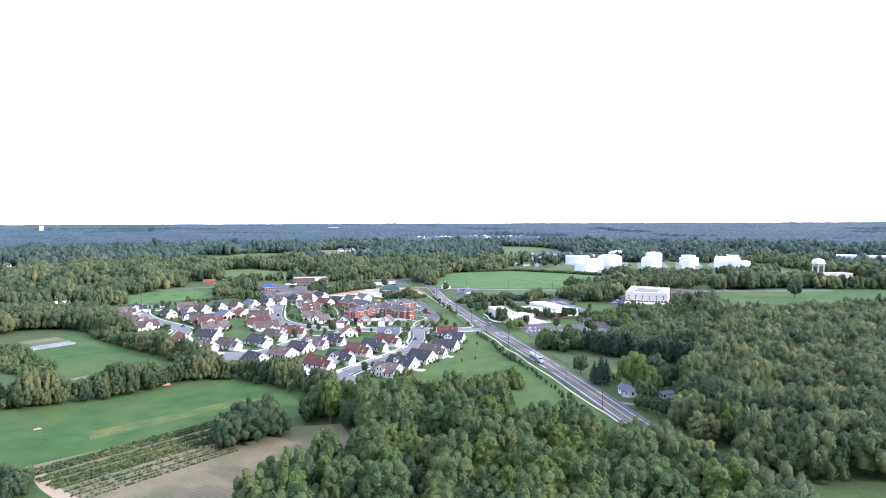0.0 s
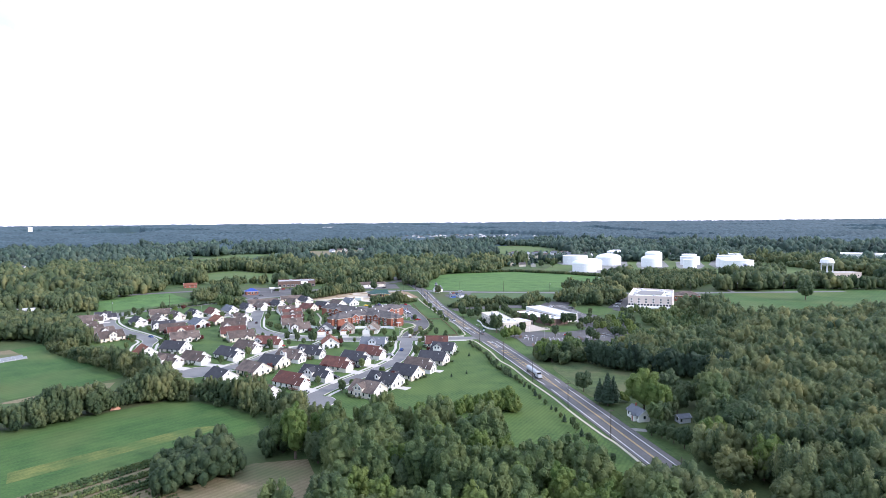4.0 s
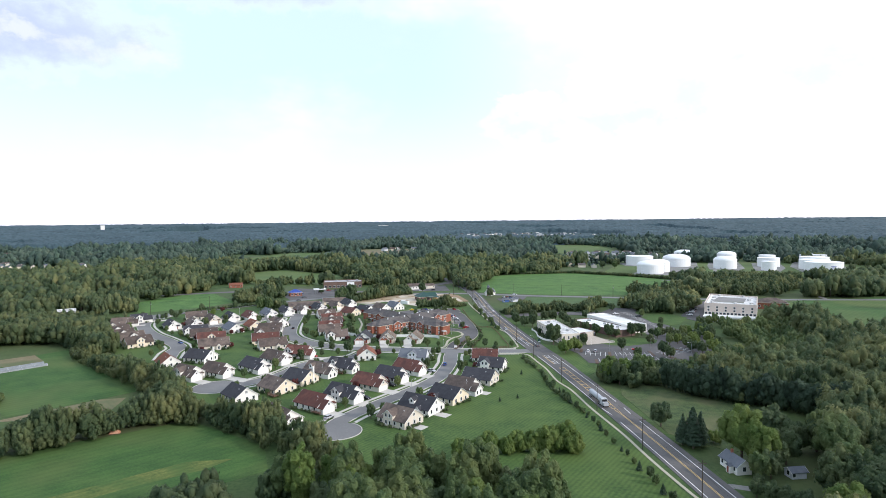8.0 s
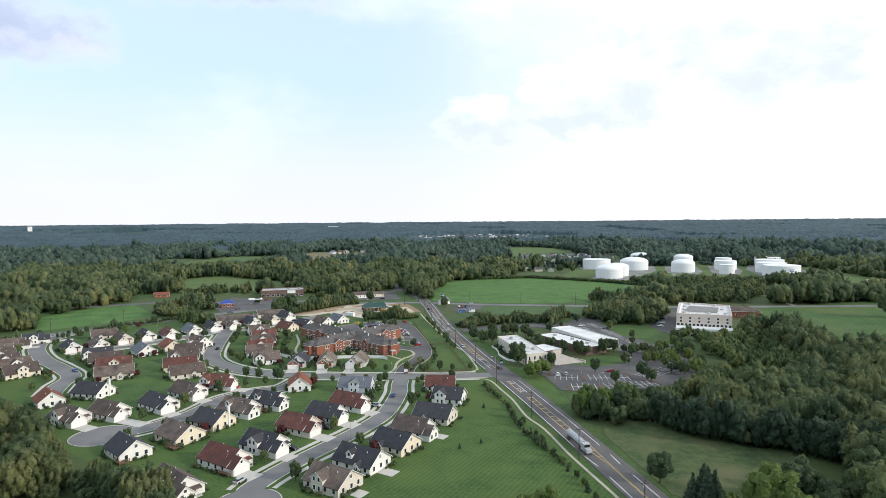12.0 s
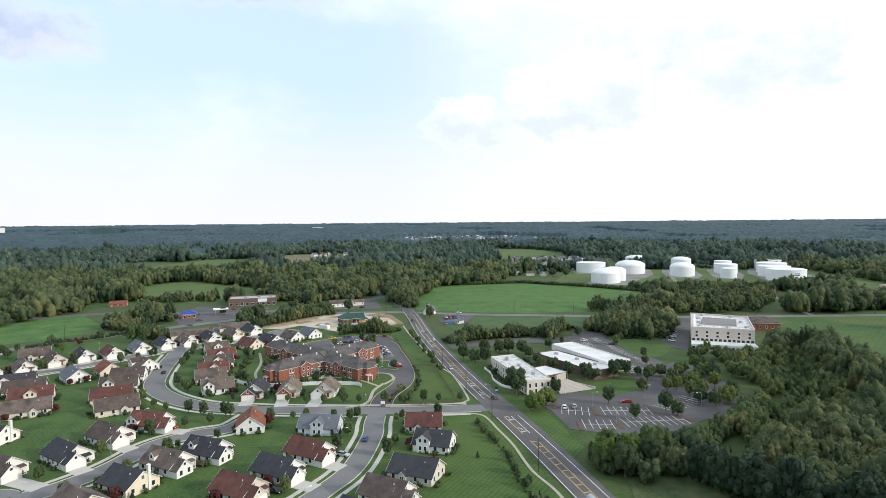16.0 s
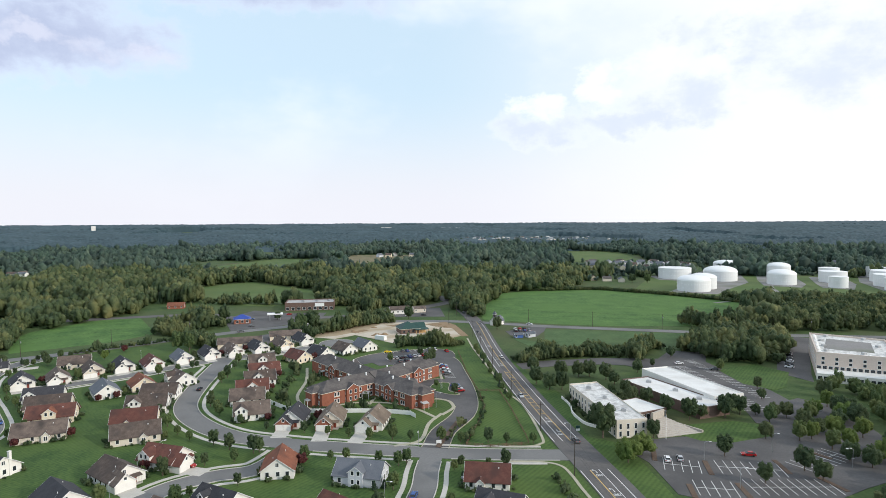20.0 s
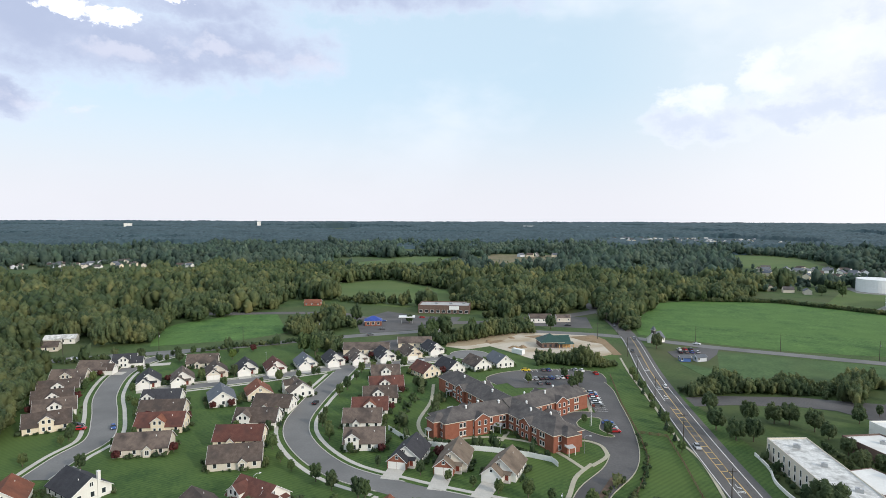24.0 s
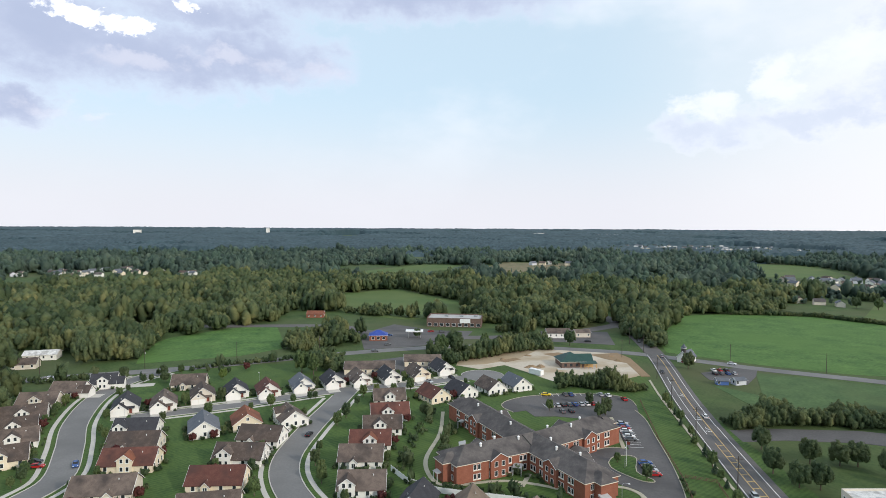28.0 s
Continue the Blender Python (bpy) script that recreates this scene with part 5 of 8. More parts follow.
def deck(x, y, turn, w=4.5, d=3.2, z=0.9):
    t = thing("wooden_deck", pose(x, y, 0, 0, 0, turn), "red-brown wooden deck with railings behind a house", "deck", "garden decks")
    for i in range(12):
        part("board", Shape().box(-w / 2 + i * w / 12 + 0.01, -w / 2 + (i + 1) * w / 12 - 0.01, 0, d, z - 0.05, z), M_FENCEWOOD, t)
    part("frame", Shape().box(-w / 2, w / 2, 0.05, d - 0.05, z - 0.28, z - 0.05), M_FENCEWOOD, t)
    for px, py in ((-w / 2, 0), (w / 2, 0), (-w / 2, d), (0, d), (w / 2, d)):
        part("post", Shape().box(px - 0.06, px + 0.06, py - 0.06, py + 0.06, -0.1, z + 1.0), M_FENCEWOOD, t)
    for k in (0.35, 0.7, 1.0):
        part("rail", Shape().box(-w / 2, w / 2, d - 0.03, d + 0.03, z + k - 0.04, z + k + 0.04), M_FENCEWOOD, t)
        for px in (-w / 2, w / 2):
            part("rail", Shape().box(px - 0.03, px + 0.03, 0, d, z + k - 0.04, z + k + 0.04), M_FENCEWOOD, t)


deck(-66.6, 379.0, 150)
deck(-87.0, 339.8, 145)
deck(-98.8, 327.6, 140)
deck(-61.5, 318.0, 150)


# ---- driveways, paths and lots ----
def driveways():
    for x, y, turn, L, W, garage in HOUSES:
        if not garage or garage.islower():
            continue
        a = radians({"E": 0, "N": 90, "W": 180, "S": 270}[garage])
        half = (L if garage in "EW" else W) / 2 + 3.5
        side = -W * 0.2 if garage in "EW" else L * 0.22
        m = pose(x, y, 0, 0, 0, turn)
        u = m.to_3x3() @ Vector((math.cos(a), math.sin(a), 0))
        n = Vector((-u.y, u.x, 0))
        p = m @ Vector((math.cos(a) * half - math.sin(a) * side, math.sin(a) * half + math.cos(a) * side, 0))
        for k in range(8, 40):
            q = p + u * (k * 0.5)
            if on_road((q.x, q.y), None, -0.6):
                break
        d = min(k * 0.5 + 0.5, 13)
        quad = [p - n * 2.8 - u * 0.3, p + n * 2.8 - u * 0.3, p + n * 2.8 + u * d, p - n * 2.8 + u * d]
        structure("driveway", slab([(v.x, v.y) for v in quad], -0.2, 0.145), M_CONCRETE, "pale concrete driveway in front of a garage", "driveway")


driveways()
for x, y, turn in ((-20.6, 302.6, -33), (-12.6, 316.5, -32), (3.5, 346.5, -30)):
    structure("patio", slab([(-3, -2.2), (3, -2.2), (3, 2.2), (-3, 2.2)], -0.2, 0.15).moved(pose(x, y, 0, 0, 0, turn)), M_CONCRETE, "pale concrete patio behind a house", "patio")

SCHOOL_DRIVE = smooth_line([(-13.5, 433), (-11.7, 449.6), (-5.5, 468), (-4.2, 486), (-6.8, 510.5), (-11.8, 538), (-16.8, 562), (-27, 577), (-47, 578), (-60, 571), (-66, 560), (-60, 553)], 6)
school = structure("school_drive", ribbon(SCHOOL_DRIVE, -4.6, 4.6, -0.2, 0.105), M_LOT, "grey asphalt drive to the brick home", "drive")
structure("parking_lot", slab([(-62, 558), (-54, 547.5), (-46, 550.5), (-24, 552), (-16, 522), (-9, 516), (-13, 562), (-14.6, 578), (-17.2, 585.5), (-22.6, 589.6), (-29.2, 590.5), (-42.2, 587.1), (-52.4, 582.5), (-58, 578)], -0.2, 0.117), M_LOT, "grey asphalt parking lot with white stalls", "parking lot")
structure("parking_lot", slab([(-17.6, 522.6), (-21.2, 522.6), (-24.5, 520.8), (-27.8, 516.7), (-29.7, 511.4), (-28.7, 505.5), (-25.4, 500.8), (-19, 492), (-12.6, 489), (-8.5, 480), (-4, 490), (-6, 520)], -0.2, 0.111), M_LOT, "grey asphalt turning loop round an island", "parking lot")
ISLAND = [(-22.4, 507.7), (-21.2, 513.1), (-16.9, 516.3), (-13.6, 514.6), (-13.4, 503.2), (-8.6, 498.6), (-8.2, 496.6), (-11.6, 496.2), (-17.1, 499.6), (-21.0, 503.4)]
structure("lawn", slab(ISLAND, -0.2, 0.16), M_LAWN, "small grass island in the drive", "lawn")
for pts in (ISLAND + ISLAND[:1], [(-17.6, 522.6), (-21.2, 522.6), (-24.5, 520.8), (-27.8, 516.7), (-29.7, 511.4), (-28.7, 505.5), (-25.4, 500.8), (-19, 492)],
            [(-14.6, 577), (-17.2, 585.5), (-22.6, 589.6), (-29.2, 590.5), (-42.2, 587.1), (-52.4, 582.5), (-58, 578)]):
    part("kerb", ribbon(smooth_line(pts, 3), -0.16, 0.16, -0.1, 0.24), M_FOOTPATH, school)
part("kerb", ribbon([p for p in SCHOOL_DRIVE if p.y < 570 and p.x > -20], 4.6, 4.9, -0.1, 0.22), M_FOOTPATH, school)
part("kerb", ribbon([p for p in SCHOOL_DRIVE if p.y < 482], -4.9, -4.6, -0.1, 0.22), M_FOOTPATH, school)
part("kerb", ribbon([p for p in SCHOOL_DRIVE if p.x < -46], 4.6, 4.9, -0.1, 0.22), M_FOOTPATH, school)
fl = thing("flagpole", pose(-16.7, 506.4, 0.1), "white flagpole with a small red flag on the island", "flagpole")
part("pole", Shape().tube(0, 0, 0, 8.5, 0.08, 0.05, 8), M_TRIM, fl)
part("flag", Shape().box(0.06, 1.1, -0.02, 0.02, 7.3, 8.3), M_ENTRY, fl)
for pts in ([(-91.6, 540.6), (-84.3, 515.4), (-80.5, 489.7), (-72.6, 475.4), (-66, 474), (-51.7, 482.4), (-34.7, 482), (-24.7, 475), (-16, 465)], [(-46, 480), (-45.5, 490)], [(-14, 470), (-18, 458), (-19.5, 440), (-28, 434)],
            [(-18, 523), (-21.2, 540.5), (-24.2, 557.1)], [(-18.7, 489.6), (-15.7, 489.3), (-12.3, 486.9), (-10.4, 482.5), (-9.9, 477), (-14, 468)]):
    structure("footpath", ribbon(smooth_line(pts, 5), -0.72, 0.72, -0.2, 0.15 + 0.0011 * pts[0][0] % 0.02), M_FOOTPATH, "pale concrete footpath across the lawn", "path")

structure("parking_lot", slab([(50, 441), (57, 425), (59.4, 402.6), (77, 395), (97, 398), (115.6, 410), (134, 420), (146, 446), (152, 488), (140, 500), (126, 490), (120, 470), (110, 466), (104, 456), (70, 448)], -0.2, 0.12), M_LOT, "grey asphalt parking lot with white stalls", "parking lot")
structure("parking_lot", slab([(23, 544), (38, 551), (64, 557), (78, 556), (95, 540), (112, 492), (108, 466), (122, 460), (136, 484), (134, 510), (124, 566), (132, 588), (113, 594), (100, 572), (67, 572), (34, 563), (20, 556)], -0.2, 0.113), M_LOT, "grey asphalt rear parking lot and drive", "parking lot")
structure("lawn", slab([(74, 452), (80.3, 445.6), (89.8, 444), (108, 452), (112, 462), (100, 468), (80, 462)], -0.2, 0.126), M_LAWN, "small lawn in front of the white halls", "lawn")
structure("lawn", slab([(124, 548), (147.6, 561.5), (158, 545), (144, 518), (136, 512), (126, 522)], -0.2, 0.13), M_LAWN, "mown lawn beside the rear lot", "lawn")
for k, (x, y, w_, d_, t) in enumerate(((60.2, 431, 1.6, 9, -12), (74.5, 422, 1.6, 11, -8), (98, 424, 1.6, 11, 0), (64, 405, 1.6, 9, -6), (79, 406, 1.6, 10, 0), (107, 412, 1.6, 10, 20), (114, 436, 1.8, 11, 35))):
    structure("planted_island", slab([(-w_ / 2, -d_ / 2), (w_ / 2, -d_ / 2), (w_ / 2, d_ / 2), (-w_ / 2, d_ / 2)], -0.2, 0.24).moved(pose(x, y, 0, 0, 0, t)), M_MULCH, "brown mulched island with a kerb in the lot", "island")
structure("parking_lot", slab([(161, 527), (152, 545), (178, 600), (207, 640), (224, 628), (193, 594), (167, 541)], -0.2, 0.12), M_LOT, "asphalt lot beside the tan office building", "parking lot")
structure("parking_lot", slab([(17, 650), (40, 673), (47, 668), (44, 652), (37, 632), (20, 636)], -0.2, 0.12), M_LOT, "asphalt lot beside the church", "parking lot")
structure("parking_lot", slab([(-178, 642), (-150, 664), (-128, 690), (-132, 728), (-160, 722), (-198, 736), (-205, 690)], -0.2, 0.126), M_LOT, "asphalt forecourt of the roadside shops", "parking lot")
structure("parking_lot", slab([(-90, 708), (-30, 712), (-38, 760), (-86, 745)], -0.2, 0.126), M_LOT, "asphalt lot of the roadside restaurant", "parking lot")
structure("parking_lot", slab([(-166, 572), (-138, 582), (-118, 612), (-140, 640), (-166, 610)], -0.2, 0.115), M_LOT, "asphalt yard behind the row of houses", "parking lot")
structure("building_site", slab([(-110.2, 622.0), (-104, 652), (-84, 684), (-63.2, 684.4), (-28.2, 685.8), (-20.9, 673.9), (-10.7, 637), (-20.2, 624), (-53.4, 605), (-61, 611), (-73.1, 622), (-86, 632), (-96.8, 618)], -0.2, 0.10), M_SAND, "bare pale sandy building site", "building site")
structure("building_site", slab([(-111.2, 621.6), (-114.1, 636.1), (-104, 658.0), (-83, 686), (-76, 676), (-82, 650), (-97, 630)], -0.2, 0.16), M_TANSOIL, "smooth tan soil bank at the building site", "building site")
for pts in ([(-43, 676), (-28, 687), (-19.5, 674), (-8.5, 633), (-13, 631), (-21, 660), (-34, 667)], [(-71, 668), (-62, 676), (-56, 672), (-63, 664)], [(-92, 641), (-84, 652), (-80, 649), (-87, 638)]):
    structure("building_site", slab(pts, -0.2, 0.17), M_DIRT, "churned brown dirt at the building site", "building site")
for hx0, hy0, hr0, hz0 in ((-70.5, 631, 4.2, 1.7), (-66, 634.5, 3.0, 1.3), (-90, 645, 2.6, 0.9), (-78, 660, 3.0, 0.8), (-26, 664, 3.2, 1.1), (-31, 675, 2.4, 0.8)):
    rr = random.Random(int(hx0 * 7))
    low_ = [(hx0 + hr0 * rr.uniform(0.8, 1.2) * math.cos(k * 0.7), hy0 + hr0 * rr.uniform(0.6, 1.0) * math.sin(k * 0.7), -0.1) for k in range(9)]
    tagged(part("dirt_mound", Shape().solid(low_, [(hx0 + (x_ - hx0) * 0.3, hy0 + (y_ - hy0) * 0.35, hz0 * rr.uniform(0.7, 1.1)) for x_, y_, _ in low_]), M_DIRT), "heap of dug brown soil on the site", "dirt mound", "dirt mounds")
for k, pts in enumerate(([(196, 880), (240, 864), (268, 908), (318, 978), (364, 1124), (320, 1134), (262, 1066), (222, 1060), (222, 1010), (258, 990)], [(322, 946), (354, 926), (376, 960), (412, 1070), (372, 1084), (342, 1010)],
                         [(376, 925), (400, 908), (432, 960), (462, 1040), (424, 1050), (390, 966)], [(420, 884), (460, 862), (500, 920), (560, 1070), (508, 1090), (450, 985)])):
    structure("tank_yard", slab(pts, -0.2, 0.18 + 0.006 * k), M_GRAVEL, "grey gravel yard round the tanks", "yard")
structure("lane", ribbon(smooth_line([(312, 640), (321, 683), (347, 748), (360, 800), (420, 830), (472, 837), (486, 877), (524, 976)], 6), -2.0, 2.0, -0.2, 0.172), M_GRAVEL, "pale gravel lane past the pond", "lane")
structure("lane", ribbon(smooth_line([(214, 800), (252, 822), (272, 812), (300, 850), (315, 905), (352, 1010), (390, 1120)], 6), -2.2, 2.2, -0.2, 0.17), M_GRAVEL, "grey gravel lane between the tanks", "lane")


def stalls(owner, x, y, turn, n, double=False, step=2.7, length=5.2):
    """White stall lines side by side."""
    m = pose(x, y, 0, 0, 0, turn)
    for i in range(n + 1):
        part("stall_line", Shape().box(i * step - 0.09, i * step + 0.09, -length * double, length, 0.1, 0.15).moved(m), M_WHITELINE, owner)
    if double:
        part("stall_line", Shape().box(0, n * step, -0.09, 0.09, 0.1, 0.148).moved(m), M_WHITELINE, owner)


lots = [o for o in scene.objects if o.name.startswith("parking_lot")]
stalls(lots[2], 61.5, 424.5, -12, 4, True)
stalls(lots[2], 78, 423.0, -5, 7, True)
stalls(lots[2], 66, 407.5, -6, 4, True)
stalls(lots[2], 82, 408.5, 4, 9, True)
stalls(lots[2], 104, 424, 35, 8, True)
stalls(lots[3], 115, 482, 98, 27, True)
stalls(lots[3], 128.5, 500, 98, 26, False)
stalls(lots[0], -51, 561, 28, 9)
stalls(lots[0], -56, 577, 22, 10)
stalls(lots[0], -22, 551, -78, 10)


def along(line, dist, off=0.0):
    """The place and heading at a distance along a line; on the highway it counts from its bend in the south."""
    dist += 368.6 if line is MAIN else 0.0
    for a, b in zip(line, line[1:]):
        q = (b - a).length
        if dist <= q:
            d = (b - a).normalized()
            return a + d * dist + Vector((d.y, -d.x, 0)) * off, math.degrees(math.atan2(d.y, d.x))
        dist -= q
    return line[-1], 0.0


def at_y(y):
    """The place and heading of the highway at a northing."""
    for a, b in zip(MAIN, MAIN[1:]):
        if a.y <= y < b.y:
            return a.lerp(b, (y - a.y) / (b.y - a.y)), math.degrees(math.atan2(b.y - a.y, b.x - a.x))


def lettering(words, height):
    """The words as a thin upright mesh of that height, centred, in the built-in font."""
    cu = bpy.data.curves.new("lettering", "FONT")
    cu.body, cu.size, cu.align_x, cu.align_y, cu.extrude = words, height, "CENTER", "CENTER", 0.03
    cu.offset = 0.02 * height
    ob = bpy.data.objects.new("lettering", cu)
    me = bpy.data.meshes.new_from_object(ob)
    bpy.data.objects.remove(ob)
    me.materials.clear()
    me.materials.append(M_WHITELINE)
    return me


for y0, y1 in ((326, 394), (472, 538)):
    y = y0
    while y < y1:
        p, h = at_y(y)
        k = min(1.0, (y - y0) / 10 + 0.35) if y0 < 400 else 1.0
        part("hatch_bar", Shape().box(-0.2, 0.2, -0.9 * k, 1.6 * k, 0.12, 0.193).moved(pose(p.x, p.y, 0, 0, 0, h) @ pose(0, 0, 0, 0, 0, 8)), M_YELLOW, main_road)
        y += 5.0
ONLY = lettering("ONLY", 1.5)
for y, off, way in ((401, -0.3, 0), (414, -0.3, 0), (449, -0.4, 180), (463, -0.4, 180), (552, -0.5, 180), (566, -0.5, 180), (600, -0.5, 180)):
    p, h = at_y(y + 3.2)
    m = pose(p.x, p.y, 0, 0, 0, h) @ pose(0, -off, 0) @ pose(0, 0, 0, 0, 0, way)
    s = Shape().box(-1.6, 0.4, -0.12, 0.12, 0.12, 0.196)
    s.solid([(0.1, -0.12, 0.12), (0.5, -0.12, 0.12), (0.9, 0.6, 0.12), (0.5, 0.6, 0.12)], [(0.1, -0.12, 0.196), (0.5, -0.12, 0.196), (0.9, 0.6, 0.196), (0.5, 0.6, 0.196)])
    s.solid([(0.15, 0.55, 0.12), (1.25, 0.55, 0.12), (0.7, 1.15, 0.12)], [(0.15, 0.55, 0.196), (1.25, 0.55, 0.196), (0.7, 1.15, 0.196)])
    part("turn_arrow", s.moved(m), M_WHITELINE, main_road)
    p, h = at_y(y)
    part("lane_word", ONLY, None, main_road, at=pose(p.x, p.y, 0.17, 0, 0, h) @ pose(0, -off, 0) @ pose(0, 0, 0, 0, 0, way - 90) @ Matrix.Diagonal((0.55, 1.25, 1, 1)))


# ---- brick care home ----
def hip_block(owner, cx, cy, turn, x0, x1, W, he, hr, wall, roof, hip0=True, hip1=True, over=0.5):
    m = pose(cx, cy, 0, 0, 0, turn)
    w = W / 2
    part("wall", Shape().box(x0, x1, -w, w, -0.2, he).moved(m), wall, owner)
    w += over
    a, b = x0 - over * hip0, x1 + over * hip1
    r0, r1 = (a + w if hip0 else a), (b - w if hip1 else b)
    low = [(a, -w, he), (b, -w, he), (b, w, he), (a, w, he)]
    top = [(r0, 0, hr), (r1, 0, hr)]
    r = Shape()
    r.face(low[0], low[1], top[1], top[0]).face(low[2], low[3], top[0], top[1]).face(low[1], low[2], top[1]).face(low[3], low[0], top[0]).face(*low[::-1])
    part("roof", r.moved(m), roof, owner)
    part("eave_trim", Shape().box(a - 0.05, b + 0.05, -w - 0.05, w + 0.05, he - 0.2, he - 0.02).moved(m), M_CREAM, owner)
    return m


def brick_home():
    h = thing("care_home", pose(0, 0, 0), "two-storey red brick care home with grey hip roofs", "building")
    cx, cy = -46.5, 502.0
    for tx, ty, W, nb in ((-66.5, 481.5, 12.5, 4), (-25.5, 482.0, 12.5, 5), (-27.5, 528.5, 13, 5), (-79.5, 535.5, 12.5, 6)):
        dx, dy = tx - cx, ty - cy
        L, a = math.hypot(dx, dy), math.degrees(math.atan2(dy, dx))
        m = hip_block(h, cx, cy, a, -5, L + 4, W, 6.1, 9.6, WALLS["brick"], ROOFS["care"], False, True)
        for sd in (-1, 1):
            for i in range(nb):
                px = 8.5 + i * (L - 6) / nb
                for z in (1.6, 4.5):
                    for o in (-0.75, 0.75):
                        v = m @ Vector((px + o, sd * W / 2, z))
                        window(h, v.x, v.y, v.z, a + 90 * sd, 0.9, 1.5)
                    v = m @ Vector((px, sd * W / 2, z - 1.0))
                    if (m.to_3x3() @ Vector((0, sd, 0))).y < 0.45:
                        part("sill", Shape().box(-1.4, 1.4, -0.05, 0.14, -0.14, 0.06), M_CREAM, h, at=pose(v.x, v.y, v.z, 0, 0, a + 90 * sd - 90))
            # bay with its own gable
            q = m @ Vector((L * 0.62, sd * (W / 2 - 1.4), 0))
            gable_block(h, ("bay_wall", "bay_roof"), q.x, q.y, a + 90, 4.6, 6.4, 6.1, 8.0, WALLS["brick"], ROOFS["care"], 0.35)
            q = m @ Vector((L * 0.62, sd * (W / 2 + 0.9), 0))
            for z in (1.6, 4.5):
                for o in (-1.3, 1.3):
                    e = pose(q.x, q.y, 0, 0, 0, a) @ Vector((o, 0, z))
                    window(h, e.x, e.y, e.z, a + 90 * sd, 1.0, 1.5)
        for z in (1.6, 4.5):
            for o in (-3.6, 3.6):
                v = m @ Vector((L + 4, o, z))
                window(h, v.x, v.y, v.z, a, 1.0, 1.5, 2)
        # projecting end pavilion
        q = m @ Vector((L + 4.6, 0, 0))
        hip_block(h, q.x, q.y, a, -2.5, 2.2, 5.6, 6.1, 8.2, WALLS["brick"], ROOFS["care"], False, True, 0.4)
        for k, (px, py) in enumerate(((L * 0.25, 1.6), (L * 0.5, -1.8), (L * 0.75, 1.5))):
            v = m @ Vector((px, py, 0))
            part("roof_vent", Shape().tube(v.x, v.y, 8.0, 9.6, 0.35, 0.35, 8).tube(v.x, v.y, 9.6, 9.9, 0.5, 0.2, 8), M_TRIM, h)
    hip_block(h, -32.6, 507.3, 0, -3, 3, 5, 3.2, 4.8, WALLS["brick"], ROOFS["care"], True, True)
    for px, py, t in ((-49.0, 489.6, -90), (-70.6, 477.2, -134), (-22.3, 476.2, -45), (-77.2, 524.2, 170), (-70.2, 502.0, 200)):
        part("entrance_canopy", Shape().solid([(0, -1.5, 2.7), (2.4, -1.5, 2.6), (2.4, 1.5, 2.6), (0, 1.5, 2.7)], [(0, -1.5, 3.3), (2.4, -1.5, 2.75), (2.4, 1.5, 2.75), (0, 1.5, 3.3)]), M_GREYROOF, h, at=pose(px, py, 0, 0, 0, t))
        for o in (-1.3, 1.3):
            part("canopy_post", Shape().box(2.15, 2.3, o - 0.08, o + 0.08, 0, 2.65), M_TRIM, h, at=pose(px, py, 0, 0, 0, t))
    return h


brick_home()


# ---- flat-roofed offices ----
def flat_block(owner, pts, h, wall, roof, parapet=0.5, name="wall"):
    part(name, slab(pts, -0.2, h), wall, owner)
    c = [sum(p[i] for p in pts) / len(pts) for i in (0, 1)]
    inner = [(c[0] + (x - c[0]) * 0.975, c[1] + (y - c[1]) * 0.975) for x, y in pts]
    part("roof", slab(inner, h - 0.1, h + 0.12), roof, owner)
    s = Shape()
    n = len(pts)
    for i in range(n):
        j = (i + 1) % n
        s.solid([(*pts[i], h), (*pts[j], h), (*inner[j], h), (*inner[i], h)][::-1], [(*pts[i], h + parapet), (*pts[j], h + parapet), (*inner[j], h + parapet), (*inner[i], h + parapet)][::-1])
    part("parapet", s, wall, owner)


def wall_windows(owner, p, q, zs, n, w, h):
    """n windows in each row along the wall from p to q, looking to the right of that way."""
    dx, dy = q[0] - p[0], q[1] - p[1]
    a = math.degrees(math.atan2(dy, dx)) - 90
    for z in zs:
        for i in range(n):
            u = (i + 0.5) / n
            window(owner, p[0] + dx * u, p[1] + dy * u, z, a, w, h)


def roof_units(owner, spots_, z, mat=None):
    for x, y, w in spots_:
        u = part("rooftop_unit", Shape().box(-w / 2, w / 2, -w * 0.35, w * 0.35, z, z + 1.1), mat or M_METAL, owner, at=pose(x, y, 0, 0, 0, -14))
        part("unit_fan", Shape().tube(0, 0, z + 1.1, z + 1.3, w * 0.25, w * 0.25, 10), M_METAL, u)


wo = thing("office_building", pose(0, 0, 0), "low white office building with a stained flat roof", "building")
flat_block(wo, [(40.5, 493.5), (53, 498), (62.5, 449), (51, 446)], 6.2, WALLS["beige"], M_FLATROOF)
wall_windows(wo, (51, 446), (62.5, 449), (1.6, 4.3), 4, 0.9, 1.9)
wall_windows(wo, (40.5, 493.5), (51, 446), (1.6, 4.3), 14, 0.9, 1.9)
wall_windows(wo, (62.5, 449), (53, 498), (4.3,), 12, 0.9, 1.9)
roof_units(wo, [(48, 488, 2), (52, 474, 1.6), (56, 458, 2)], 6.3)
wh = thing("office_hall", pose(0, 0, 0), "white flat-roofed hall with brown brick base", "building")
flat_block(wh, [(80, 527), (93.5, 532), (112, 487), (98, 481.5)], 5.2, WALLS["white"], M_CLEANROOF)
flat_block(wh, [(67, 511), (80, 517), (102, 476), (88, 469)], 4.0, WALLS["dark_brick"], M_CLEANROOF)
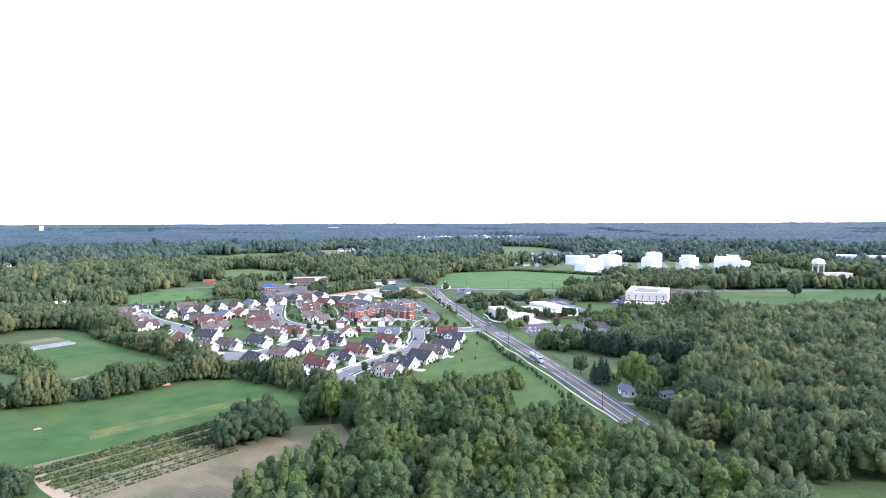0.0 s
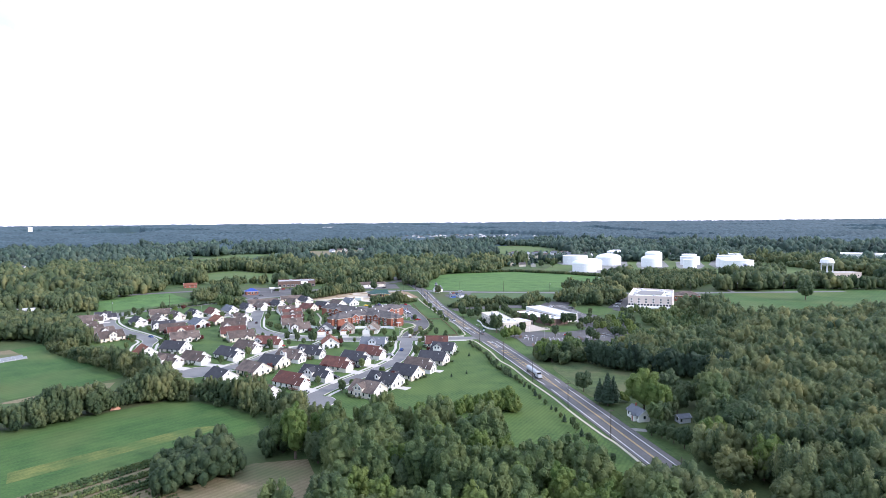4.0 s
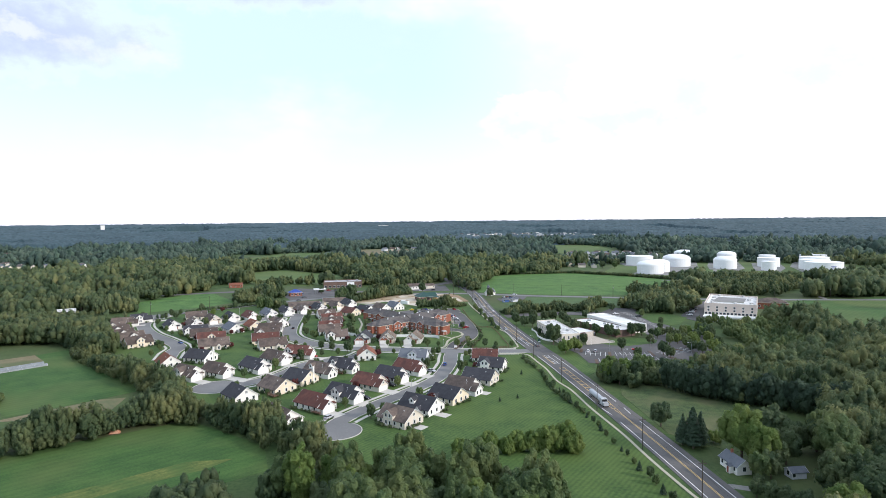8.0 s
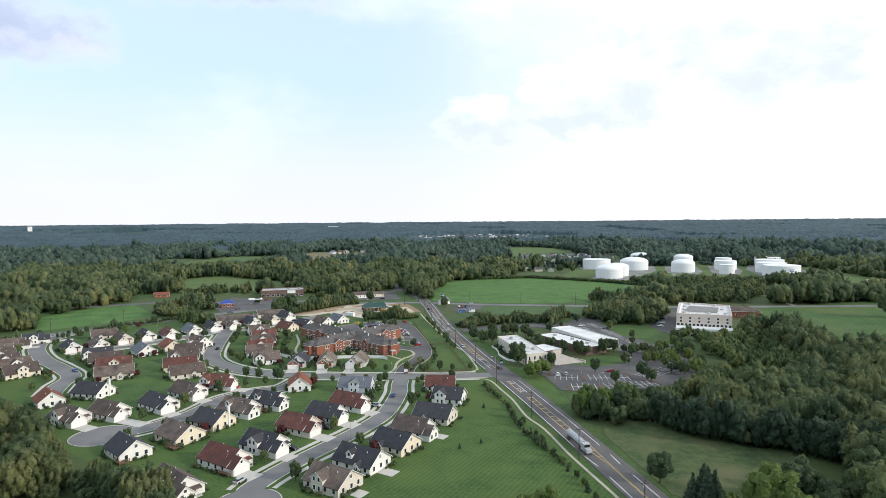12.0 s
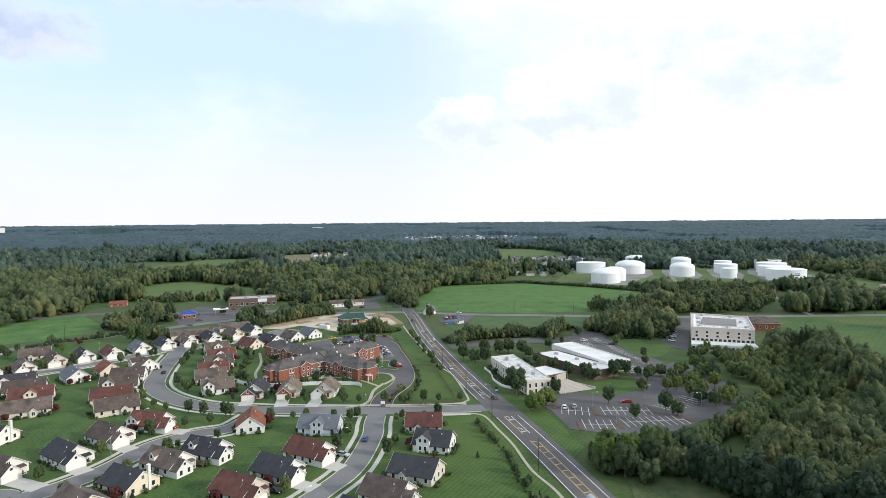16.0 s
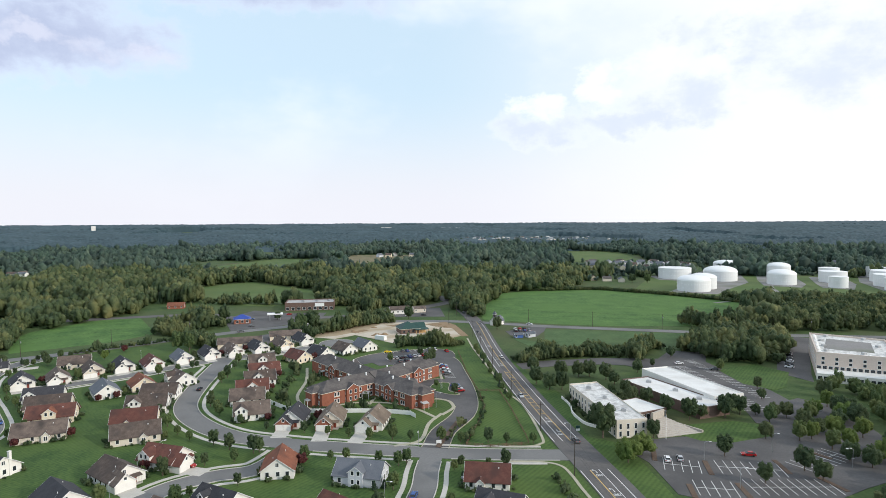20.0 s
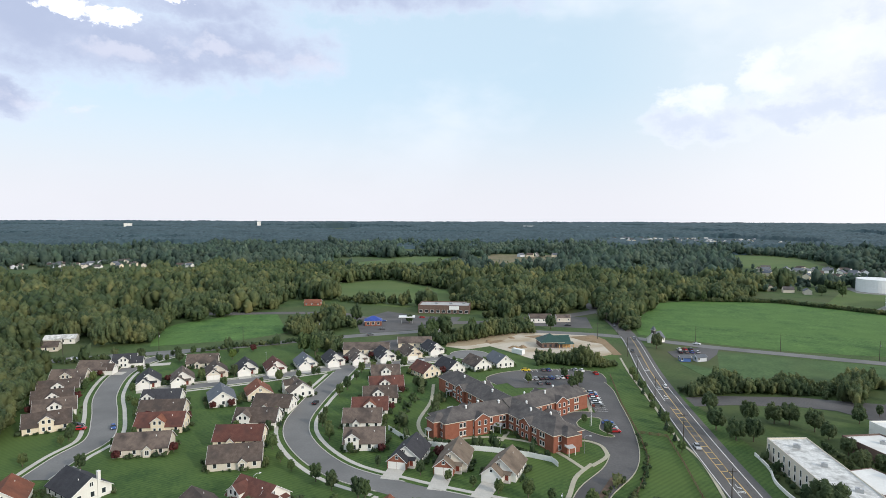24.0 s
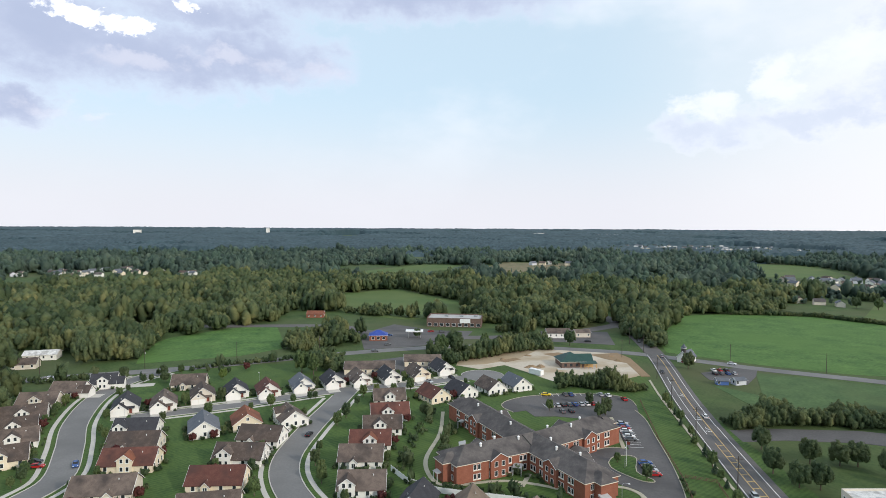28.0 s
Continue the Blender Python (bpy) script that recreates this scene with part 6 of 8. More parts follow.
roof_units(wh, [(78, 507, 2.4), (86, 494, 2.2), (92, 482, 2)], 4.1)
lk = thing("entrance_link", pose(0, 0, 0), "low glazed entrance link with a white flat roof", "building")
flat_block(lk, [(57.5, 478), (67, 484), (75.5, 470.5), (63.5, 463.5)], 3.7, WALLS["dark_brick"], M_CLEANROOF, 0.3)
wall_windows(lk, (63.5, 463.5), (75.5, 470.5), (1.8,), 5, 1.9, 2.4)
we = thing("entrance_terrace", pose(0, 0, 0), "grey concrete entrance terrace with wide steps", "terrace")
part("side_wall", slab([(67.2, 461.8), (67.9, 461.3), (73.6, 466.6), (73.0, 467.2)], -0.2, 4.6), M_STONE, we)
part("cheek_wall", slab([(73.4, 467.0), (74.0, 466.3), (84.2, 454.2), (83.6, 453.8)], -0.2, 1.0), M_STONE, we)
for i in range(10):
    u, v = i / 10, (i + 1) / 10
    a0, a1, b0, b1 = Vector((67.8, 461.2)), Vector((66.0, 447.4)), Vector((73.6, 466.2)), Vector((83.4, 453.6))
    q = [a0.lerp(a1, u), a0.lerp(a1, v), b0.lerp(b1, v), b0.lerp(b1, u)]
    part("step", slab([(p.x, p.y) for p in q], -0.2, 1.75 - 0.165 * i), M_STONE, we)
ob = thing("flagpole", pose(68.5, 446.5, 0), "tall white flagpole beside the steps", "flagpole")
part("pole", Shape().tube(0, 0, 0, 9, 0.1, 0.06, 8), M_TRIM, ob)
part("finial", Shape().tube(0, 0, 9, 9.25, 0.12, 0.05, 8), M_YELLOW, ob)

po = thing("office_building", pose(0, 0, 0), "three-storey tan office building with rooftop plant", "building")
A, B, C, D = (168, 539), (191, 591), (221, 572), (200, 526)
flat_block(po, [A, D, C, B], 11.2, WALLS["pink"], M_FLATROOF, 1.0)
wall_windows(po, A, D, (7.0, 9.2), 6, 1.3, 1.3)
wall_windows(po, A, D, (4.7,), 14, 1.7, 1.5)
wall_windows(po, B, A, (5.0, 8.0), 12, 1.2, 1.5)
wall_windows(po, D, C, (5.0, 8.0), 12, 1.2, 1.5)
flat_block(po, [(163.4, 529.0), (196.4, 515.6), (200.0, 525.8), (168.0, 538.8)], 3.7, WALLS["white"], M_CLEANROOF, 0.3, "annex_wall")
wall_windows(po, (163.4, 529.0), (196.4, 515.6), (1.9,), 15, 1.7, 1.6)
part("roof_patch", slab([(178, 551), (197, 541), (210, 566), (193, 577)], 11.1, 11.38), M_GRAVEL, po)
for k in range(14):
    part("roof_hatch", Shape().box(-0.7, 0.7, -0.7, 0.7, 11.2, 12.0).moved(pose(170 + k * 1.6, 540 + k * 3.5, 0, 0, 0, 25)), M_TRIM, po)
    part("roof_hatch", Shape().box(-0.7, 0.7, -0.7, 0.7, 11.2, 12.0).moved(pose(171 + k * 2.1, 540 - k * 0.86, 0, 0, 0, 25)), M_TRIM, po)
for x, y in ((176, 545), (181, 557), (187, 571), (196, 583), (211, 574), (207, 555), (201, 537), (190, 538)):
    part("rooftop_unit", Shape().box(-1.0, 1.0, -0.8, 0.8, 11.2, 12.4).moved(pose(x, y, 0, 0, 0, 25)), M_METAL, po)
rb = thing("annex_building", pose(0, 0, 0), "red brick building with a brown hip roof", "building")
m = hip_block(rb, 241, 592, -15, -11, 11, 15, 5.2, 8.6, WALLS["brick"], ROOFS["brown"])
for i in range(6):
    v = m @ Vector((-10 + i * 4, -8, 2.6))
    window(rb, v.x, v.y, v.z, -105, 1.1, 1.6)


# ---- shops, church, barns ----
def plain_house(name, x, y, turn, L, W, he, hr, wall, roof, label, cat="building", rows=3):
    h = thing(name, pose(x, y, 0, 0, 0, turn), label, cat)
    gable_block(h, ("wall", "roof"), 0, 0, 0, L, W, he, hr, wall, roof)
    for sd, face in ((1, 90), (-1, 270)):
        for i in range(rows):
            window(h, -L * 0.36 + L * 0.72 * i / max(rows - 1, 1), sd * W / 2, he * 0.55, face, 0.9, 1.3)
    for sd, face in ((1, 0), (-1, 180)):
        window(h, sd * L / 2, 0, he * 0.6, face, 1.0, 1.3)
    return h


strip = thing("shop_building", pose(0, 0, 0), "brown brick strip of shops with a flat roof", "building")
flat_block(strip, [(-171, 736), (-130, 745), (-135, 768), (-176, 759)], 6, WALLS["dark_brick"], M_GREYROOF, 0.9)
wall_windows(strip, (-171, 736), (-130, 745), (1.8,), 9, 2.6, 2.2)
part("shop_sign", Shape().box(-4, 4, -0.2, 0, 3.4, 6.4).moved(pose(-142, 742.1, 0, 0, 0, 12)), M_TRIM, strip)
roof_units(strip, [(-160, 752, 3), (-148, 754, 3), (-138, 758, 2.5)], 6.2)
gas = thing("fuel_station", pose(-184, 676, 0, 0, 0, 25), "small brick fuel shop with a bright blue roof", "building")
hip_block(gas, 0, 0, 0, -6, 6, 10, 3.6, 6.6, WALLS["brick"], ROOFS["blue"])
for i in range(3):
    window(gas, -3.6 + i * 3.6, -5, 1.8, 270, 1.8, 1.8)
can = thing("fuel_canopy", pose(-163, 690, 0, 0, 0, 20), "flat white fuel canopy on four posts", "canopy")
part("roof", Shape().box(-6, 6, -3.5, 3.5, 4.6, 5.3), M_TRIM, can)
for px in (-4, 4):
    for py in (-2, 2):
        part("post", Shape().tube(px, py, 0, 4.6, 0.2, 0.2, 8), M_METAL, can)
plain_house("shop_building", -150, 592, 22, 26, 12, 3.4, 6.2, WALLS["cream"], ROOFS["brown"], "long cream shop with a grey-brown roof", rows=6)
plain_house("shop_building", -130, 618, 22, 20, 11, 3.2, 5.8, WALLS["cream"], ROOFS["brown"], "cream shop with a brown roof", rows=5)
plain_house("restaurant", -70, 728, 20, 16, 11, 3.8, 6.2, WALLS["white"], ROOFS["brown"], "white roadside restaurant with a brown roof", rows=4)
plain_house("restaurant", -54, 736, 20, 10, 9, 3.6, 5.2, WALLS["beige"], ROOFS["brown"], "small beige annex of a restaurant", rows=2)
plain_house("roadside_building", -275, 748, 18, 14, 9, 3.0, 5.4, WALLS["brick"], ROOFS["orange"], "brick building with an orange-red roof", rows=3)
plain_house("barn", -341, 556, 35, 17, 10, 3.4, 5.2, WALLS["white"], M_FLATROOF, "long white metal barn", "barn", rows=4)
plain_house("farm_house", -329, 537, 35, 12, 8, 3.0, 5.6, WALLS["beige"], ROOFS["brown"], "beige cottage with a brown roof", "house")
cot = plain_house("farm_house", 80.2, 269.2, 101, 8.6, 4.8, 2.9, 4.7, WALLS["white"], ROOFS["grey"], "old white clapboard cottage among trees", "house", 3)
part("porch", Shape().box(-2.6, -0.8, 2.4, 3.7, 0, 2.2), WALLS["white"], cot)
part("porch_roof", Shape().solid([(-2.8, 2.3, 2.2), (-0.6, 2.3, 2.2), (-0.6, 3.9, 2.2), (-2.8, 3.9, 2.2)], [(-1.75, 2.3, 3.0), (-1.65, 2.3, 3.0), (-1.65, 3.9, 3.0), (-1.75, 3.9, 3.0)]), ROOFS["grey"], cot)
part("porch_door", Shape().box(-2.15, -1.25, 3.69, 3.74, 0.1, 2.0), M_ENTRY, cot)
part("chimney", Shape().box(1.6, 2.2, -0.3, 0.3, 4.2, 5.6), WALLS["brick"], cot)
plain_house("shed", 95.5, 264.5, 10, 4.6, 3.4, 2.3, 3.2, WALLS["grey"], ROOFS["grey"], "small grey shed under trees", "shed", 1)
structure("driveway", ribbon(smooth_line([(68.0, 256.6), (73.5, 257.2), (78.0, 256.0), (84.0, 254.6)], 4), -1.5, 1.5, -0.05, 0.07), M_GRAVEL, "short grey gravel drive to the cottage", "driveway")
blue_wall = surface("blue_siding", (0.06, 0.12, 0.32), (0.09, 0.16, 0.40), 0.5, 0.6, 8)
plain_house("shed", 25, 629, 15, 5.5, 3.4, 2.4, 3.4, blue_wall, ROOFS["grey"], "blue storage shed beside the church lot", "shed", 1)
plain_house("shed", 33, 632, 35, 6, 3.8, 2.6, 3.7, WALLS["grey"], ROOFS["grey"], "grey storage shed with a grey roof", "shed", 1)
ch = plain_house("church", 11.5, 677, 60, 10, 6.4, 3.4, 6.8, WALLS["white"], ROOFS["grey"], "small white clapboard church with a grey belfry", "church", 3)
part("tower", Shape().box(-4.6, -2.6, -1.0, 1.0, 4.0, 8.4), ROOFS["care"], ch)
part("belfry", Shape().box(-4.8, -2.4, -1.2, 1.2, 8.3, 8.55), M_TRIM, ch)
part("spire", Shape().solid([(-4.9, -1.3, 8.55), (-2.3, -1.3, 8.55), (-2.3, 1.3, 8.55), (-4.9, 1.3, 8.55)], [(-3.65, -0.05, 10.9), (-3.55, -0.05, 10.9), (-3.55, 0.05, 10.9), (-3.65, 0.05, 10.9)]), ROOFS["grey"], ch)
part("front_door", Shape().box(-5.06, -4.98, -0.7, 0.7, 0.1, 2.4), M_ENTRY, ch)
lg = thing("timber_building", pose(-49.5, 645, 0, 0, 0, 24), "unfinished timber building with a dark green hip roof", "building")
hip_block(lg, 0, 0, 0, -8.5, 4.5, 13, 3.6, 7.8, WALLS["dark_brick"], ROOFS["green"], True, True, 0.9)
gable_block(lg, ("wing_wall", "wing_roof"), 4.5, -1.5, 0, 9.0, 9.0, 3.6, 6.9, WALLS["log"], ROOFS["green"], 0.7)
part("porch_roof", Shape().solid([(1.0, -9.6, 2.9), (10.6, -9.6, 2.9), (10.6, -5.6, 3.5), (1.0, -5.6, 3.5)], [(1.0, -9.6, 3.1), (10.6, -9.6, 3.1), (10.6, -5.6, 3.8), (1.0, -5.6, 3.8)]), ROOFS["green"], lg)
for i in range(5):
    part("post", Shape().box(-0.15, 0.15, -0.15, 0.15, 0, 2.95).moved(pose(1.4 + i * 2.2, -9.2, 0)), WALLS["log"], lg)
for i in range(3):
    part("window", Shape().box(-0.7, 0.7, -0.08, 0.05, 0.9, 2.4), M_PANE, lg, at=pose(-6.4 + i * 3.2, -6.5, 0))
part("porch_floor", Shape().box(1.0, 10.6, -9.6, -5.9, 0, 0.25), M_CONCRETE, lg)
part("slab", Shape().box(-11.5, 1.0, -10.5, -6.6, -0.1, 0.22), M_CONCRETE, lg)
M_TARP = surface("orange_tarp", (0.42, 0.17, 0.09), (0.60, 0.36, 0.24), 0.8, 0.6, 6, 0.3)
tp = thing("covered_heap", pose(-131.4, 292.5, 0, 0, 0, 20) @ Matrix.Scale(0.72, 4), "low heap under an orange tarp at the hedge", "heap")
part("tarp", Shape().solid([(-2.6, -1.4, -0.1), (2.6, -1.4, -0.1), (2.8, 1.4, -0.1), (-2.5, 1.5, -0.1)], [(-1.6, -0.4, 1.7), (1.4, -0.5, 1.9), (1.2, 0.5, 2.0), (-1.4, 0.5, 1.6)]), M_TARP, tp)
part("weight_board", Shape().box(-2.7, 2.7, -1.7, -1.5, -0.05, 0.2), M_FENCEWOOD, tp)
tr = thing("site_trailer", pose(-65.5, 616.5, 0, 0, 0, -30), "white site container on bare ground", "container")
part("body", Shape().box(-4, 4, -1.3, 1.3, 0.4, 3.0), M_TRIM, tr)
part("skirt", Shape().box(-3.8, 3.8, -1.1, 1.1, -0.1, 0.4), M_METAL, tr)
M_PLASTIC = surface("cloudy_plastic_sheet", (0.15, 0.165, 0.17), (0.25, 0.265, 0.27), 0.4, 0.5, 6)
for gx_, gy_, gl in ((-238.5, 382, 11.5), (-243, 386, 11)):
    gh = thing("greenhouse", pose(gx_, gy_, 0, 0, 0, 52), "long low polytunnel of cloudy plastic in the field", "greenhouse", "polytunnels")
    ring = [(1.5 * math.cos(a), 1.2 * math.sin(a)) for a in np.linspace(0, math.pi, 9)]
    part("tunnel", Shape().solid([(-gl, y, z) for y, z in ring[::-1]], [(gl, y, z) for y, z in ring[::-1]]), M_PLASTIC, gh)
    part("door", Shape().box(gl, gl + 0.06, -0.5, 0.5, 0, 1.0), M_METAL, gh)
    for k in range(5):
        part("hoop", Shape().solid([(-gl + k * gl / 2 - 0.05, y * 1.03, z * 1.03) for y, z in ring[::-1]], [(-gl + k * gl / 2 + 0.05, y * 1.03, z * 1.03) for y, z in ring[::-1]]), M_METAL, gh)

wt = thing("water_tower", pose(452, 706, 0), "white water tower on slender legs", "water tower")
prof = [(0.4, 20), (4.5, 21.2), (6.6, 23.6), (7, 25.5), (6.4, 27.6), (4.2, 29.2), (0.4, 30)]
s = Shape()
for (r0, z0), (r1, z1) in zip(prof, prof[1:]):
    for i in range(20):
        a, b = 2 * math.pi * i / 20, 2 * math.pi * (i + 1) / 20
        s.face((r0 * math.cos(a), r0 * math.sin(a), z0), (r0 * math.cos(b), r0 * math.sin(b), z0), (r1 * math.cos(b), r1 * math.sin(b), z1), (r1 * math.cos(a), r1 * math.sin(a), z1))
part("tank", s, M_TANK, wt, smooth=True)
part("riser", Shape().tube(0, 0, 0, 21, 0.8, 0.8, 10), M_TANK, wt)
for i in range(6):
    a = i * math.pi / 3
    part("leg", Shape().tube(6.4 * math.cos(a), 6.4 * math.sin(a), 0, 24.5, 0.35, 0.35, 8), M_TANK, wt)
part("balcony", Shape().solid([(7.6 * math.cos(i * .314), 7.6 * math.sin(i * .314), 24) for i in range(20)], [(7.6 * math.cos(i * .314), 7.6 * math.sin(i * .314), 24.3) for i in range(20)]), M_TANK, wt)
lb = thing("low_building", pose(507, 775, 0, 0, 0, 0), "long low tan building behind the water tower", "building")
flat_block(lb, [(-30, -9), (30, -9), (30, 9), (-30, 9)], 6.0, WALLS["pink"], M_GREYROOF, 0.6)
for i in range(9):
    window(lb, -26 + i * 6.5, -9, 3.0, 270, 1.6, 1.6)
tree("oak_c", 347, 581, 1.5, 40, "specimen trees", "huge dark tree alone on the green field")
plain_house("warehouse", 765, 1050, -35, 90, 40, 10, 12, WALLS["white"], M_FLATROOF, "large white warehouse far in the woods", "building", 6)


# ---- far houses among the trees ----
FAR = {}


def far_house(x, y, turn, roof, wall, size=0.82):
    h = thing("far_house", pose(x, y, 0, 0, 0, turn) @ Matrix.Scale(size, 4), f"distant {wall} house with a pitched roof", "house", "distant houses")
    if (roof, wall) not in FAR:
        FAR[(roof, wall)] = [Shape().solid([(-6.5, p, z) for p, z in q], [(6.5, p, z) for p, z in q]).mesh(nm, mt) for nm, mt, q in (
            ("wall", WALLS[wall], [(0, 7.2), (4.4, 4.6), (4.4, -0.2), (-4.4, -0.2), (-4.4, 4.6)]), ("roof", ROOFS[roof], [(0, 7.9), (5.2, 4.5), (5.2, 4.2), (0, 7.5), (-5.2, 4.2), (-5.2, 4.5)]))]
    for nm, me in zip(("wall", "roof"), FAR[(roof, wall)]):
        part(nm, me, None, h)


rf = random.Random(12)
VILLAGES = ((-890, 985, 40, 70, 12), (-790, 1010, 70, 75, 20), (-690, 1025, 40, 30, 6), (235, 1225, 90, 70, 28), (130, 995, 45, 12, 6), (-180, 1470, 40, 20, 4), (30, 2010, 90, 60, 14), (-720, 880, 20, 10, 2), (170, 2440, 260, 190, 42), (-1060, 1330, 60, 40, 8), (560, 1200, 130, 60, 10), (20, 930, 30, 20, 3), (-230, 1010, 30, 10, 2))
for cx, cy, sx, sy, n in VILLAGES:
    for _ in range(n):
        far_house(cx + rf.uniform(-sx, sx), cy + rf.uniform(-sy, sy), rf.choice((-50, -30, 20, 60, 0, 85, 110)), rf.choice(("grey", "brown", "care", "grey") if cy < 1900 else ("pale", "grey", "care", "pale")), rf.choice(("white", "beige", "grey", "cream")), 0.82 if cy < 1200 else 1.0)


# pale halls standing above the treetops towards the horizon
for px, py, w, top, wl, lab in ((-2436, 2677, 34, 41, "white", "long white hall far off above the treetops"), (-213, 3690, 110, 27, "pink", "wide tan brick hall far off among woods"), (-577, 3648, 60, 30, "white", "low white hall far off among woods"), (-1953, 3086, 16, 50, "white", "small white block near the horizon")):
    ob = thing("far_hall", pose(px, py, 0, 0, 0, math.degrees(math.atan2(-px, py)) * 0.8), lab, "building", "distant halls")
    part("wall", Shape().box(-w / 2, w / 2, -12, 12, -1, top - 1.5), WALLS[wl], ob)
    part("roof", Shape().box(-w / 2 - 0.6, w / 2 + 0.6, -12.6, 12.6, top - 1.5, top), M_CLEANROOF, ob)

vx, vy = [], []
for cx, cy, sx, sy, n in VILLAGES:
    for _ in range(n * 2):
        vx.append(cx + rf.uniform(-sx, sx) * 1.3)
        vy.append(cy + rf.uniform(-sy, sy) * 1.2)
joined_woods("village_trees", vx, vy, [rf.uniform(5, 10) for _ in vx], 30, 0.16, 91, M_HAZEWOODS, "trees among the distant houses", ratio=0.5, side=2)


# ---- poles, wires and lamps ----
def pole(x, y, turn, h=11.0, group="utility poles"):
    p = thing("utility_pole", pose(x, y, 0, 0, 0, turn), "brown wooden utility pole with a crossarm", "utility pole", group)
    if "pole" not in MESHES:
        MESHES["pole"] = (Shape().tube(0, 0, -0.3, 11, 0.17, 0.11, 8).mesh("post", M_WOODPOLE), Shape().box(-0.07, 0.07, -1.2, 1.2, 10.0, 10.14).mesh("crossarm", M_WOODPOLE),
                          Shape().tube(0.35, 0, 8.0, 9.0, 0.24, 0.24, 8).mesh("transformer", M_METAL))
    a, b, d = MESHES["pole"]
    part("post", a, None, p)
    part("crossarm", b, None, p)
    if rf.random() < 0.4:
        part("transformer", d, None, p)
    return p


def wires(spots_, group):
    for (ax, ay), (bx, by) in zip(spots_, spots_[1:]):
        d = Vector((bx - ax, by - ay, 0)).normalized()
        n = Vector((d.y, -d.x, 0))
        for off, z in ((-1.1, 10.36), (1.1, 10.36), (0.15, 7.6)):
            pts = [Vector((ax, ay, z)).lerp(Vector((bx, by, z)), i / 8) + n * off - Vector((0, 0, 0.9 * (1 - (i / 4 - 1) ** 2))) for i in range(9)]
            s = Shape()
            for p in pts:
                s.v += [tuple(p + n * 0.014), tuple(p - n * 0.014), tuple(p + Vector((0, 0, 0.024)))]
            s.f = [(3 * i + k, 3 * i + (k + 1) % 3, 3 * i + 3 + (k + 1) % 3, 3 * i + 3 + k) for i in range(8) for k in range(3)]
            tagged(part("power_line", s, M_TYRE), "thin black overhead wire between poles", "cable", group)


row = []
for py, po_ in ((118, -6.6), (162, -6.6), (206, -6.4), (249.5, -6.0), (285.1, -7.2), (325, -7.8), (367.3, -8.6), (415, -8.0), (453.4, -6.6), (498.9, -6.8), (546, -6.6), (588, -7.0), (631, -7.4), (678, -21), (722, -10)):
    p, h = at_y(py)
    q = p + Vector((math.sin(radians(h)), -math.cos(radians(h)), 0)) * po_
    pole(q.x, q.y, h)
    row.append((q.x, q.y))
wires(row, "highway wires")
for off, d0, n in ((-7, 150, 7), (-7, 640, 9)):
    row = []
    for i in range(n):
        p, h = along(CROSS, d0 + i * 48, off)
        pole(p.x, p.y, h)
        row.append((p.x, p.y))
    wires(row, "cross road wires")


def street_lamp(x, y, turn, h=6.0):
    l = thing("street_lamp", pose(x, y, 0, 0, 0, turn), "slim grey street lamp with a curved arm", "street lamp", "street lamps")
    if "lamp" not in MESHES:
        arm = Shape()
        pts = [(0, 0, h - 0.3), (0.4, 0, h + 0.15), (1.0, 0, h + 0.3), (1.7, 0, h + 0.25)]
        for p, q in zip(pts, pts[1:]):
            arm.solid([(p[0], -0.04, p[2]), (p[0], 0.04, p[2]), (p[0], 0, p[2] + 0.07)], [(q[0], -0.04, q[2]), (q[0], 0.04, q[2]), (q[0], 0, q[2] + 0.07)])
        MESHES["lamp"] = (Shape().tube(0, 0, -0.2, h, 0.09, 0.06, 8).mesh("post", M_METAL), arm.mesh("arm", M_METAL), Shape().box(1.5, 2.2, -0.16, 0.16, h + 0.12, h + 0.28).mesh("lamp_head", M_TRIM))
    for nm, me in zip(("post", "arm", "lamp_head"), MESHES["lamp"]):
        part(nm, me, None, l)


for x, y, t in ((34.2, 443.5, 180), (-17, 478.2, 0), (-103.5, 417.2, 60), (-19.2, 433.3, 270), (-190.7, 551.9, 300), (-145.9, 561.1, 300), (-17.1, 505, 90), (75.5, 428.4, 0), (78.7, 407.9, 0), (101.1, 437.3, 0), (120, 425, 180),
                (-28, 345, 40), (-100, 385, 120), (-205, 485, 200), (-130, 470, 0), (-24, 392, 0)):
    street_lamp(x, y, t)


def fence(pts, h, name, label, mat, step=2.4, rails=0, wid=0.05):
    f = thing(name, pose(0, 0, 0), label, "fence")
    for (ax, ay), (bx, by) in zip(pts, pts[1:]):
        L = math.hypot(bx - ax, by - ay)
        m = pose(ax, ay, 0, 0, 0, math.degrees(math.atan2(by - ay, bx - ax)))
        n = max(1, round(L / step))
        for i in range(n):
            part("post", Shape().box(-0.07, 0.07, -0.07, 0.07, -0.1, h + 0.12).moved(m @ pose(i * L / n, 0, 0)), mat, f)
        if rails:
            for k in range(rails):
                z = h * (k + 0.7) / rails
                part("rail", Shape().box(0, L, -wid / 2, wid / 2, z - 0.06, z + 0.06).moved(m), mat, f)
        else:
            part("panel", Shape().box(0, L, -wid / 2, wid / 2, 0.05, h).moved(m), mat, f)
    return f


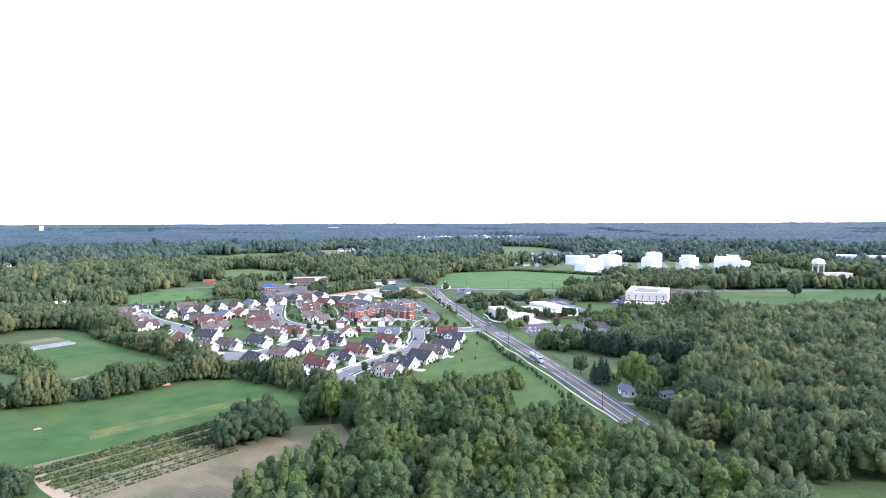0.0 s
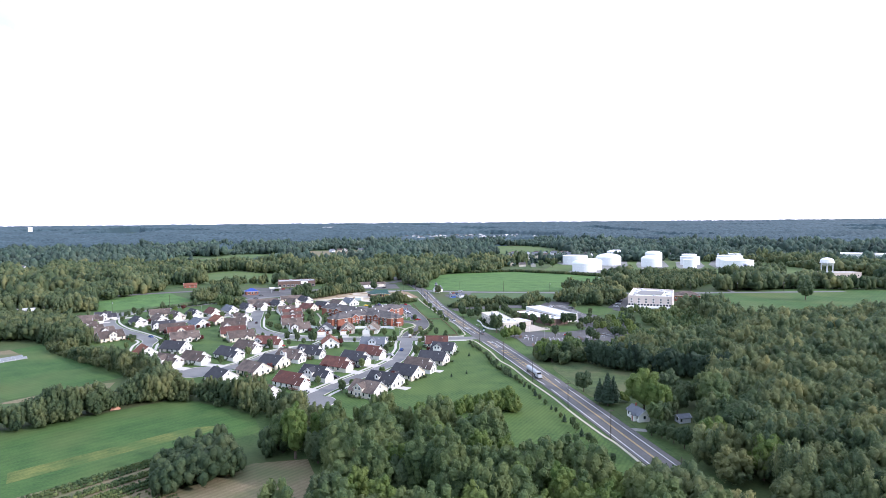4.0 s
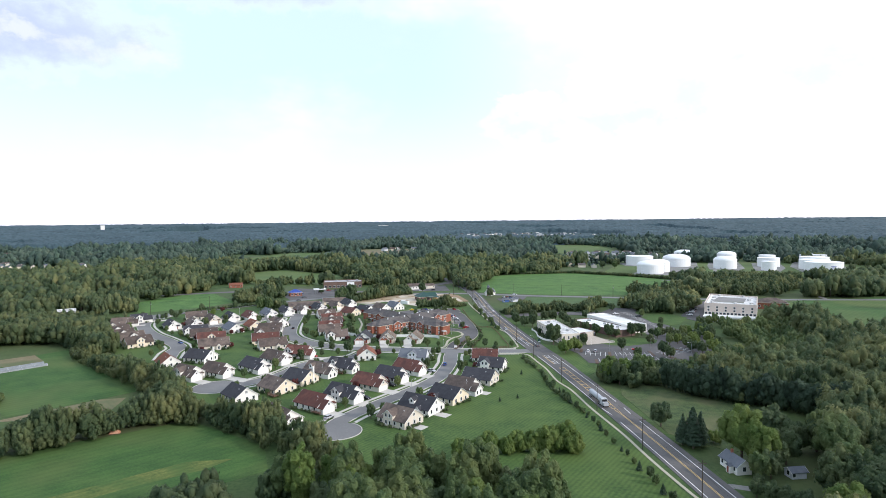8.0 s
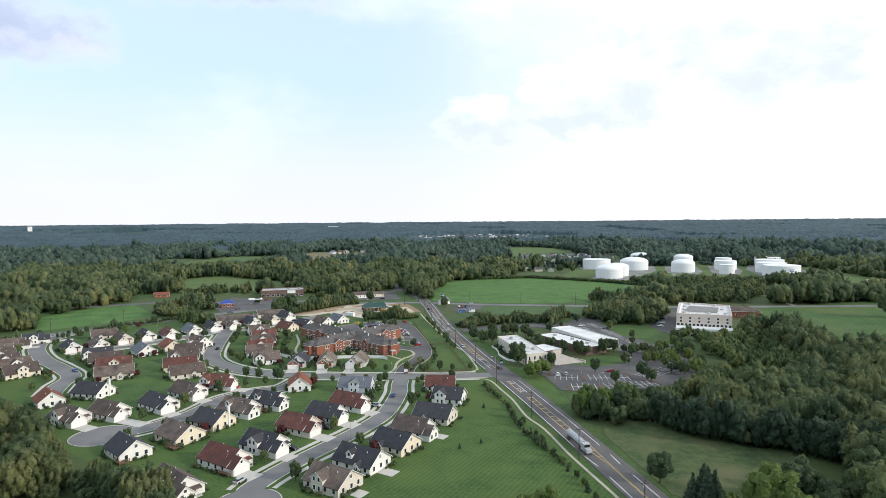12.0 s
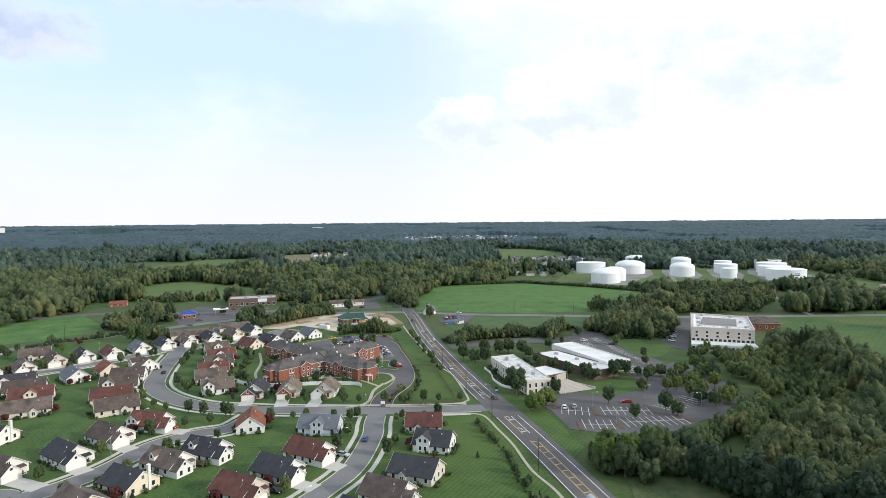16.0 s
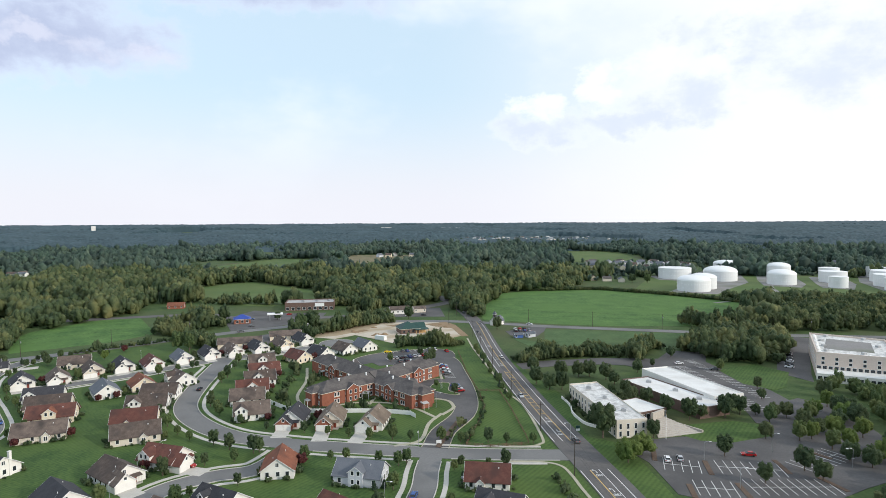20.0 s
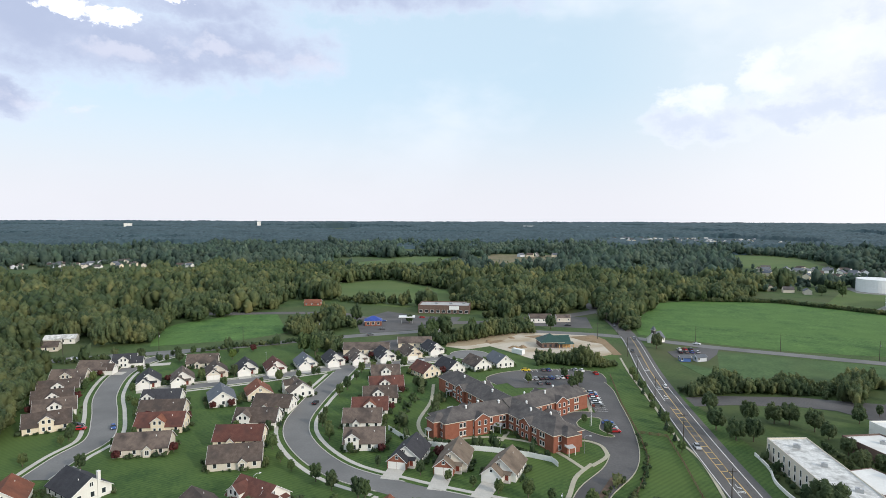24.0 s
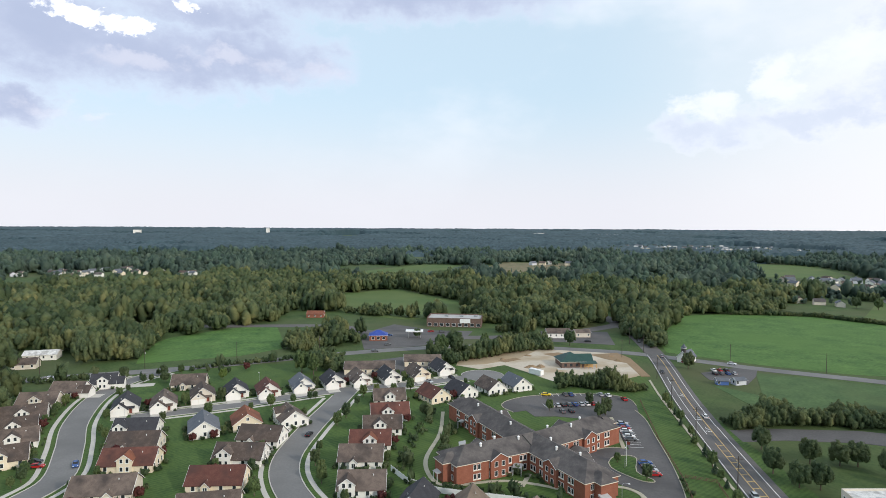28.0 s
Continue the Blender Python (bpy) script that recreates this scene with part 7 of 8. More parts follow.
fence([(-88, 478), (-79.5, 471), (-68.5, 467.8), (-60, 468.2), (-46.6, 469.5), (-34.5, 469.2), (-26.5, 467.5), (-24, 464)], 1.8, "vinyl_fence", "white vinyl privacy fence behind the houses", M_TRIM)
fence([(-13, 584), (-6.2, 536), (0.6, 501), (3.4, 478), (1.2, 459.7), (-2.8, 436.5), (5.7, 435), (19.3, 438.5)], 1.1, "rail_fence", "brown wooden rail fence beside the drive", M_FENCEWOOD, 2.6, 3)


fence([(1.1, 503.3), (10.1, 502.7), (14.2, 478.6), (18.4, 448.3), (19.3, 438.5)], 1.1, "rail_fence", "brown wooden rail fence round a grass triangle", M_FENCEWOOD, 2.6, 3)
structure("retaining_wall", ribbon(smooth_line([(37.2, 494), (38.7, 487), (39.4, 481), (39.0, 473), (40.3, 466), (42.5, 460), (47, 456)], 5), -0.2, 0.2, -0.3, 1.1), WALLS["white"], "low curved white retaining wall", "wall")
structure("planted_island", slab([(-13.5, 434.5), (-11.8, 433.2), (-6.2, 460.4), (-7.8, 461.2)], -0.2, 0.26), M_MULCH, "long planted island in the drive", "island")
sg = thing("entrance_sign", pose(-12.4, 436.4, 0.2, 0, 0, 10), "small white sign at the end of the island", "sign")
part("sign_board", Shape().box(-0.9, 0.9, -0.08, 0.08, 0.4, 1.5), M_TRIM, sg)
for px in (-0.7, 0.7):
    part("sign_post", Shape().box(px - 0.06, px + 0.06, -0.06, 0.06, -0.2, 0.4), M_TRIM, sg)
for px, py in ((38.2, 452.5), (140, 482)):
    sg = thing("roadside_sign", pose(px, py, 0, 0, 0, 5), "dark green sign board with a white panel on the verge", "sign")
    part("sign_board", Shape().box(-0.8, 0.8, -0.1, 0.1, 0.3, 2.3), ROOFS["green"], sg)
    part("sign_panel", Shape().box(-0.7, 0.7, -0.14, -0.1, 0.4, 1.2), M_TRIM, sg)


# ---- vehicles ----
PAINT = {}
for nm, c in (("white", (0.75, 0.75, 0.75)), ("silver", (0.42, 0.43, 0.45)), ("black", (0.02, 0.02, 0.024)), ("red", (0.35, 0.02, 0.02)), ("blue", (0.04, 0.09, 0.26)), ("grey", (0.12, 0.125, 0.13)), ("yellow", (0.75, 0.55, 0.03))):
    PAINT[nm] = surface(nm + "_car_paint", c, tuple(v * 1.08 for v in c), 0.8, 0.25)
M_HEAD = surface("lamp_glass", (0.7, 0.7, 0.68), (0.8, 0.8, 0.78), 1, 0.2)
M_TAIL = surface("tail_lamp_red", (0.35, 0.02, 0.02), (0.45, 0.03, 0.03), 1, 0.3)
CARS = {}


def car(x, y, turn, colour="silver", z=0.12, group="parked cars", tall=1.0):
    if colour not in CARS:
        lo = [(-2.25, 0.3), (-2.3, 0.75), (-2.15, 0.95), (-0.0, 0.98), (1.2, 0.95), (2.1, 0.8), (2.25, 0.6), (2.2, 0.3)]
        body = Shape().solid([(px, 0.88, pz) for px, pz in lo], [(px, -0.88, pz) for px, pz in lo])
        roof = Shape().solid([(-1.45, -0.62, 1.36), (0.32, -0.62, 1.38), (0.32, 0.62, 1.38), (-1.45, 0.62, 1.36)], [(-1.3, -0.55, 1.46), (0.2, -0.55, 1.47), (0.2, 0.55, 1.47), (-1.3, 0.55, 1.46)])
        glass_ = Shape().solid([(-2.05, -0.80, 0.95), (1.05, -0.80, 0.95), (1.05, 0.80, 0.95), (-2.05, 0.80, 0.95)], [(-1.42, -0.62, 1.38), (0.3, -0.62, 1.4), (0.3, 0.62, 1.4), (-1.42, 0.62, 1.38)])
        wheel = Shape().tube(0, 0, -0.11, 0.11, 0.33, 0.33, 14).moved(Matrix.Rotation(math.pi / 2, 4, "X"))
        CARS[colour] = (body.mesh("body", PAINT[colour]), roof.mesh("roof", PAINT[colour]), glass_.mesh("cabin_glass", M_CARGLASS), wheel.mesh("wheel", M_TYRE),
                        Shape().box(2.14, 2.27, -0.18, 0.18, 0.6, 0.74).mesh("headlight", M_HEAD), Shape().box(-2.32, -2.2, -0.2, 0.2, 0.7, 0.85).mesh("tail_light", M_TAIL))
    b, r, g, w, hl, tl = CARS[colour]
    c = thing("car", pose(x, y, z, 0, 0, turn), f"{colour} car standing on asphalt", "car", group)
    c.scale = (1, 1, tall)
    for nm, me in (("body", b), ("roof", r), ("cabin_glass", g)):
        part(nm, me, None, c)
    for px in (-1.4, 1.4):
        for py in (-0.82, 0.82):
            part("wheel", w, None, c, at=pose(px, py, 0.33))
    for py in (-0.62, 0.62):
        part("headlight", hl, None, c, at=pose(0, py, 0))
        part("tail_light", tl, None, c, at=pose(0, py, 0))


COL = ["white", "silver", "black", "grey", "blue", "silver", "white", "red", "black", "grey"]
for i in range(8):
    car(-49.6 + i * 2.38, 563.4 + i * 1.27, 118, COL[i % 8], group="cars at the brick home")
for i, (px, py) in enumerate(((-46.1, 582.6), (-43.6, 583.4), (-30.5, 588), (-27.2, 587.8), (-20.0, 584), (-40.5, 558.5), (-44, 557))):
    car(px, py, 112, COL[(i + 3) % 10], group="cars at the brick home")
car(-54.5, 579.5, 10, "yellow", group="cars at the brick home")
for i in range(7):
    car(-19.6 + i * 0.6, 548.8 - i * 2.85, 12, COL[(i * 3 + 1) % 10], group="cars at the brick home")
for i in range(4):
    car(-10.9 + i * 0.95, 510.4 - i * 2.9, 20, ("blue", "grey", "silver", "red")[i], 0.12, group="cars at the brick home")
for px, py, tr_, c in ((63.4, 427.2, 80, "white"), (67.6, 427.9, 80, "silver"), (91.3, 432.7, 172, "red"), (108, 560, 10, "white"), (122, 548, 170, "grey")):
    car(px, py, tr_, c, 0.13, "cars at the offices")
for i in range(7):
    car(24 + (i % 4) * 3.2, 649 + (i // 4) * 8 + (i % 4) * 1.2, 105, COL[(i + 2) % 10], 0.13, "cars at the church")
for i in range(6):
    car(163 + i * 3.0, 555 + i * 6.6, 150, COL[(i * 3) % 10], 0.13, "cars at the offices")
for px, py, tr_, c in ((-185.8, 447.3, -42, "blue"), (-129.5, 497, 100, "black"), (-91, 412.5, -20, "red"), (-16.3, 396, 86, "blue"), (-22.4, 382, -30, "silver"), (-38.7, 356, -30, "black"), (-50.3, 334.8, -30, "grey"), (-46.8, 336, -30, "black"),
                       (-56.5, 311, 62, "silver"), (-1, 409, 175, "silver"), (-200, 444.5, 30, "black"), (-196, 442, 30, "red"), (-120, 576, -40, "white"), (-113, 583, -40, "silver"), (-105, 594, -40, "black")):
    car(px, py, tr_, c, 0.15, "cars in the estate")
for d, off, c in ((355, -3.2, "silver"), (300, 2.6, "grey"), (430, 2.6, "white"), (505, -3.2, "black"), (545, 2.6, "silver"), (590, -3.2, "grey")):
    p, h = along(MAIN, d, off)
    car(p.x, p.y, h + (180 if off < 0 else 0), c, 0.2, "cars on the highway")
for d, off, c in ((470, 2.2, "grey"), (520, -2.2, "white"), (560, 2.2, "silver"), (690, -2.2, "white"), (300, 2.2, "white")):
    p, h = along(CROSS, d, off)
    car(p.x, p.y, h, c, 0.17, "cars on the cross road")
for px, py, tr_ in ((-160, 715, 30), (-152, 716, 20), (-144, 720, 15), (-170, 660, 50), (-165, 700, 10), (-60, 712, 20), (-48, 716, 20), (-182, 690, 30)):
    car(px, py, tr_, rf.choice(COL), 0.14, "cars at the shops")
p, h = along(MAIN, 192, -3.1)
tk = thing("tanker_truck", pose(p.x, p.y, 0.2, 0, 0, h + 180), "long silver tanker truck on the highway", "truck")
rot = Matrix.Rotation(math.pi / 2, 4, "Y")
part("tank", Shape().tube(0, 0, -6, 6, 1.15, 1.15, 16).moved(pose(-2.5, 0, 2.1) @ rot), PAINT["silver"], tk)
part("chassis", Shape().box(-8.6, 6.0, -0.5, 0.5, 0.75, 1.0), M_TYRE, tk)
part("cab", Shape().box(4.2, 6.4, -1.2, 1.2, 0.7, 3.1).box(6.4, 8.2, -1.0, 1.0, 0.7, 1.9), PAINT["silver"], tk)
part("windscreen", Shape().box(6.4, 6.44, -1.0, 1.0, 2.0, 2.9), M_CARGLASS, tk)
for px in (-7.6, -6.4, 2.6, 3.8, 7.2):
    for py in (-1.05, 1.05):
        q = part("wheel", Shape().tube(0, 0, -0.16, 0.16, 0.5, 0.5, 14).moved(pose(px, py, 0.5) @ Matrix.Rotation(math.pi / 2, 4, "X")), M_TYRE, tk)
        part("rim", Shape().tube(0, 0, -0.17, 0.17, 0.28, 0.28, 10).moved(pose(px, py, 0.5) @ Matrix.Rotation(math.pi / 2, 4, "X")), M_METAL, q)


# ---- planting ----
def clear_spot(x, y, margin=0.6):
    if on_road((x, y), None, margin - 1.0):
        return False
    for hx_, hy_, t, L, W, g in HOUSES:
        q = pose(hx_, hy_, 0, 0, 0, t).inverted() @ Vector((x, y, 0))
        if abs(q.x) < L / 2 + 0.8 + (4 if g else 0) and abs(q.y) < W / 2 + 0.8:
            return False
    return True


rt = random.Random(8)
made = 0
for line, half in LINES[:5]:
    d, L = 4.0, sum((b - a).length for a, b in zip(line, line[1:]))
    while d < L - 3:
        for sd in (-1, 1):
            p, h = along(line, d + rt.uniform(-2, 2), sd * (half + rt.uniform(4.6, 6.5)))
            if clear_spot(p.x, p.y, 3.4) and rt.random() < 0.74:
                t_ = tree(rt.choice(["street_a", "street_b", "street_b"]), p.x, p.y, rt.uniform(0.6, 1.2), rt.uniform(0, 360), "street trees")
                t_.name = "street_tree"
        d += 8.5
for hx_, hy_, t, L, W, g in HOUSES:
    m = pose(hx_, hy_, 0, 0, 0, t)
    for k in range(4):
        sx, sy = rt.choice((-1, 1)), rt.choice((-1, 1))
        q = m @ (Vector((sx * rt.uniform(0.15, 0.5) * L, sy * (W / 2 + 1.3), 0)) if rt.random() < 0.6 else Vector((sx * (L / 2 + 1.4), sy * rt.uniform(0.2, 0.5) * W, 0)))
        if clear_spot(q.x, q.y, 1.2):
            kind = rt.choice(("shrub", "shrub", "shrub", "street_b", "red", "small_conifer"))
            t_ = tree(kind, q.x, q.y, rt.uniform(0.7, 1.15) * (1 if kind in ("shrub", "red") else 0.7), rt.uniform(0, 360), "garden planting")
            if kind != "shrub":
                t_.name = "garden_tree"
fx_, fy_, fh_ = [], [], []
for hx_, hy_, t, L, W, g in HOUSES:
    m = pose(hx_, hy_, 0, 0, 0, t)
    for k in range(26):
        q = Vector((rt.uniform(-0.5, 0.5) * L, rt.choice((-1, 1)) * (W / 2 + rt.uniform(0.7, 1.5)), 0)) if rt.random() < 0.6 else Vector((rt.choice((-1, 1)) * (L / 2 + rt.uniform(0.7, 1.6)), rt.uniform(-0.5, 0.5) * W, 0))
        q = m @ q
        if clear_spot(q.x, q.y, 0.4) or rt.random() < 0.3:
            fx_.append(q.x)
            fy_.append(q.y)
            fh_.append(rt.uniform(0.7, 1.7))
for pts, wid, hi in (([(-84.6, 477), (-89, 494), (-91.4, 510), (-94, 528), (-98, 540)], 2.2, 2.3), ([(-80, 470.5), (-66, 471), (-47, 472.5), (-35, 472), (-27, 470)], 1.2, 2.2), ([(-72, 486), (-78, 500), (-80, 515), (-82, 528)], 1.6, 2.6), ([(40.5, 490), (41.5, 480), (43, 468), (46, 459)], 1.6, 2.0), ([(60, 508), (63, 496), (66, 484)], 1.8, 2.6), ([(-60, 484), (-52, 487), (-44, 488), (-34, 482)], 1.4, 1.8),
                     ([(-3, 437), (1, 459), (3, 478), (0.5, 501)], 0.8, 1.6), ([(-9.5, 441), (-7.6, 452), (-3.5, 462)], 0.8, 1.5), ([(-241, 567), (-218, 590), (-200, 606), (-180, 624)], 1.5, 3.5), ([(-300, 512), (-282, 524), (-262, 540)], 2.5, 4.0), ([(25, 412), (32, 382), (34.5, 352), (44, 318)], 0.8, 1.6),
                     ([(-97, 571), (-90, 580), (-78, 596)], 1.0, 2.4)):
    line = smooth_line(pts, 6)
    L, dd = sum((b - a).length for a, b in zip(line, line[1:])), 0.0
    while dd < L:
        p, h = along(line, dd, rt.uniform(-wid, wid))
        fx_.append(p.x)
        fy_.append(p.y)
        fh_.append((rt.uniform(0.45, 1.0) if rt.random() > 0.13 else rt.uniform(1.5, 2.6)) * hi)
        dd += rt.uniform(0.8, 2.4)
joined_woods("shrub_bed", fx_, fy_, fh_, 20, 0.32, 66, M_LEAFDARK, "low green shrubs along house walls and paths", ratio=0.6, side=1)
# lawn trees by the highway footpath
for i in range(23):
    yy = 232 + i * 5.4 + rt.uniform(-1.6, 1.6)
    p, h = at_y(yy)
    q = p + Vector((math.sin(radians(h)), -math.cos(radians(h)), 0)) * (-14.6 + rt.uniform(-0.7, 0.7))
    if clear_spot(q.x, q.y, 3):
        key, k = (("street_a", 0.6), ("small_conifer", 0.75), ("street_b", 0.7))[i % 3]
        tree(key, q.x, q.y, k * rt.uniform(0.7, 1.15), rt.uniform(0, 360), "young trees by the footpath", sink=0.3).name = "young_tree"
for i in range(16):
    p, h = along(MAIN, 352 + i * 7 + rt.uniform(-3, 3), -8.2 - rt.uniform(0, 1.6))
    tree("small_conifer" if i % 2 else "street_b", p.x, p.y, rt.uniform(0.6, 1.1), rt.uniform(0, 360), "young trees by the footpath").name = "young_tree"
for i in range(6):
    tree("small_conifer", rt.uniform(5, 28), rt.uniform(330, 400), rt.uniform(0.4, 0.7), rt.uniform(0, 360), "young lawn trees").name = "young_tree"
# row of round trees on the lawn
for px, py, k in ((-4, 274, 0.74), (1.5, 277.5, 0.66), (5.5, 279.5, 0.80), (11, 279, 0.66), (15, 281, 0.78), (20, 281.5, 0.84), (25.5, 281, 0.98), (30.5, 283.5, 1.06), (33, 280, 0.8)):
    tree("bright", px, py, k, px * 37, "row of bushy trees on the lawn", sink=2.8 * k)
for px, py, k, s_ in (
                      (73.2, 285.5, "conifer", 1.2), (76.2, 287.5, "conifer", 1.05), (70.6, 288.5, "conifer", 0.95), (74.5, 290.5, "conifer", 1.1), (68.6, 306, "round", 1.15), (81.5, 290, "spreading", 0.55), (84.6, 275.5, "bright", 1.5), (88.5, 270, "bright", 1.2), (83.4, 260.6, "oak_a", 0.62), (87.5, 262.5, "oak_c", 0.66), (101, 291, "round", 1.6), (97, 273, "oak_c", 0.95), (91.5, 268, "oak_c", 0.75), (104, 282, "oak_c", 0.85), (109, 268.5, "oak_a", 1.2), (112, 284, "oak_b", 0.85), (106, 257, "oak_a", 0.95), (104, 300, "round", 0.9),
                      (78.2, 250.6, "round", 0.62), (80.8, 247.6, "round", 0.74), (83.2, 243.2, "round", 0.8), (84.6, 238, "oak_c", 0.62), (80, 253.6, "street_a", 0.9), (89.5, 229, "bright", 1.2), (97.5, 213, "bright", 1.2),
                      (61, 366, "bright", 0.9), (66, 361, "oak_c", 0.85), (70, 367, "bright", 0.95), (75, 365, "oak_c", 0.85), (81, 371, "oak_a", 0.8), (86, 376, "round", 1.1), (64, 371, "oak_a", 0.8), (91, 378, "round", 1.0), (77, 371, "oak_b", 0.75),
                      (50.2, 424.6, "spreading", 0.95), (56.2, 431.0, "spreading", 0.9), (83.2, 431.8, "pine", 0.78), (87.2, 411.2, "pine", 0.68), (103.6, 421.5, "oak_c", 0.62), (105.5, 414.6, "round", 0.8), (104, 449, "round", 0.8),
                      (83.5, 467.5, "pine", 0.95), (76.5, 474.5, "pine", 0.85), (98.5, 471.5, "pine", 0.95), (64.4, 447.5, "pine", 0.72), (46.2, 446.6, "pine", 1.35), (89, 470, "round", 0.7), (106, 476, "pine", 0.8), (113, 466, "street_b", 1.5), (122.5, 473, "round", 0.8), (124, 463, "round", 0.85), (124.5, 454, "round", 0.8), (115, 447.6, "street_b", 1.5), (145, 477.6, "round", 1.0), (144, 464, "round", 1.1), (122, 440, "street_b", 1.5), (118, 473, "round", 0.75), (122, 430, "round", 0.85), (126, 425, "round", 0.9), (152.6, 503, "round", 1.0), (128, 440.4, "bright", 0.62), (134.7, 475.7, "bright", 0.6), (120.1, 449.4, "bright", 0.58), (139, 452, "bright", 0.66), (143, 470, "spreading", 0.9), (134, 430, "spreading", 0.9), (146, 488, "bright", 0.62), (140, 438, "oak_c", 0.6), (131, 456, "spreading", 0.8), (148, 476, "oak_c", 0.62), (130, 470, "street_b", 1.6), (136, 462, "round", 0.9), (108.5, 577, "round", 0.8), (84, 552, "street_a", 0.9), (92, 553.4, "street_a", 0.8), (129, 514, "street_a", 1.0), (81.4, 541, "round", 0.8), (124.6, 546.7, "street_b", 1.3), (112, 476, "round", 0.6), (124, 498, "round", 0.6), (-58, 700, "oak_c", 0.8), (11.2, 657.5, "oak_c", 0.75), (180, 975, "oak_c", 0.9), (196, 968, "oak_a", 0.8), (60, 886, "oak_b", 0.6),
                      (27.8, 516, "oak_c", 0.7), (28, 538, "oak_c", 0.65), (33.3, 507, "round", 1.0), (39, 507.5, "oak_c", 0.7), (41, 529, "oak_c", 0.7), (50, 530.6, "round", 1.0), (55.4, 531.6, "round", 1.05), (62.4, 525.4, "oak_c", 0.68), (65, 518, "round", 0.8), (67, 504, "round", 0.75), (66.6, 490, "round", 0.9), (72.5, 489, "round", 0.85), (104.5, 480.5, "oak_c", 0.6),
                      (-19.6, 509, "street_b", 0.7), (-10.3, 497.3, "street_a", 0.9), (-26.5, 559, "street_a", 1.3), (-28.5, 556, "round", 0.75), (-49.5, 557.5, "street_b", 1.0), (-34, 571, "street_a", 1.0)):
    tree(k, px, py, s_, rt.uniform(0, 360), "specimen trees")
gx, gy = [], []
for pts, wid, step in (([(22, 560), (35, 568.5), (47, 573), (58, 577), (72, 579), (92, 586)], 5, 3.4), ([(84, 570), (96, 594), (110, 606)], 6, 4.5), ([(-50, 596), (-40, 600), (-29, 599), (-18, 600), (-10, 606)], 2, 2.2),
                       ([(-122, 628), (-110, 648), (-98, 664), (-84, 682), (-72, 690)], 8, 3.6), ([(60, 889), (121, 899), (152, 881), (195, 850), (248, 793)], 1.2, 1.7),
                       ([(-229, 645), (-215, 626), (-205, 622)], 8, 5), ([(-165, 588), (-180, 600), (-195, 612)], 4, 5), ([(136, 410), (122, 400), (108, 391), (96, 388)], 3, 4.0)):
    line = smooth_line(pts, 6)
    L, d = sum((b - a).length for a, b in zip(line, line[1:])), 0.0
    while d < L:
        for o in np.arange(-wid, wid + 0.1, step * 1.1):
            p, h = along(line, d, o + rt.uniform(-1, 1))
            gx.append(p.x)
            gy.append(p.y)
        d += step
swell = rolling(np.array(gx), np.array(gy), 0.3, 1.0, 52, 24)
gh_ = [rt.uniform(2.4, 4.6) if gy[i] > 780 else 10.5 * swell[i] if gy[i] > 620 and gx[i] < -60 else 9.5 * swell[i] for i in range(len(gx))]
joined_woods("tree_belt", gx, gy, gh_, 80, 0.08, 52, M_WOODS, "belt of dark green trees and bushes", ratio=0.42, side=7, sides=5)
tx_, ty_ = spots([(58, 372), (60, 360), (70, 355), (84, 360), (98, 374), (96, 386), (84, 382), (70, 377)], 4.4, 71)
joined_woods("thicket", tx_, ty_, [rt.uniform(3.2, 9.0) for _ in tx_], 300, 0.055, 72, M_WOODS, "dense thicket of mixed trees and bushes", ratio=0.5, side=16, rings=4)
tx_, ty_ = spots([(100, 388), (120, 400), (134, 416), (140, 440), (132, 420), (116, 396), (104, 380), (98, 380)], 4.2, 73)
joined_woods("thicket", tx_, ty_, [rt.uniform(2.5, 6.0) for _ in tx_], 200, 0.07, 74, M_LEAF, "light green bushes along the lot's edge", ratio=0.55, side=12)
for px, py, k, s_ in ((-264.5, 541.5, "round", 0.62), (-251.9, 539.5, "small_conifer", 1.0), (-250, 549, "round", 0.4), (-236.3, 538.9, "round", 0.7), (-238, 559.5, "round", 0.42), (-230.7, 563, "round", 0.36), (-223, 564, "round", 0.5), (-219.1, 565, "round", 0.4), (-214.4, 574, "red", 1.1), (-213, 552.9, "bright", 0.5),
                      (-183, 578.1, "oak_a", 0.85), (-175, 576.4, "oak_b", 0.7), (-178, 584, "oak_c", 0.9), (-121, 649, "oak_c", 1.15), (-127, 642, "oak_a", 0.9), (-106, 664, "oak_b", 0.7), (-95, 680, "oak_c", 0.8), (-161, 690, "round", 0.85)):
    tree(k, px, py, s_, rt.uniform(0, 360), "trees along the cross road")
kx, ky = [], []
line = smooth_line([(85, 356), (90, 346), (97, 340), (108, 333), (123, 324), (137, 308)], 8)
for k in range(46):
    p, h = along(line, k * 1.62, rt.uniform(-2.5, 1.2))
    kx.append(p.x)
    ky.append(p.y)
joined_woods("conifer_row", kx, ky, [rt.uniform(12, 16) for _ in kx], 240, 0.045, 53, M_NEEDLE, "dense row of dark green conifers at the meadow", ratio=0.2, side=8)
wx, wy = spots([(146, 680), (163, 664), (201, 654), (283, 664), (331, 722), (366, 788), (350, 822), (300, 802), (263, 790), (223, 705), (150, 690)], 9, 61)
joined_woods("woods", wx, wy, [rt.uniform(9, 13) for _ in wx], 110, 0.08, 62, M_WOODS, "dark green wood beside the side road")
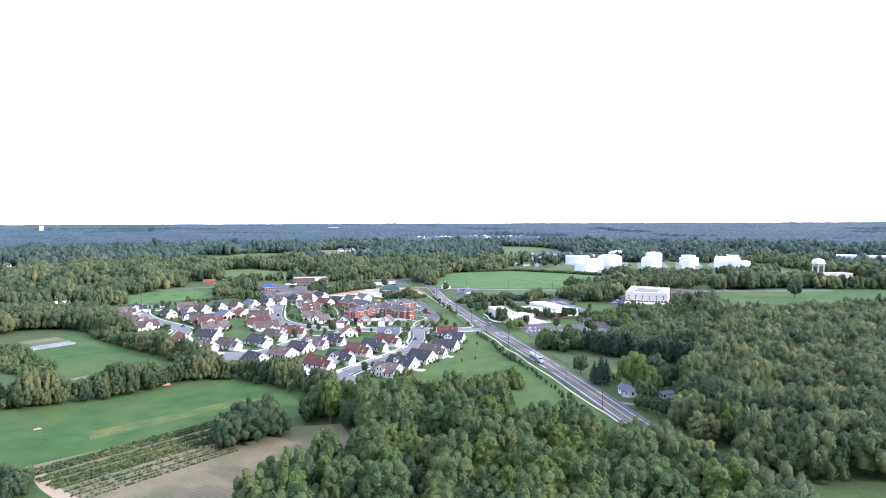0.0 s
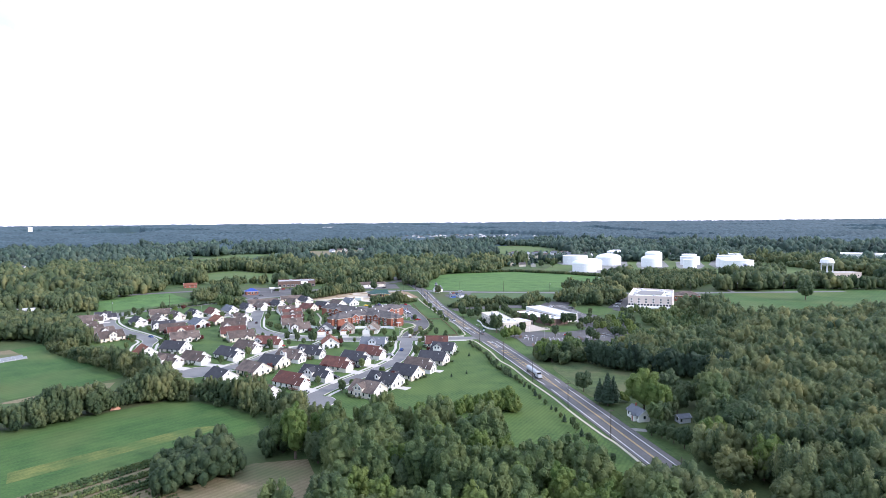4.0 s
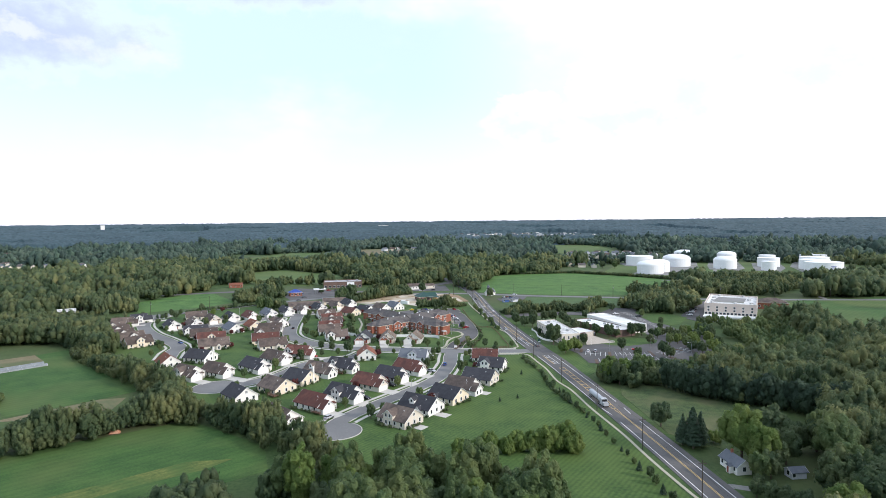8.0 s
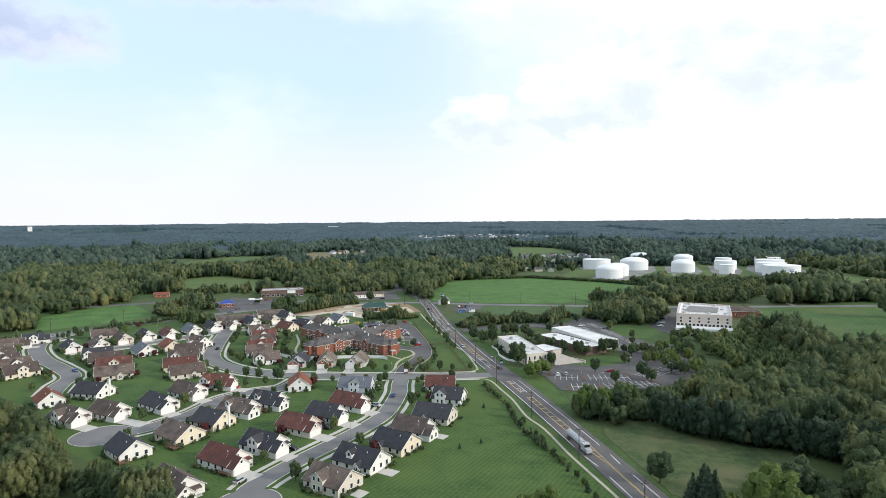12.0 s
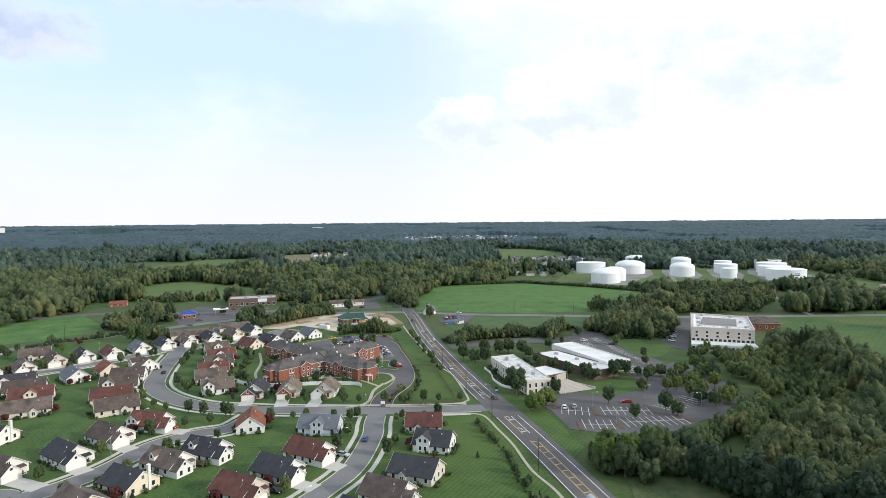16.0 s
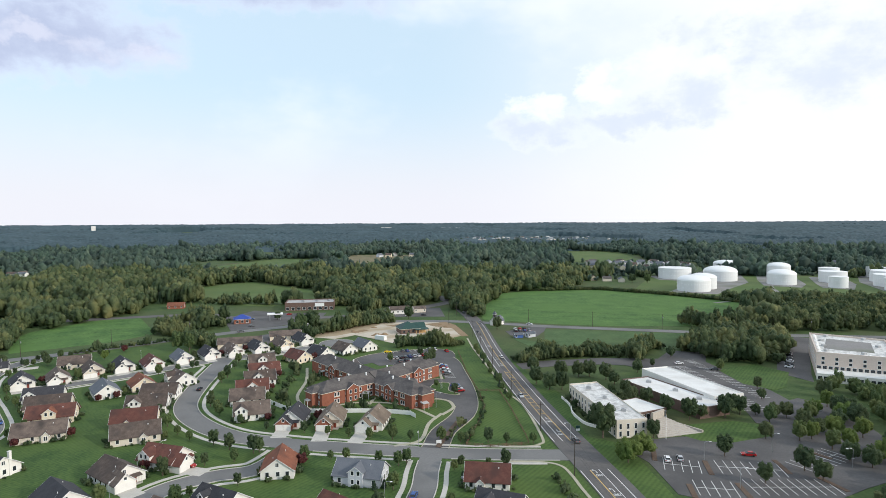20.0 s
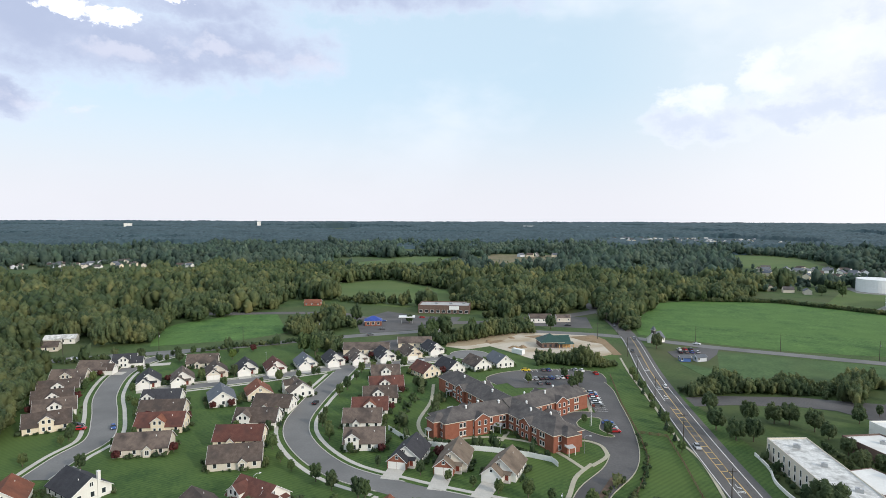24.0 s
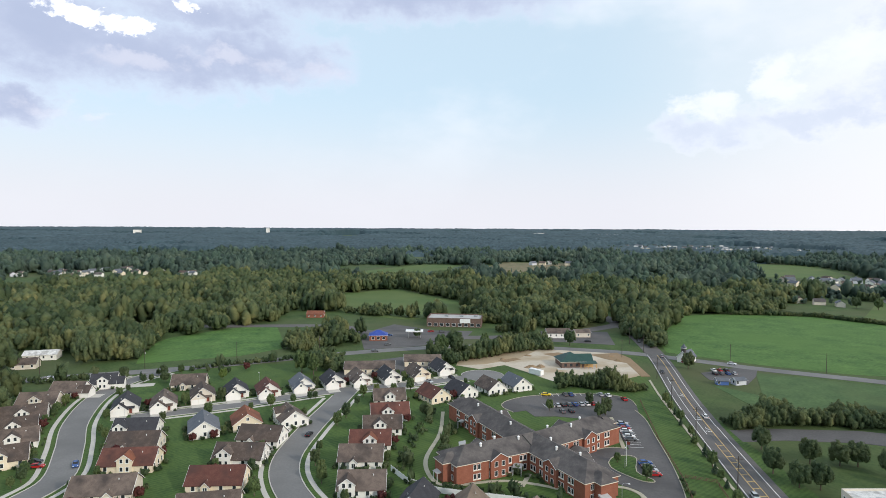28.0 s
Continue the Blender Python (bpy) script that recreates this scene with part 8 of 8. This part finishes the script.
# rows of plants on the vegetable plot
rows_x, rows_y, rows_h = [], [], []
for k in range(16):
    a, b = Vector((-132.5 + k * 1.85, 193.5 - k * 1.2)), Vector((-90.5 + k * 1.2, 238.5 - k * 1.9))
    fill, tall = ((1, 0.8), (0.95, 0.8), (0.9, 0.7), (0, 0), (0.95, 0.75), (1, 0.8), (0.3, 0.4), (1, 0.8), (0.95, 0.8), (0.9, 0.6), (0.25, 0.4), (0.8, 0.55), (0.5, 0.4), (0.8, 0.5), (0.6, 0.4), (0.7, 0.45))[k]
    for i in range(96):
        if rt.random() > fill:
            continue
        q = a.lerp(b, (i + rt.uniform(-.3, .3)) / 95)
        rows_x.append(q.x + rt.uniform(-.15, .15))
        rows_y.append(q.y + rt.uniform(-.15, .15))
        rows_h.append(tall * rt.uniform(0.95, 1.6))
joined_woods("crop_rows", rows_x, rows_y, rows_h, 12, 0.45, 63, M_LEAF, "dense rows of low green vegetable plants on tan soil", ratio=0.62, side=0)
cx_, cy_ = spots([(-83, 215), (-77, 210.5), (-66, 218), (-60, 224), (-62, 233), (-74, 234), (-83, 226)], 4.2, 66)
joined_woods("grove", cx_, cy_, [rt.uniform(7, 9) if px < -76 or px > -64 else rt.uniform(10, 13) for px in cx_], 420, 0.038, 67, M_LEAFDARK, "thick clump of dark green trees beside the plot", ratio=0.44, side=22, rings=4)
cx_, cy_ = spots([(-55, 233), (-47, 238), (-40, 250), (-50, 252), (-58, 242)], 4.6, 68)
joined_woods("grove", cx_, cy_, [rt.uniform(8, 11) for _ in cx_], 420, 0.038, 69, M_LEAFDARK, "dark green trees at the corner of the plot", ratio=0.44, side=22, rings=4)
cx_, cy_ = spots([(-136, 172), (-123, 168), (-121, 176), (-128, 188), (-137, 189)], 3.6, 75)
joined_woods("thicket", cx_, cy_, [rt.uniform(3, 5) for _ in cx_], 300, 0.055, 76, M_LEAFDARK, "clump of dark green bushes beside a dirt track", ratio=0.55, side=16)
structure("dirt_track", ribbon(smooth_line([(-130.6, 196.0), (-124.0, 189.0), (-117.5, 182.6), (-106.5, 174.6), (-90, 164)], 5), -1.9, 1.9, -0.05, 0.09), M_TANSOIL, "bare tan dirt track at the end of the plot", "track")
bark = thing("fallen_log", pose(-153.4, 233.2, 0.28, 0, 0, 31), "short orange-brown log lying in the field", "log")
part("stem", Shape().tube(0, 0, -1.3, 1.3, 0.28, 0.22, 9).moved(Matrix.Rotation(math.pi / 2, 4, "Y")), WALLS["log"], bark)
part("stub", Shape().tube(0, 0, 0, 0.6, 0.12, 0.08, 7).moved(pose(0.4, 0, 0.15, 20)), WALLS["log"], bark)
nx, ny = spots([(-270, 374), (-240, 336), (-225, 317), (-196, 306), (-203, 326), (-232, 352), (-258, 378)], 2.8, 64)
joined_woods("nursery_stock", nx, ny, [rt.uniform(3.2, 5.2) for _ in nx], 46, 0.15, 65, M_LEAF, "dense rows of young nursery trees", side=2)
